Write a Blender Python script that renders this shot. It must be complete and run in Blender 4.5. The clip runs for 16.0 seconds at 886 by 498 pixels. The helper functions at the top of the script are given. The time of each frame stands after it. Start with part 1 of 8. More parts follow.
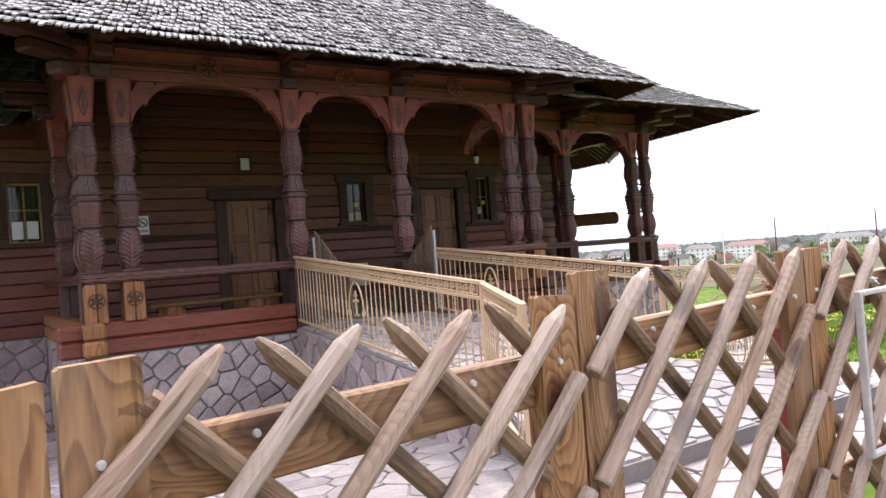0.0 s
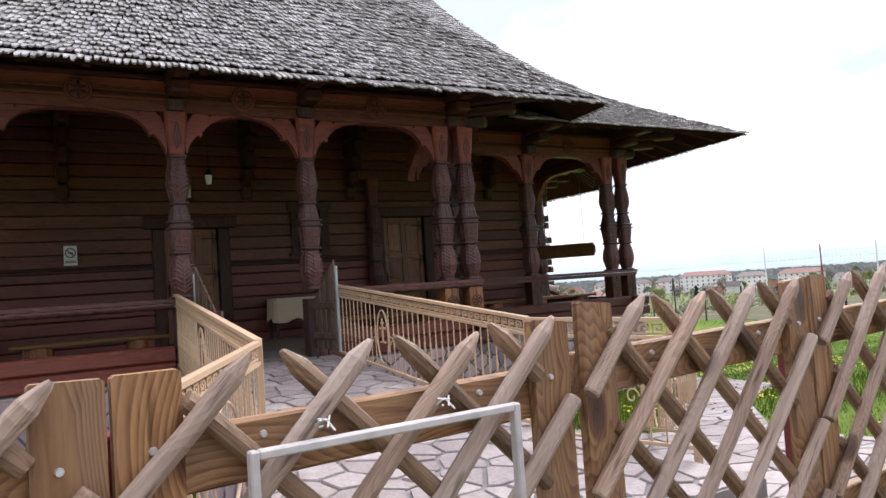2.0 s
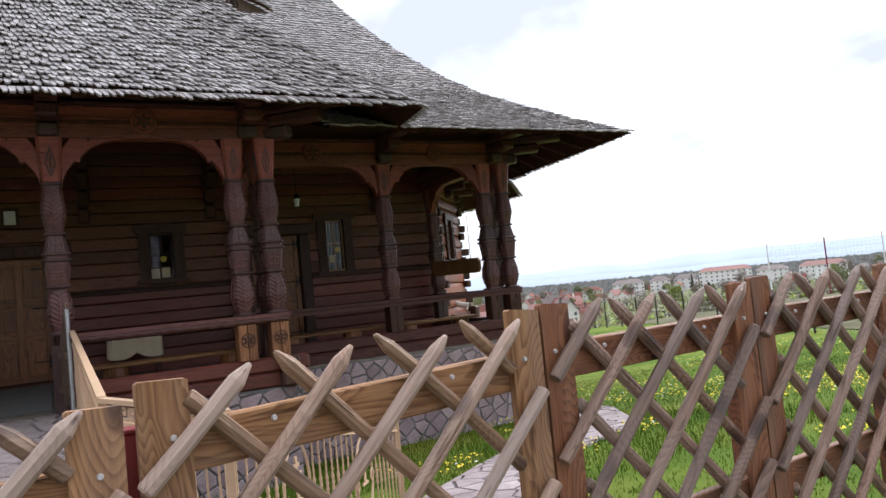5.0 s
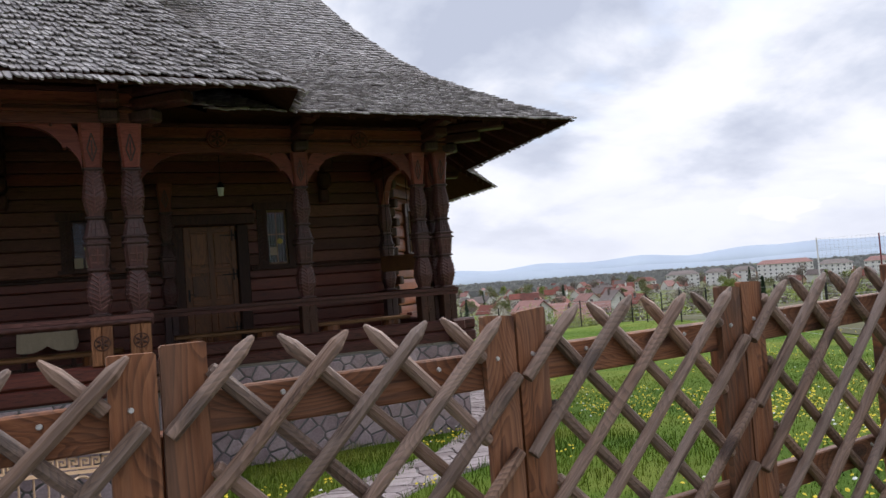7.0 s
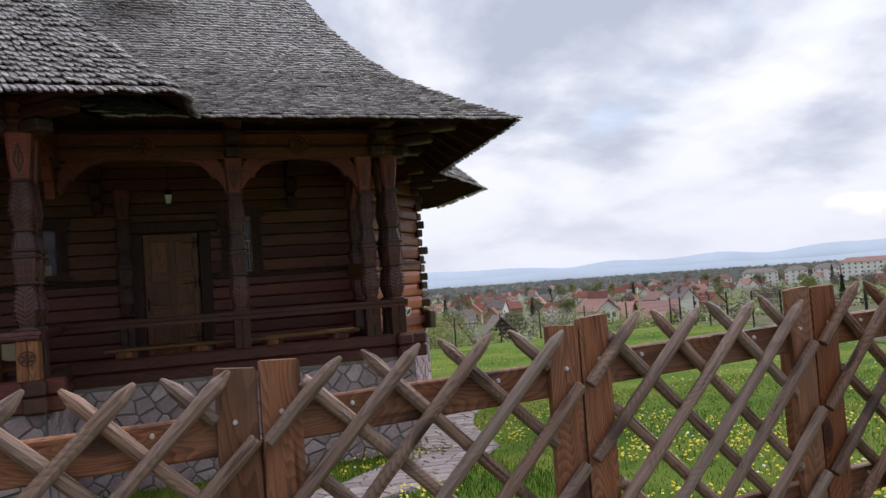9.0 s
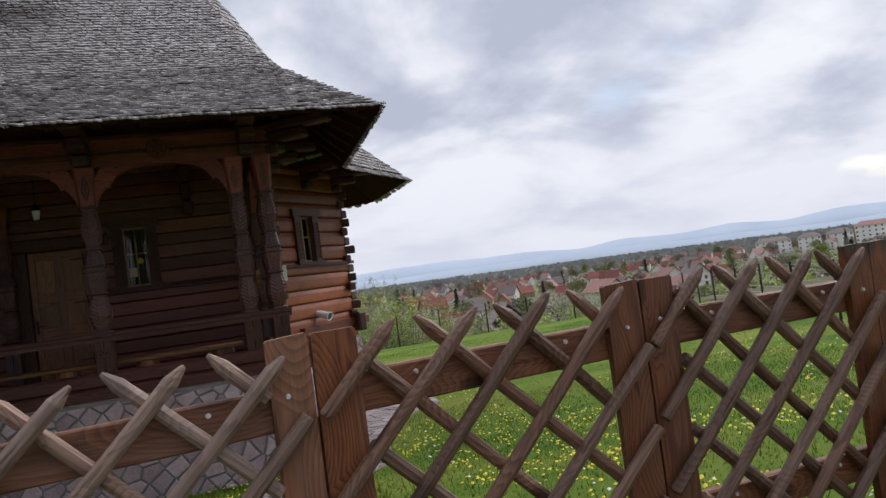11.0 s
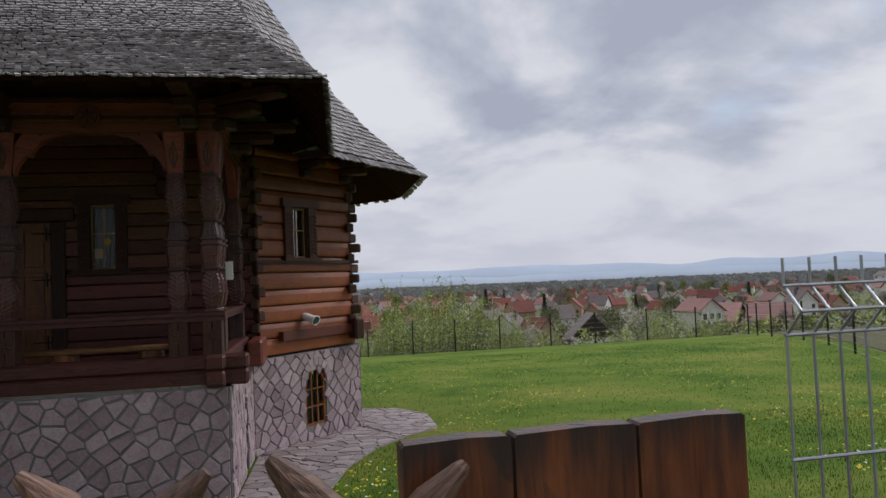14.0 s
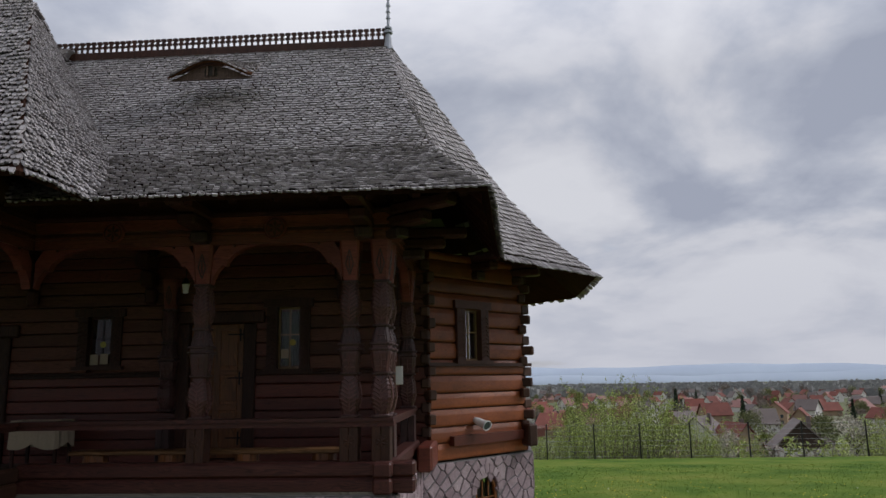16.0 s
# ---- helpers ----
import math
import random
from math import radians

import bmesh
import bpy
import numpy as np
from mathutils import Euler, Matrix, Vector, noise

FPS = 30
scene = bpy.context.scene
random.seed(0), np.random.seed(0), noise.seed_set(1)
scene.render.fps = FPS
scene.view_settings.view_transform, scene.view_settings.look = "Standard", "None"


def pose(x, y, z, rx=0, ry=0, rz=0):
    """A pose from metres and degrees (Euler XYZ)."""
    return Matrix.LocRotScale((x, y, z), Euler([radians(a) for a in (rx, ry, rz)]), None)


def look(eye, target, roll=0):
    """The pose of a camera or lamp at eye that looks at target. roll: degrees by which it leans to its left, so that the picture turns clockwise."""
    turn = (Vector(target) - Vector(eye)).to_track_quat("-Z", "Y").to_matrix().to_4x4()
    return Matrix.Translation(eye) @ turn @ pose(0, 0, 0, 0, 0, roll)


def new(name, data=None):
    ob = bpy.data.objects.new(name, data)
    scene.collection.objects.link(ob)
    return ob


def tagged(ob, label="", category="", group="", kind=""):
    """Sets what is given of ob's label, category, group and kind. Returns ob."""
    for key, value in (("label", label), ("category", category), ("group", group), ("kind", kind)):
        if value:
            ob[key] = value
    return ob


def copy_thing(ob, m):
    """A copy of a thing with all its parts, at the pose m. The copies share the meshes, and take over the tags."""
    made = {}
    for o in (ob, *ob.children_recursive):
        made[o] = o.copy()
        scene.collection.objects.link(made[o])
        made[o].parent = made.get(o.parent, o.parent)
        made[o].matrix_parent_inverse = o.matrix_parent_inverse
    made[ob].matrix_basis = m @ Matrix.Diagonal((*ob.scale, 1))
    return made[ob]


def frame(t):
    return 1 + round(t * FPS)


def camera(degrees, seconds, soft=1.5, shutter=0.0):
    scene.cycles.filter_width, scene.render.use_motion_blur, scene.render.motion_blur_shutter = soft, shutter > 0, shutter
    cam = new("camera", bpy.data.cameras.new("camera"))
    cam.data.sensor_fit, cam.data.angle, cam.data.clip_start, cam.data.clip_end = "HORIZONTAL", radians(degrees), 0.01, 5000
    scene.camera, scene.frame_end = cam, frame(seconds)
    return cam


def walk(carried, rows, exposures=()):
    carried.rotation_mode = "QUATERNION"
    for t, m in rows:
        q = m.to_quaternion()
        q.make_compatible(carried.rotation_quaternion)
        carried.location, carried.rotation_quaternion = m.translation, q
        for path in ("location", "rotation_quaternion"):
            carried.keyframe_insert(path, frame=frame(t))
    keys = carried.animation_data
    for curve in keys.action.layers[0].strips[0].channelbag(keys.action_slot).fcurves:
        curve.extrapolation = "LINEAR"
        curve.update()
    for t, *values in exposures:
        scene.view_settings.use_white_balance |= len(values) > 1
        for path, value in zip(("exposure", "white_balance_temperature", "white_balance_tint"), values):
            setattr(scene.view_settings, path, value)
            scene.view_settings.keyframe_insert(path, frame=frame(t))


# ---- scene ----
cam = camera(62.4, 16.0)
PATH = [
    (0, (0.34, -0.409, 1.729), (1.436, 1.264, 1.75), -4.4),
    (0.5, (0.878, -0.48, 1.763), (1.912, 1.231, 1.818), -3.8),
    (1, (1.371, -0.448, 1.756), (2.507, 1.197, 1.817), -2.4),
    (1.5, (1.912, -0.469, 1.77), (3.076, 1.155, 1.845), -3.0),
    (2, (2.411, -0.456, 1.782), (3.402, 1.278, 1.879), -3.9),
    (2.5, (2.895, -0.429, 1.821), (3.848, 1.325, 1.951), -4.5),
    (3, (3.379, -0.547, 1.86), (4.145, 1.296, 1.987), -4.4),
    (3.5, (3.877, -0.539, 1.857), (4.716, 1.272, 1.975), -2.9),
    (3.7, (4.077, -0.556, 1.871), (4.992, 1.218, 1.996), -4.9),
    (5.8, (6.527, -0.607, 1.945), (7.479, 1.15, 2.034), -5.5),
    (6, (6.747, -0.59, 1.96), (7.721, 1.155, 2.046), -2.8),
    (6.5, (7.307, -0.638, 1.975), (8.193, 1.152, 2.074), -3.9),
    (7, (7.878, -0.636, 1.958), (8.693, 1.189, 2.042), -4.3),
    (7.5, (8.399, -0.641, 1.996), (9.272, 1.158, 2.058), -4.8),
    (8, (8.918, -0.705, 2.036), (9.63, 1.162, 2.127), -4.9),
    (8.5, (9.425, -0.65, 2.042), (10.16, 1.209, 2.127), -4.0),
    (9, (9.934, -0.643, 2.051), (10.572, 1.251, 2.14), -4.1),
    (9.5, (10.434, -0.63, 2.036), (11.009, 1.283, 2.13), -5.2),
    (10, (10.949, -0.577, 2.05), (11.63, 1.301, 2.139), -6.3),
    (10.2, (11.168, -0.563, 2.044), (11.844, 1.317, 2.127), -6.7),
    (12.3, (13.103, 0.258, 2.053), (13.626, 2.189, 2.08), -7.6),
    (12.5, (13.261, 0.356, 2.07), (13.817, 2.277, 2.082), -7.8),
    (13, (13.664, 0.573, 2.094), (14.075, 2.53, 2.1), -4.6),
    (13.5, (13.877, 0.799, 2.085), (14.263, 2.76, 2.138), -3.0),
    (14, (14.083, 0.983, 2.114), (14.434, 2.95, 2.196), -2.4),
    (14.5, (14.239, 1.121, 2.183), (14.499, 3.099, 2.316), -1.2),
    (15, (14.242, 1.183, 2.2), (14.487, 3.155, 2.429), -0.7),
    (15.5, (14.234, 1.194, 2.228), (14.176, 3.167, 2.549), -1.1),
    (16, (14.262, 1.174, 2.277), (14.13, 3.138, 2.628), -1.0),
]
EXPOSURES = [(t, e, 6200, 13) for t, e in ((0, 1.55), (0.5, 1.42), (1.5, 1.05), (2.5, 1.15), (3.5, 1.4), (5.8, 0.6), (7, 0.36), (8, 0.32), (10, 0.2), (12.5, 0.03), (14, -0.2), (15, -0.4), (16, -0.36))]
walk(cam, [(t, look(eye, target, roll)) for t, eye, target, roll in PATH], EXPOSURES)

# ---------------------------------------------------------------- sky, sun
SKY_LOW, SKY_HIGH = 0.82, 2.2
world = bpy.data.worlds.new("world")
scene.world = world
world.use_nodes = True
wt = world.node_tree
wt.nodes.clear()


def wnode(kind, **inputs):
    n = wt.nodes.new(kind)
    for k, v in inputs.items():
        n.inputs[k].default_value = v
    return n


sky = wt.nodes.new("ShaderNodeTexSky")
sky.sky_type, sky.sun_disc = "NISHITA", False
sky.sun_elevation, sky.sun_rotation = radians(41), radians(71)
sky.air_density, sky.dust_density = 1.0, 1.5
coord = wt.nodes.new("ShaderNodeTexCoord")
split = wt.nodes.new("ShaderNodeSeparateXYZ")
wt.links.new(coord.outputs["Generated"], split.inputs[0])


def wmath(op, a, b):
    n = wt.nodes.new("ShaderNodeMath")
    n.operation = op
    for sock, val in ((n.inputs[0], a), (n.inputs[1], b)):
        if isinstance(val, bpy.types.NodeSocket):
            wt.links.new(val, sock)
        else:
            sock.default_value = val
    return n.outputs[0]


# a flat cloud deck seen in perspective: finer and flatter towards the horizon
lift = wmath("ADD", wmath("MAXIMUM", split.outputs["Z"], 0.0), 0.30)
deck = wt.nodes.new("ShaderNodeCombineXYZ")
wt.links.new(wmath("DIVIDE", split.outputs["X"], lift), deck.inputs[0])
wt.links.new(wmath("DIVIDE", split.outputs["Y"], lift), deck.inputs[1])
deck.inputs[2].default_value = 0.7


def wramp(fac, stops):
    n = wt.nodes.new("ShaderNodeValToRGB")
    el = n.color_ramp.elements
    while len(el) < len(stops):
        el.new(0.5)
    for k, (pos, col) in zip(el, stops):
        k.position, k.color = pos, (*col, 1)
    wt.links.new(fac, n.inputs["Fac"])
    return n.outputs["Color"]


cloud = wnode("ShaderNodeTexNoise", Scale=1.3, Detail=7.0, Roughness=0.5, Distortion=0.15)
wt.links.new(deck.outputs[0], cloud.inputs["Vector"])
cover = wramp(cloud.outputs["Fac"], [(0.26, (0, 0, 0)), (0.40, (1, 1, 1))])
shade_noise = wnode("ShaderNodeTexNoise", Scale=1.7, Detail=7.0, Roughness=0.52, Distortion=0.2)
wt.links.new(deck.outputs[0], shade_noise.inputs["Vector"])
cloud_col = wramp(shade_noise.outputs["Fac"], [(0.40, (0.54, 0.58, 0.675)), (0.47, (0.70, 0.735, 0.81)), (0.53, (0.90, 0.91, 0.945)), (0.60, (1.02, 1.025, 1.04))])
haze = wt.nodes.new("ShaderNodeMix")
haze.data_type = "RGBA"
wt.links.new(wramp(split.outputs["Z"], [(0.0, (0.85, 0.85, 0.85)), (0.06, (0.6, 0.6, 0.6)), (0.20, (0, 0, 0))]), haze.inputs[0])
wt.links.new(cloud_col, haze.inputs[6])
haze.inputs[7].default_value = (0.865, 0.875, 0.925, 1)
# an overcast sky grows brighter from the horizon to the zenith
zenith = wt.nodes.new("ShaderNodeMapRange")
for k, val in zip(("From Min", "From Max", "To Min", "To Max"), (0.38, 1.0, SKY_LOW, SKY_HIGH)):
    zenith.inputs[k].default_value = val
wt.links.new(split.outputs["Z"], zenith.inputs["Value"])
# and it is brighter on the sun's side than opposite it
towards = wmath("ADD", wmath("MULTIPLY", split.outputs["X"], 0.45), wmath("MULTIPLY", split.outputs["Y"], 0.85))
sunward = wt.nodes.new("ShaderNodeMapRange")
for k, val in zip(("From Min", "From Max", "To Min", "To Max"), (-0.8, 0.45, 0.70, 1.0)):
    sunward.inputs[k].default_value = val
wt.links.new(towards, sunward.inputs["Value"])
sky_bg = wnode("ShaderNodeBackground", Strength=0.12)
wt.links.new(sky.outputs["Color"], sky_bg.inputs["Color"])
cloud_bg = wnode("ShaderNodeBackground")
wt.links.new(haze.outputs[2], cloud_bg.inputs["Color"])
wt.links.new(wmath("MULTIPLY", zenith.outputs[0], sunward.outputs[0]), cloud_bg.inputs["Strength"])
sky_mix = wt.nodes.new("ShaderNodeMixShader")
wt.links.new(cover, sky_mix.inputs["Fac"])
wt.links.new(sky_bg.outputs["Background"], sky_mix.inputs[1])
wt.links.new(cloud_bg.outputs["Background"], sky_mix.inputs[2])
sky_out = wt.nodes.new("ShaderNodeOutputWorld")
wt.links.new(sky_mix.outputs["Shader"], sky_out.inputs["Surface"])

sun_data = bpy.data.lights.new("sun", "SUN")
sun_data.energy, sun_data.angle, sun_data.color = 1.9, radians(14), (1.0, 0.96, 0.91)
sun = new("sun", sun_data)
sun.matrix_world = look((46, 16, 40), (0, 0, 0))

# ---------------------------------------------------------------- materials
def material(name, rough=0.7, metal=0.0, spec=0.3):
    m = bpy.data.materials.new(name)
    m.use_nodes = True
    b = m.node_tree.nodes["Principled BSDF"]
    b.inputs["Roughness"].default_value = rough
    b.inputs["Metallic"].default_value = metal
    b.inputs["Specular IOR Level"].default_value = spec
    return m, m.node_tree, b


def ramp(nt, fac, stops):
    r = nt.nodes.new("ShaderNodeValToRGB")
    el = r.color_ramp.elements
    while len(el) < len(stops):
        el.new(0.5)
    for k, (pos, col) in zip(el, stops):
        k.position, k.color = pos, (*col, 1)
    nt.links.new(fac, r.inputs["Fac"])
    return r.outputs["Color"]


def noise_tex(nt, vec, scale, detail=4.0, rough=0.55, dist=0.0):
    n = nt.nodes.new("ShaderNodeTexNoise")
    n.inputs["Scale"].default_value, n.inputs["Detail"].default_value = scale, detail
    n.inputs["Roughness"].default_value, n.inputs["Distortion"].default_value = rough, dist
    nt.links.new(vec, n.inputs["Vector"])
    return n.outputs["Fac"]


def mixed(nt, a, b, fac, mode="MIX"):
    """Two colours mixed; fac is a socket or a number."""
    n = nt.nodes.new("ShaderNodeMix")
    n.data_type, n.blend_type = "RGBA", mode
    for sock, val in ((n.inputs[6], a), (n.inputs[7], b), (n.inputs[0], fac)):
        if isinstance(val, bpy.types.NodeSocket):
            nt.links.new(val, sock)
        else:
            sock.default_value = val if isinstance(val, float) else (*val, 1)
    return n.outputs[2]


def stretched(nt, scale):
    c = nt.nodes.new("ShaderNodeTexCoord")
    p = nt.nodes.new("ShaderNodeMapping")
    p.inputs["Scale"].default_value = scale
    nt.links.new(c.outputs["Object"], p.inputs["Vector"])
    return p.outputs["Vector"]


def bumped(nt, b, height, strength=0.4, dist=0.01):
    n = nt.nodes.new("ShaderNodeBump")
    n.inputs["Strength"].default_value, n.inputs["Distance"].default_value = strength, dist
    nt.links.new(height, n.inputs["Height"])
    nt.links.new(n.outputs["Normal"], b.inputs["Normal"])


def own_shift(nt, vec, kind="object"):
    """Shifts a texture by a number of the piece's own, so that no two alike pieces show the same grain."""
    o = nt.nodes.new("ShaderNodeObjectInfo" if kind == "object" else "ShaderNodeNewGeometry")
    r = o.outputs["Random"] if kind == "object" else o.outputs["Random Per Island"]
    mul = nt.nodes.new("ShaderNodeMath")
    mul.operation = "MULTIPLY"
    mul.inputs[1].default_value = 37.0
    nt.links.new(r, mul.inputs[0])
    add = nt.nodes.new("ShaderNodeVectorMath")
    add.operation = "ADD"
    nt.links.new(vec, add.inputs[0])
    nt.links.new(mul.outputs[0], add.inputs[1])
    return add.outputs[0], r


def wood(name, dark, mid, light, axis, rough=0.6, grain=26.0, bump=0.35, weather=None, wamount=0.5, kind="object", spread=0.35, spec=0.3, ring=0.75, knots=0.0):
    """Sawn or hewn timber: growth rings along the axis that bend round knots, fine fibres, stains, a shade of its own for each piece."""
    m, nt, b = material(name, rough, 0.0, spec)
    s = [1.0, 1.0, 1.0]
    s["xyz".index(axis)] = 0.09
    vec, r = own_shift(nt, stretched(nt, s), kind)
    field = noise_tex(nt, vec, grain * 0.36, 2.0, 0.45, 0.8)
    knot = None
    if knots:
        part, chart = nt.nodes.new("ShaderNodeSeparateXYZ"), nt.nodes.new("ShaderNodeCombineXYZ")
        nt.links.new(stretched(nt, (1.0, 1.0, 1.0) if axis == "y" else (1.0, 1.0, 0.42) if axis == "z" else (0.42, 1.0, 1.0)), part.inputs[0])
        nt.links.new(part.outputs["X"], chart.inputs[0])
        nt.links.new(part.outputs["Y" if axis == "y" else "Z"], chart.inputs[1])
        kvec, _ = own_shift(nt, chart.outputs[0], kind)
        vor = nt.nodes.new("ShaderNodeTexVoronoi")
        vor.voronoi_dimensions = "2D"
        vor.inputs["Scale"].default_value = knots
        nt.links.new(kvec, vor.inputs["Vector"])
        knot = vor.outputs["Distance"]
        bend = ramp(nt, knot, [(0.0, (0.5, 0.5, 0.5)), (0.14, (0.34, 0.34, 0.34)), (0.5, (0, 0, 0))])
        field = mixed(nt, field, bend, 1.0, "ADD")
    many = nt.nodes.new("ShaderNodeMath")
    many.operation = "MULTIPLY"
    many.inputs[1].default_value = 21.0
    nt.links.new(field, many.inputs[0])
    rings = nt.nodes.new("ShaderNodeMath")
    rings.operation = "FRACT"
    nt.links.new(many.outputs[0], rings.inputs[0])
    fibre = noise_tex(nt, vec, grain * 6.0, 5.0, 0.6)
    stain = noise_tex(nt, vec, 3.2, 4.0, 0.6)
    col = ramp(nt, rings.outputs[0], [(0.0, light), (0.5, mid), (0.76, dark), (0.93, dark), (1.0, light)])
    col = mixed(nt, mid, col, ring)
    col = mixed(nt, col, ramp(nt, fibre, [(0.35, dark), (0.65, light)]), 0.3)
    col = mixed(nt, col, ramp(nt, stain, [(0.3, (0.45, 0.42, 0.4)), (0.6, (1.0, 1.0, 1.0))]), 0.6, "MULTIPLY")
    if knots:
        col = mixed(nt, ramp(nt, knot, [(0.0, (0.16, 0.10, 0.07)), (0.07, (0.30, 0.2, 0.14)), (0.105, (0.5, 0.42, 0.36)), (0.13, (1, 1, 1))]), col, 1.0, "MULTIPLY")
    shade = ramp(nt, r, [(0.0, (1 - spread,) * 3), (1.0, (1.0, 1.0, 1.0))])
    col = mixed(nt, col, shade, 1.0, "MULTIPLY")
    if weather:
        wear = noise_tex(nt, vec, 7.0, 5.0, 0.65)
        col = mixed(nt, col, weather, ramp(nt, wear, [(0.5 - 0.3 * wamount, (0, 0, 0)), (0.75, (wamount,) * 3)]))
    crack = noise_tex(nt, vec, grain * 2.6, 3.0, 0.5)
    col = mixed(nt, col, ramp(nt, crack, [(0.30, (0.30, 0.26, 0.24)), (0.38, (1.0, 1.0, 1.0))]), 0.75, "MULTIPLY")
    nt.links.new(col, b.inputs["Base Color"])
    bumped(nt, b, mixed(nt, ramp(nt, fibre, [(0.3, (0, 0, 0)), (0.7, (1, 1, 1))]), ramp(nt, crack, [(0.30, (0, 0, 0)), (0.38, (1, 1, 1))]), 0.5), bump, 0.006)
    return m


def plain(name, col, rough=0.6, metal=0.0, var=0.25, scale=14.0, bump=0.15, spec=0.4, island=False):
    m, nt, b = material(name, rough, metal, spec)
    vec = stretched(nt, (1, 1, 1))
    n = noise_tex(nt, vec, scale, 6.0, 0.6)
    big = noise_tex(nt, vec, scale * 0.12, 3.0)
    c = mixed(nt, tuple(v * (1 - var) for v in col), tuple(min(1.0, v * (1 + 0.6 * var)) for v in col), n)
    c = mixed(nt, c, ramp(nt, big, [(0.3, (1 - var,) * 3), (0.7, (1, 1, 1))]), 0.7, "MULTIPLY")
    o = nt.nodes.new("ShaderNodeNewGeometry" if island else "ShaderNodeObjectInfo")
    shade = ramp(nt, o.outputs["Random Per Island" if island else "Random"], [(0, (1 - var,) * 3), (1, (1, 1, 1))])
    c = mixed(nt, c, shade, 1.0, "MULTIPLY")
    nt.links.new(c, b.inputs["Base Color"])
    if bump:
        bumped(nt, b, n, bump, 0.004)
    return m


def shingle_material(name, kind):
    m, nt, b = material(name, 0.62, 0.0, 0.35)
    vec, r = own_shift(nt, stretched(nt, (1, 1, 1)), kind)
    fibre = noise_tex(nt, vec, 60.0, 5.0, 0.6)
    big = noise_tex(nt, stretched(nt, (1, 1, 1)), 0.55, 4.0, 0.6)
    col = ramp(nt, r, [(0.0, (0.21, 0.195, 0.19)), (0.25, (0.27, 0.252, 0.247)), (0.6, (0.33, 0.31, 0.305)), (0.9, (0.40, 0.38, 0.374)), (1.0, (0.47, 0.45, 0.445))])
    col = mixed(nt, col, ramp(nt, fibre, [(0.3, (0.55, 0.53, 0.52)), (0.7, (1.05, 1.03, 1.02))]), 0.7, "MULTIPLY")
    col = mixed(nt, col, ramp(nt, big, [(0.3, (0.72, 0.69, 0.67)), (0.65, (1, 1, 1))]), 0.8, "MULTIPLY")
    nt.links.new(col, b.inputs["Base Color"])
    bumped(nt, b, fibre, 0.5, 0.004)
    return m


def stone_material(name, kind, lo, hi, tint):
    m, nt, b = material(name, 0.72, 0.0, 0.35)
    vec, r = own_shift(nt, stretched(nt, (1, 1, 1)), kind)
    fine = noise_tex(nt, vec, 34.0, 8.0, 0.62)
    big = noise_tex(nt, vec, 4.0, 4.0)
    col = ramp(nt, r, [(0, lo), (0.5, tint), (1, hi)])
    col = mixed(nt, col, ramp(nt, fine, [(0.3, (0.6, 0.58, 0.58)), (0.7, (1.1, 1.08, 1.08))]), 0.75, "MULTIPLY")
    col = mixed(nt, col, ramp(nt, big, [(0.35, (0.72, 0.68, 0.68)), (0.65, (1, 1, 1))]), 0.8, "MULTIPLY")
    nt.links.new(col, b.inputs["Base Color"])
    bumped(nt, b, fine, 0.6, 0.008)
    return m


M_SHINGLE = shingle_material("weathered_shingle", "object")
M_SHINGLES = shingle_material("weathered_shingles", "island")
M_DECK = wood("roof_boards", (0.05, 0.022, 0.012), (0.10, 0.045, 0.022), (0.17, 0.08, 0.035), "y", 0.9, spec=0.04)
# undersides darker than the roof boards: the shade under them put into the brown
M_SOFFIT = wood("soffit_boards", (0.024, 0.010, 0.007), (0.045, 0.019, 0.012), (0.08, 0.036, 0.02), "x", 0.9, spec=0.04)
RED = ((0.08, 0.018, 0.012), (0.18, 0.041, 0.026), (0.27, 0.07, 0.04))
BROWN = ((0.08, 0.029, 0.019), (0.185, 0.073, 0.045), (0.29, 0.125, 0.074))
LIT_ORANGE = ((0.16, 0.036, 0.013), (0.36, 0.095, 0.03), (0.52, 0.17, 0.055))
M_LOG_RED = wood("lacquered_red_log", *RED, "x", 0.42, 14, spec=0.45, spread=0.45, ring=0.5)
M_LOG = wood("brown_log", *BROWN, "x", 0.5, 14, spread=0.45, ring=0.5)
# apse logs: same timber as the front wall, brighter daylight put into the orange
M_LOG_APSE = wood("orange_stained_log", *LIT_ORANGE, "x", 0.45, 14, spread=0.5, spec=0.4, ring=0.55)
M_LOG_END = plain("log_end_grain", (0.095, 0.040, 0.023), 0.6, var=0.45, scale=30)
M_BEAM_X = wood("red_beam_x", (0.08, 0.02, 0.013), (0.18, 0.046, 0.027), (0.28, 0.085, 0.045), "x", 0.45, 16, spec=0.4)
M_BEAM_Y = wood("red_beam_y", (0.07, 0.018, 0.012), (0.15, 0.04, 0.024), (0.24, 0.075, 0.04), "y", 0.45, 16, spec=0.4)
M_POST = wood("carved_post", (0.04, 0.015, 0.014), (0.092, 0.032, 0.030), (0.155, 0.060, 0.053), "z", 0.42, 16, spec=0.45)
M_POST_DARK = wood("carved_post_dark", (0.035, 0.016, 0.015), (0.075, 0.035, 0.032), (0.13, 0.068, 0.062), "z", 0.45, 16, spec=0.4)
# carved ridges: the highlight along them put into a lighter colour
M_CARVING = wood("carved_relief", (0.075, 0.03, 0.027), (0.155, 0.067, 0.06), (0.24, 0.115, 0.10), "z", 0.45, 16)
M_PEDESTAL = wood("pedestal_block", (0.14, 0.05, 0.02), (0.27, 0.11, 0.045), (0.40, 0.19, 0.09), "z", 0.45, 16)
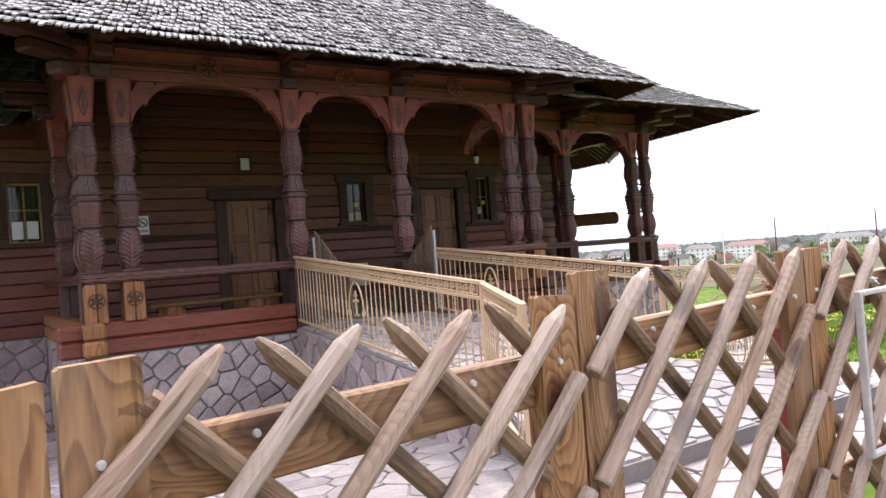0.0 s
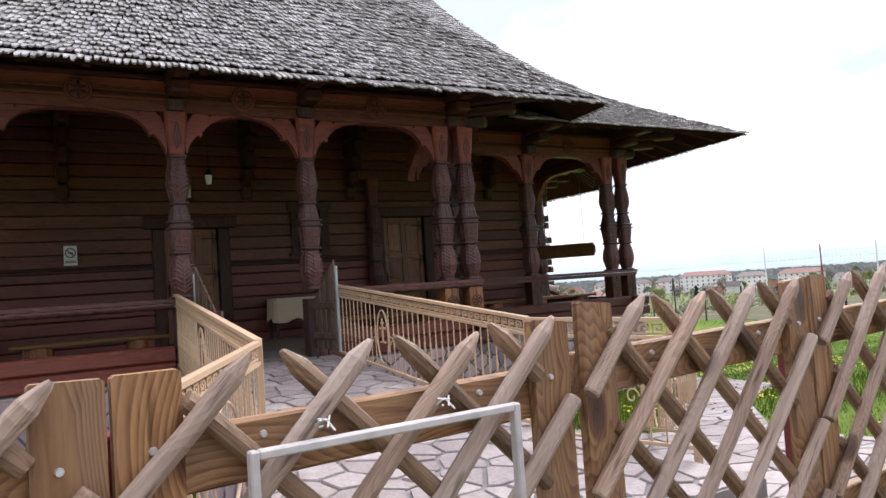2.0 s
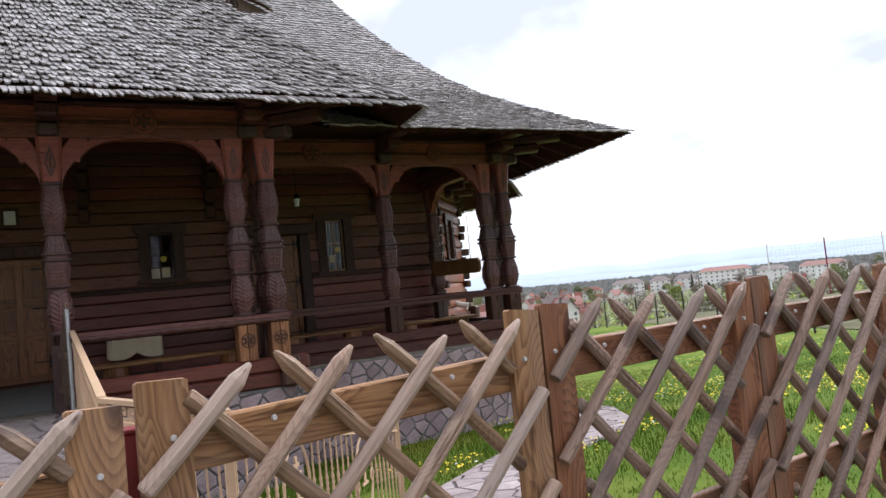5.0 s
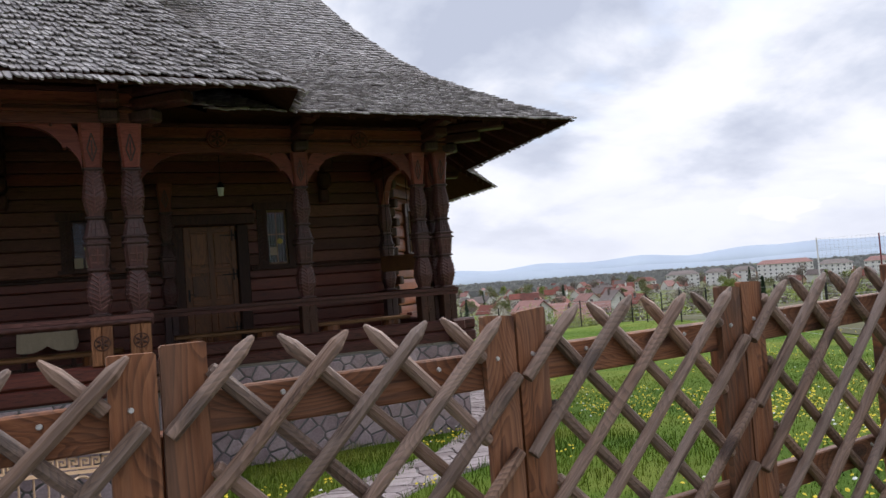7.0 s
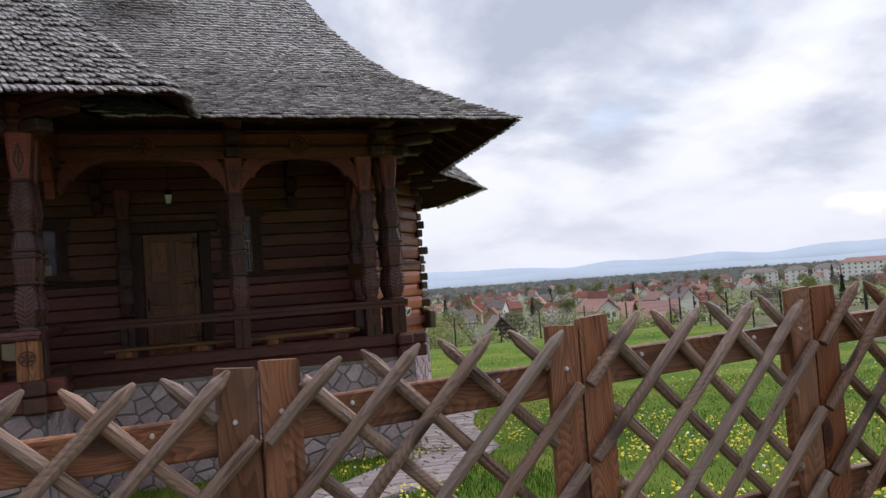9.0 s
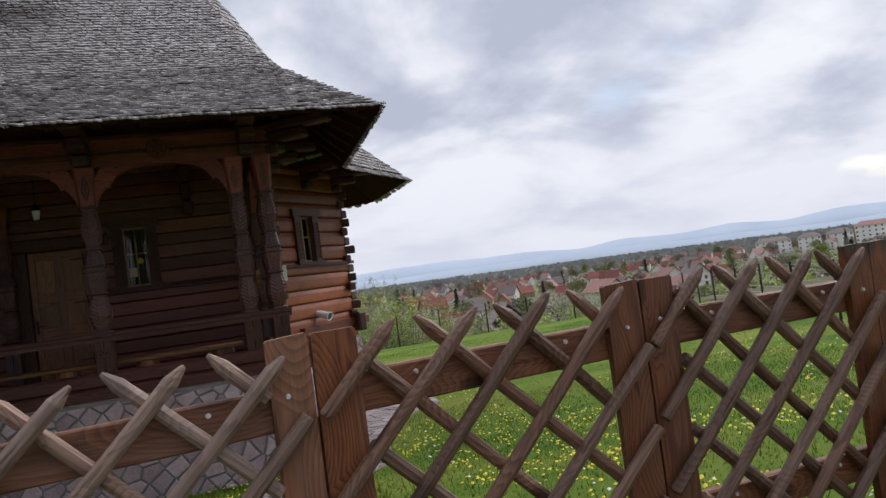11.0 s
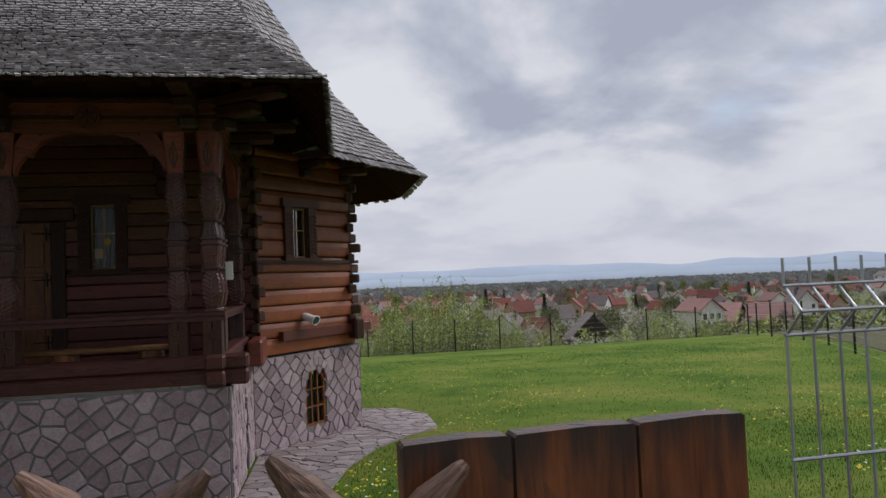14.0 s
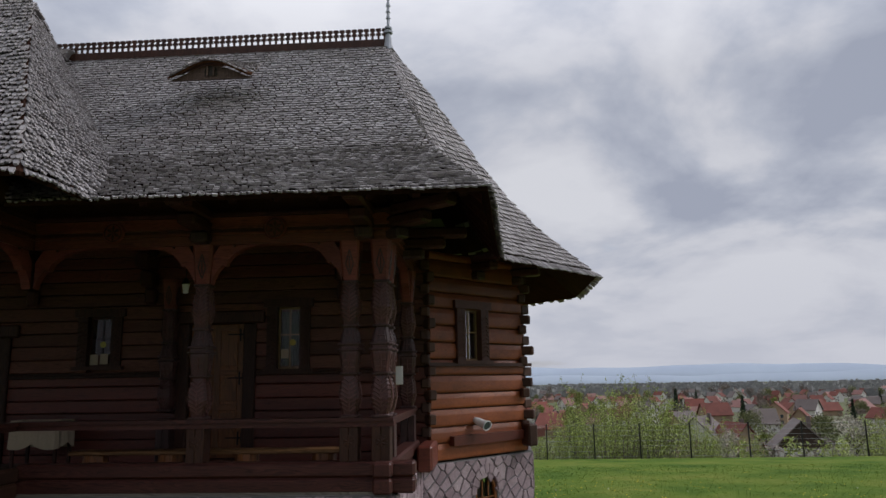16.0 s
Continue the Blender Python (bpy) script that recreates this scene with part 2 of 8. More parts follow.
M_ARCH = wood("arch_board", (0.12, 0.027, 0.02), (0.25, 0.06, 0.043), (0.35, 0.105, 0.07), "x", 0.45, 16, ring=0.5)
M_BAND = wood("orange_lintel_band", (0.12, 0.03, 0.019), (0.26, 0.07, 0.042), (0.36, 0.118, 0.07), "x", 0.45, 16, ring=0.5)
M_DOOR = wood("honey_door", (0.12, 0.040, 0.011), (0.25, 0.088, 0.023), (0.33, 0.13, 0.038), "z", 0.4, 12, spec=0.45)
M_DOOR_X = wood("honey_door_rail", (0.12, 0.040, 0.011), (0.25, 0.088, 0.023), (0.33, 0.13, 0.038), "x", 0.4, 12, spec=0.45)
M_FRAME = wood("dark_frame", (0.03, 0.011, 0.008), (0.065, 0.025, 0.015), (0.11, 0.045, 0.025), "z", 0.5, 14)
M_CASING = wood("carved_casing", (0.045, 0.016, 0.01), (0.11, 0.04, 0.024), (0.17, 0.07, 0.042), "z", 0.5, 14, ring=0.5)
M_WINFRAME = wood("pale_window_frame", (0.25, 0.14, 0.05), (0.42, 0.26, 0.11), (0.55, 0.38, 0.19), "z", 0.45, 14)
M_FLOOR = wood("porch_boards", (0.11, 0.09, 0.07), (0.20, 0.175, 0.14), (0.28, 0.25, 0.205), "x", 0.55, 14)
M_BENCH = wood("bench_wood", (0.12, 0.055, 0.02), (0.23, 0.11, 0.04), (0.33, 0.18, 0.075), "x", 0.55, 14)
PINE = ((0.105, 0.036, 0.012), (0.35, 0.165, 0.062), (0.50, 0.285, 0.135))
GREY = (0.32, 0.25, 0.205)
M_FBOARD = wood("fence_board", *PINE, "z", 0.6, 13, 0.5, GREY, 0.3, ring=0.6, knots=3.6)
M_FRAIL = wood("fence_rail", *PINE, "x", 0.6, 13, 0.5, GREY, 0.25, ring=0.6, knots=3.6)
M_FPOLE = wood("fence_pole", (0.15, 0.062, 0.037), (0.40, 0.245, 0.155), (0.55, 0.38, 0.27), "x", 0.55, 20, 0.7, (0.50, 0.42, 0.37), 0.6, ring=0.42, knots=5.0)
# poles of the rear layer: browner copy, their shade put into the colour
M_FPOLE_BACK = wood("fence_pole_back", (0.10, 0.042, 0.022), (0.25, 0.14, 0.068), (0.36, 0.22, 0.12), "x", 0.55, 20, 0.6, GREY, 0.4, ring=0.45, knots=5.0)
OILED = ((0.06, 0.018, 0.007), (0.20, 0.062, 0.021), (0.325, 0.12, 0.042))
M_FBOARD2 = wood("oiled_fence_board", *OILED, "z", 0.5, 15, 0.5, (0.16, 0.11, 0.085), 0.35, ring=0.7, knots=4.0)
M_FRAIL2 = wood("oiled_fence_rail", (0.07, 0.023, 0.010), (0.225, 0.078, 0.031), (0.36, 0.145, 0.06), "x", 0.5, 15, 0.5, (0.16, 0.11, 0.085), 0.3, ring=0.6, knots=4.0)
M_FPOLE2 = wood("oiled_fence_pole", (0.04, 0.016, 0.009), (0.185, 0.086, 0.048), (0.31, 0.17, 0.105), "x", 0.5, 20, 0.7, (0.25, 0.185, 0.15), 0.4, ring=0.6, knots=5.0, spread=0.55)
def end_board_material():
    """Oiled softwood board, weathered black along its top edge and in streaks below it."""
    m = wood("dark_oiled_end_board", (0.05, 0.011, 0.004), (0.235, 0.062, 0.016), (0.42, 0.14, 0.035), "z", 0.42, 13, 0.5, (0.035, 0.02, 0.013), 0.4, ring=0.4, knots=5.0, spec=0.4)
    nt = m.node_tree
    b = nt.nodes["Principled BSDF"]
    col = b.inputs["Base Color"].links[0].from_socket
    c, p = nt.nodes.new("ShaderNodeTexCoord"), nt.nodes.new("ShaderNodeSeparateXYZ")
    nt.links.new(c.outputs["Object"], p.inputs[0])
    streak = noise_tex(nt, stretched(nt, (1.0, 1.0, 0.12)), 28.0, 4.0, 0.6)
    blotch = noise_tex(nt, stretched(nt, (1.0, 1.0, 0.35)), 9.0, 4.0, 0.6)
    col = mixed(nt, col, ramp(nt, blotch, [(0.38, (0.42, 0.34, 0.34)), (0.6, (1.0, 1.0, 1.0))]), 0.85, "MULTIPLY")
    reach = nt.nodes.new("ShaderNodeMath")
    reach.operation = "MULTIPLY_ADD"
    reach.inputs[1].default_value = 0.22
    nt.links.new(streak, reach.inputs[0])
    nt.links.new(p.outputs["Z"], reach.inputs[2])
    nt.links.new(mixed(nt, col, (0.022, 0.016, 0.013), ramp(nt, reach.outputs[0], [(0.055, (0, 0, 0)), (0.12, (0.9, 0.9, 0.9))])), b.inputs["Base Color"])
    return m


M_FEND = end_board_material()
MELLOW = ((0.08, 0.026, 0.011), (0.265, 0.098, 0.040), (0.41, 0.175, 0.078))
M_FBOARD3 = wood("mellow_fence_board", *MELLOW, "z", 0.55, 13, 0.5, (0.24, 0.18, 0.14), 0.35, ring=0.6, knots=3.6)
M_FRAIL3 = wood("mellow_fence_rail", *MELLOW, "x", 0.55, 13, 0.5, (0.24, 0.18, 0.14), 0.3, ring=0.6, knots=3.6)
M_FPOLE3 = wood("mellow_fence_pole", (0.07, 0.035, 0.022), (0.265, 0.15, 0.096), (0.39, 0.245, 0.172), "x", 0.55, 20, 0.7, (0.38, 0.305, 0.265), 0.5, ring=0.6, knots=5.0, spread=0.5)
M_DARK_X = wood("dark_rail_x", (0.035, 0.011, 0.009), (0.085, 0.026, 0.02), (0.14, 0.048, 0.036), "x", 0.5, 16)
M_DARK_Y = wood("dark_rail_y", (0.035, 0.011, 0.009), (0.085, 0.026, 0.02), (0.14, 0.048, 0.036), "y", 0.5, 16)
M_RAIL_X = wood("porch_rail_wood", (0.05, 0.018, 0.015), (0.11, 0.042, 0.035), (0.19, 0.082, 0.068), "x", 0.45, 16)
M_GATE = wood("grey_gate_slat", (0.07, 0.045, 0.03), (0.14, 0.09, 0.065), (0.22, 0.15, 0.11), "z", 0.6, 18)
M_CRIMSON = wood("dark_red_paint", (0.05, 0.006, 0.011), (0.105, 0.011, 0.02), (0.16, 0.024, 0.035), "x", 0.55, 14, 0.3, (0.24, 0.17, 0.17), 0.25, spec=0.3)
M_BOLT = plain("zinc_bolt", (0.66, 0.65, 0.63), 0.5, 0.5, 0.15)
M_IRON = plain("black_iron", (0.018, 0.017, 0.017), 0.5, 0.6, 0.3)
M_RAILING = plain("cream_painted_steel", (0.53, 0.36, 0.225), 0.42, 0.0, 0.14, 20, 0.08, 0.5)
M_STEEL = plain("galvanised_wire", (0.42, 0.44, 0.46), 0.4, 0.75, 0.2, 40)
M_WIRE_FAR = plain("grey_fence_wire", (0.40, 0.42, 0.43), 0.6, 0.2, 0.2, 40)
M_BLACKPOST = plain("black_steel_post", (0.025, 0.023, 0.024), 0.5, 0.3, 0.3)
M_REDPOST = plain("red_steel_post", (0.22, 0.022, 0.025), 0.45, 0.0, 0.3, 12)
M_WHITEPOST = plain("white_steel_post", (0.75, 0.74, 0.72), 0.45, 0.0, 0.1)
M_SIGNFRAME = plain("whitewashed_frame", (0.62, 0.56, 0.53), 0.6, 0.0, 0.35, 40)
M_STONE = stone_material("cut_stone", "object", (0.28, 0.215, 0.228), (0.47, 0.385, 0.395), (0.375, 0.295, 0.31))
M_STONES = stone_material("cut_stones", "island", (0.28, 0.215, 0.228), (0.47, 0.385, 0.395), (0.375, 0.295, 0.31))
M_MORTAR = plain("mortar", (0.19, 0.185, 0.18), 0.85, var=0.3, scale=40, bump=0.4)
M_FLAG = stone_material("flagstone", "object", (0.28, 0.235, 0.22), (0.42, 0.365, 0.345), (0.345, 0.295, 0.28))
M_FLAGS = stone_material("flagstones", "island", (0.28, 0.235, 0.22), (0.42, 0.365, 0.345), (0.345, 0.295, 0.28))
M_SLAB = stone_material("path_slab", "object", (0.25, 0.205, 0.20), (0.40, 0.35, 0.34), (0.32, 0.275, 0.27))
M_GROUT = plain("paving_bed", (0.30, 0.265, 0.25), 0.9, var=0.35, scale=30, bump=0.4)
# neutral grey for the unseen strip that bounces light on fence and porch
M_LANE = plain("trodden_lane", (0.15, 0.14, 0.13), 0.9, var=0.35, scale=12, bump=0.4)
M_WHITE = plain("white_paper", (0.74, 0.74, 0.72), 0.7, var=0.06, bump=0.0)
M_CLOTH = plain("pale_cloth", (0.62, 0.52, 0.36), 0.85, var=0.15, scale=25)
M_INK = plain("black_ink", (0.02, 0.02, 0.02), 0.6, var=0.1, bump=0.0)
M_YELLOW = plain("yellow_disc", (0.55, 0.43, 0.05), 0.5, var=0.1, bump=0.0)
M_LAMPGLASS = plain("milk_glass", (0.75, 0.75, 0.72), 0.2, var=0.05, bump=0.0)
# inside of rooms and openings: lack of light put into a dark colour
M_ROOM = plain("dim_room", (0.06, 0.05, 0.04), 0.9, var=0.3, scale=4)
M_MAT = plain("grey_floor_mat", (0.20, 0.20, 0.185), 0.9, var=0.25, scale=40)
M_CURTAIN = plain("green_curtain", (0.06, 0.085, 0.035), 0.85, var=0.3, scale=9)


def glass_material():
    m = bpy.data.materials.new("window_glass")
    m.use_nodes = True
    nt = m.node_tree
    nt.nodes.clear()
    tr, gl = nt.nodes.new("ShaderNodeBsdfTransparent"), nt.nodes.new("ShaderNodeBsdfGlossy")
    gl.inputs["Roughness"].default_value = 0.03
    fr = nt.nodes.new("ShaderNodeFresnel")
    fr.inputs["IOR"].default_value = 1.32
    mx, out = nt.nodes.new("ShaderNodeMixShader"), nt.nodes.new("ShaderNodeOutputMaterial")
    nt.links.new(fr.outputs[0], mx.inputs[0])
    nt.links.new(tr.outputs[0], mx.inputs[1])
    nt.links.new(gl.outputs[0], mx.inputs[2])
    nt.links.new(mx.outputs[0], out.inputs["Surface"])
    return m


M_GLASS = glass_material()


def grass_material(name, blades):
    m, nt, b = material(name, 0.9, 0.0, 0.05)
    vec = stretched(nt, (1, 1, 1))
    big = noise_tex(nt, vec, 0.35, 5.0, 0.6)
    fine = noise_tex(nt, vec, 45.0, 6.0, 0.7)
    col = ramp(nt, big, [(0.32, (0.060, 0.118, 0.017)), (0.5, (0.115, 0.172, 0.026)), (0.68, (0.195, 0.215, 0.046))])
    col = mixed(nt, col, ramp(nt, fine, [(0.25, (0.45, 0.5, 0.4)), (0.7, (1.1, 1.1, 1.0))]), 0.8, "MULTIPLY")
    if blades:
        g = nt.nodes.new("ShaderNodeNewGeometry")
        col = mixed(nt, col, ramp(nt, g.outputs["Random Per Island"], [(0, (0.6, 0.65, 0.5)), (1, (1.25, 1.2, 1.0))]), 1.0, "MULTIPLY")
    else:
        bumped(nt, b, fine, 0.8, 0.03)
    nt.links.new(col, b.inputs["Base Color"])
    return m


M_GRASS = grass_material("lawn", False)
M_BLADE = grass_material("grass_blades", True)
M_DANDELION = plain("dandelion_yellow", (0.86, 0.68, 0.03), 0.6, var=0.15, bump=0.0)
M_DAISY = plain("daisy_white", (0.75, 0.76, 0.72), 0.6, var=0.1, bump=0.0)


def leaf_material(name, lo, hi):
    m, nt, b = material(name, 0.6, 0.0, 0.25)
    g = nt.nodes.new("ShaderNodeNewGeometry")
    big = noise_tex(nt, stretched(nt, (1, 1, 1)), 0.5, 3.0)
    col = ramp(nt, g.outputs["Random Per Island"], [(0, lo), (1, hi)])
    col = mixed(nt, col, ramp(nt, big, [(0.3, (0.6, 0.62, 0.58)), (0.7, (1.1, 1.1, 1.0))]), 0.8, "MULTIPLY")
    nt.links.new(col, b.inputs["Base Color"])
    return m


M_LEAF = leaf_material("spring_leaves", (0.13, 0.17, 0.035), (0.30, 0.33, 0.085))
# olive leaves and bare twigs lightened for the haze of distance
M_LEAF_OLIVE = leaf_material("olive_leaves", (0.12, 0.14, 0.055), (0.24, 0.24, 0.11))
M_BARE = leaf_material("bare_twigs", (0.15, 0.12, 0.105), (0.29, 0.24, 0.215))
M_BLOSSOM = leaf_material("pale_blossom", (0.35, 0.32, 0.27), (0.55, 0.50, 0.44))
M_CONIFER = leaf_material("conifer_needles", (0.022, 0.045, 0.025), (0.055, 0.085, 0.045))
M_SPRING = leaf_material("fresh_leaves", (0.26, 0.32, 0.07), (0.46, 0.52, 0.15))
M_STEM = plain("pale_stems", (0.22, 0.19, 0.13), 0.8, var=0.3, scale=20)
# far woods: distance haze put into a pale grey
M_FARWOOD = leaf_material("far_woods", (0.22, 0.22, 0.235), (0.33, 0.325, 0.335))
M_BARK = plain("bark", (0.12, 0.09, 0.07), 0.85, var=0.4, scale=20)
M_HWALL = plain("house_plaster", (0.74, 0.71, 0.67), 0.8, var=0.15, scale=3)
M_HWALL2 = plain("house_ochre_plaster", (0.46, 0.33, 0.22), 0.8, var=0.25, scale=3)
M_ROOFRED = plain("clay_tile_roof", (0.27, 0.085, 0.06), 0.85, var=0.45, scale=2.5)
M_ROOFPALE = plain("pinkish_tile_roof", (0.33, 0.17, 0.145), 0.85, var=0.25, scale=2.5)
M_ROOFGREY = plain("grey_brown_roof", (0.19, 0.15, 0.135), 0.75, var=0.3, scale=2.5)
M_GABLE = plain("dark_timber_gable", (0.075, 0.042, 0.03), 0.7, var=0.3, scale=4)
M_FARGLASS = plain("far_window", (0.07, 0.08, 0.095), 0.2, var=0.2, bump=0.0)
M_BLOCK = plain("apartment_render", (0.86, 0.84, 0.82), 0.8, var=0.1, scale=0.6)


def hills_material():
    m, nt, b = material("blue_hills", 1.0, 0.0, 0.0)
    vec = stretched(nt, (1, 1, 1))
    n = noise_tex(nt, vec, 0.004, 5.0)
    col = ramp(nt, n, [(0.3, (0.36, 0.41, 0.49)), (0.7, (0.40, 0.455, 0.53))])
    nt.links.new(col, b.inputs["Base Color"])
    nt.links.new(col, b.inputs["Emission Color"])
    # emission lifts the hills further, as the pale veil of haze
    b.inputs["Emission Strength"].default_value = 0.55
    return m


M_HILLS = hills_material()


def plain_material():
    """The far valley floor: woods, roofs and fields run together."""
    m, nt, b = material("valley_floor", 0.95, 0.0, 0.1)
    vec = stretched(nt, (1, 1, 1))
    n, n2 = noise_tex(nt, vec, 0.02, 8.0, 0.65), noise_tex(nt, vec, 0.12, 6.0, 0.6)
    col = ramp(nt, n, [(0.3, (0.11, 0.135, 0.055)), (0.5, (0.15, 0.155, 0.085)), (0.65, (0.13, 0.17, 0.06)), (0.8, (0.21, 0.18, 0.13))])
    col = mixed(nt, col, ramp(nt, n2, [(0.3, (0.6, 0.6, 0.6)), (0.7, (1.1, 1.1, 1.1))]), 0.7, "MULTIPLY")
    nt.links.new(col, b.inputs["Base Color"])
    return m


M_VALLEY = plain_material()
M_ROUGH = plain("dry_rough_grass", (0.20, 0.19, 0.105), 0.95, var=0.4, scale=1.5, bump=0.3, spec=0.05)

# ---------------------------------------------------------------- building tools
def V(*a):
    return np.array(a, float)


class Geo:
    """Gathers corners and faces of one mesh."""

    def __init__(self):
        self.v, self.f = [], []

    def add(self, verts, faces):
        n = len(self.v)
        self.v += [tuple(float(c) for c in p) for p in verts]
        self.f += [tuple(i + n for i in f) for f in faces]
        return self

    def box(self, lo, hi, bev=0.0, m=None):
        """A box, its edges chamfered by bev, turned by the matrix m."""
        lo, hi = np.array(lo, float), np.array(hi, float)
        c, h = (lo + hi) / 2, (hi - lo) / 2
        if bev <= 0:
            pts = [c + h * s for s in ((-1, -1, -1), (1, -1, -1), (1, 1, -1), (-1, 1, -1), (-1, -1, 1), (1, -1, 1), (1, 1, 1), (-1, 1, 1))]
            fs = [(0, 3, 2, 1), (4, 5, 6, 7), (0, 1, 5, 4), (1, 2, 6, 5), (2, 3, 7, 6), (3, 0, 4, 7)]
        else:
            bev = min(bev, 0.45 * min(2 * h))
            pts, ring = [], []
            for z, k in ((-1, 1), (-1, 0), (1, 0), (1, 1)):
                hz = h[2] - (0 if k else bev)
                inx = bev if k else 0
                row = []
                for sx, sy in ((-1, -1), (1, -1), (1, 1), (-1, 1)):
                    a = (sx * (h[0] - bev), sy * (h[1] - inx), z * hz)
                    b2 = (sx * (h[0] - inx), sy * (h[1] - bev), z * hz)
                    pair = (b2, a) if sx * sy > 0 else (a, b2)
                    for p in pair:
                        row.append(len(pts))
                        pts.append(c + np.array(p))
                ring.append(row)
            fs = []
            for a in range(3):
                for i in range(8):
                    j = (i + 1) % 8
                    fs.append((ring[a][i], ring[a][j], ring[a + 1][j], ring[a + 1][i]))
            fs.append(tuple(reversed(ring[0])))
            fs.append(tuple(ring[3]))
        if m is not None:
            pts = [m @ Vector(p) for p in pts]
        return self.add(pts, fs)

    def tube(self, p0, p1, r0, r1=None, n=8, caps=True):
        p0, p1 = Vector(p0), Vector(p1)
        r1 = r0 if r1 is None else r1
        q = (p1 - p0).to_track_quat("Z", "Y")
        pts = []
        for p, r in ((p0, r0), (p1, r1)):
            for i in range(n):
                a = 2 * math.pi * i / n
                pts.append(p + q @ Vector((r * math.cos(a), r * math.sin(a), 0)))
        fs = [(i, (i + 1) % n, n + (i + 1) % n, n + i) for i in range(n)]
        if caps:
            fs += [tuple(reversed(range(n))), tuple(range(n, 2 * n))]
        return self.add(pts, fs)

    def loft(self, rings, closed=True, caps=True):
        n = len(rings[0])
        pts = [p for r in rings for p in r]
        fs = []
        for k in range(len(rings) - 1):
            for i in range(n if closed else n - 1):
                j = (i + 1) % n
                fs.append((k * n + i, k * n + j, (k + 1) * n + j, (k + 1) * n + i))
        if caps:
            fs += [tuple(reversed(range(n))), tuple(range((len(rings) - 1) * n, len(rings) * n))]
        return self.add(pts, fs)

    def prism(self, poly, fn0, fn1):
        """A flat outline carried from fn0 to fn1, each of which turns (a, b) into a place."""
        n = len(poly)
        pts = [fn0(*p) for p in poly] + [fn1(*p) for p in poly]
        fs = [tuple(reversed(range(n))), tuple(range(n, 2 * n))]
        fs += [(i, (i + 1) % n, n + (i + 1) % n, n + i) for i in range(n)]
        return self.add(pts, fs)

    def mesh(self, name, mat, smooth=False, base=(0, 0, 0)):
        me = bpy.data.meshes.new(name)
        b = np.array(base, float)
        me.from_pydata([tuple(np.array(p) - b) for p in self.v], [], self.f)
        me.materials.append(mat)
        bm = bmesh.new()
        bm.from_mesh(me)
        if len(self.v) < 6000:
            bmesh.ops.remove_doubles(bm, verts=bm.verts, dist=1e-5)
        bmesh.ops.recalc_face_normals(bm, faces=bm.faces)
        bm.to_mesh(me)
        bm.free()
        if smooth:
            me.polygons.foreach_set("use_smooth", [True] * len(me.polygons))
        me.update()
        return me

    def ob(self, name, mat, parent=None, label="", smooth=False):
        """Links it as one mesh object; its corners are in world metres, whatever its parent."""
        root = parent
        while root is not None and root.parent is not None:
            root = root.parent
        base = root.matrix_world.translation if root is not None else (0, 0, 0)
        o = new(name, self.mesh(name, mat, smooth, base))
        if parent is not None:
            o.parent = parent
        if label:
            o["label"] = label
        return o


def thing(name, label, category, at=(0, 0, 0), group="", kind=""):
    o = new(name)
    o.location = at
    o.matrix_world = Matrix.Translation(at)
    o.empty_display_size = 0.1
    return tagged(o, label, category, group, kind)


def shared(name, me, parent, m, label=""):
    o = new(name, me)
    o.parent = parent
    o.matrix_basis = m
    if label:
        o["label"] = label
    return o


def ground(x, y):
    z = np.interp(y, [-60, 1.0, 2.0, 6, 10.2, 15, 22, 30, 40, 46, 62, 130, 300, 700, 1500, 6000], [0.38, 0.40, 0.36, 0.0, -0.5, -0.74, -0.95, -1.25, -1.83, -2.7, -5.6, -13.0, -17.5, -21.0, -25, -36])
    return float(z)


def cells(poly, sites):
    """Voronoi cells of the sites, cut to a convex outline."""
    out = []
    for i, s in enumerate(sites):
        near = sorted(range(len(sites)), key=lambda j: (sites[j][0] - s[0]) ** 2 + (sites[j][1] - s[1]) ** 2)[1:26]
        c = list(poly)
        for j in near:
            o = sites[j]
            mx, my, nx, ny = (s[0] + o[0]) / 2, (s[1] + o[1]) / 2, o[0] - s[0], o[1] - s[1]
            side = [(p[0] - mx) * nx + (p[1] - my) * ny for p in c]
            d = []
            for k in range(len(c)):
                a, b2, p, q = side[k], side[(k + 1) % len(c)], c[k], c[(k + 1) % len(c)]
                if a <= 0:
                    d.append(p)
                if a * b2 < 0:
                    f = a / (a - b2)
                    d.append((p[0] + f * (q[0] - p[0]), p[1] + f * (q[1] - p[1])))
            c = d
            if len(c) < 3:
                break
        if len(c) >= 3:
            out.append(c)
    return out


def shrunk(c, gap):
    """A convex outline drawn in by gap on every side; its corners cut."""
    n, area = len(c), 0.0
    for k in range(n):
        area += c[k][0] * c[(k + 1) % n][1] - c[(k + 1) % n][0] * c[k][1]
    if area < 0:
        c = c[::-1]
    poly = list(c)
    for k in range(n):
        p, q = c[k], c[(k + 1) % n]
        L = math.hypot(q[0] - p[0], q[1] - p[1])
        if L < 1e-4:
            continue
        nx, ny = -(q[1] - p[1]) / L, (q[0] - p[0]) / L
        side = [(r[0] - p[0]) * nx + (r[1] - p[1]) * ny - gap for r in poly]
        d = []
        for i in range(len(poly)):
            a, b2, r, s = side[i], side[(i + 1) % len(poly)], poly[i], poly[(i + 1) % len(poly)]
            if a >= 0:
                d.append(r)
            if a * b2 < 0:
                f = a / (a - b2)
                d.append((r[0] + f * (s[0] - r[0]), r[1] + f * (s[1] - r[1])))
        poly = d
        if len(poly) < 3:
            return None
    return poly


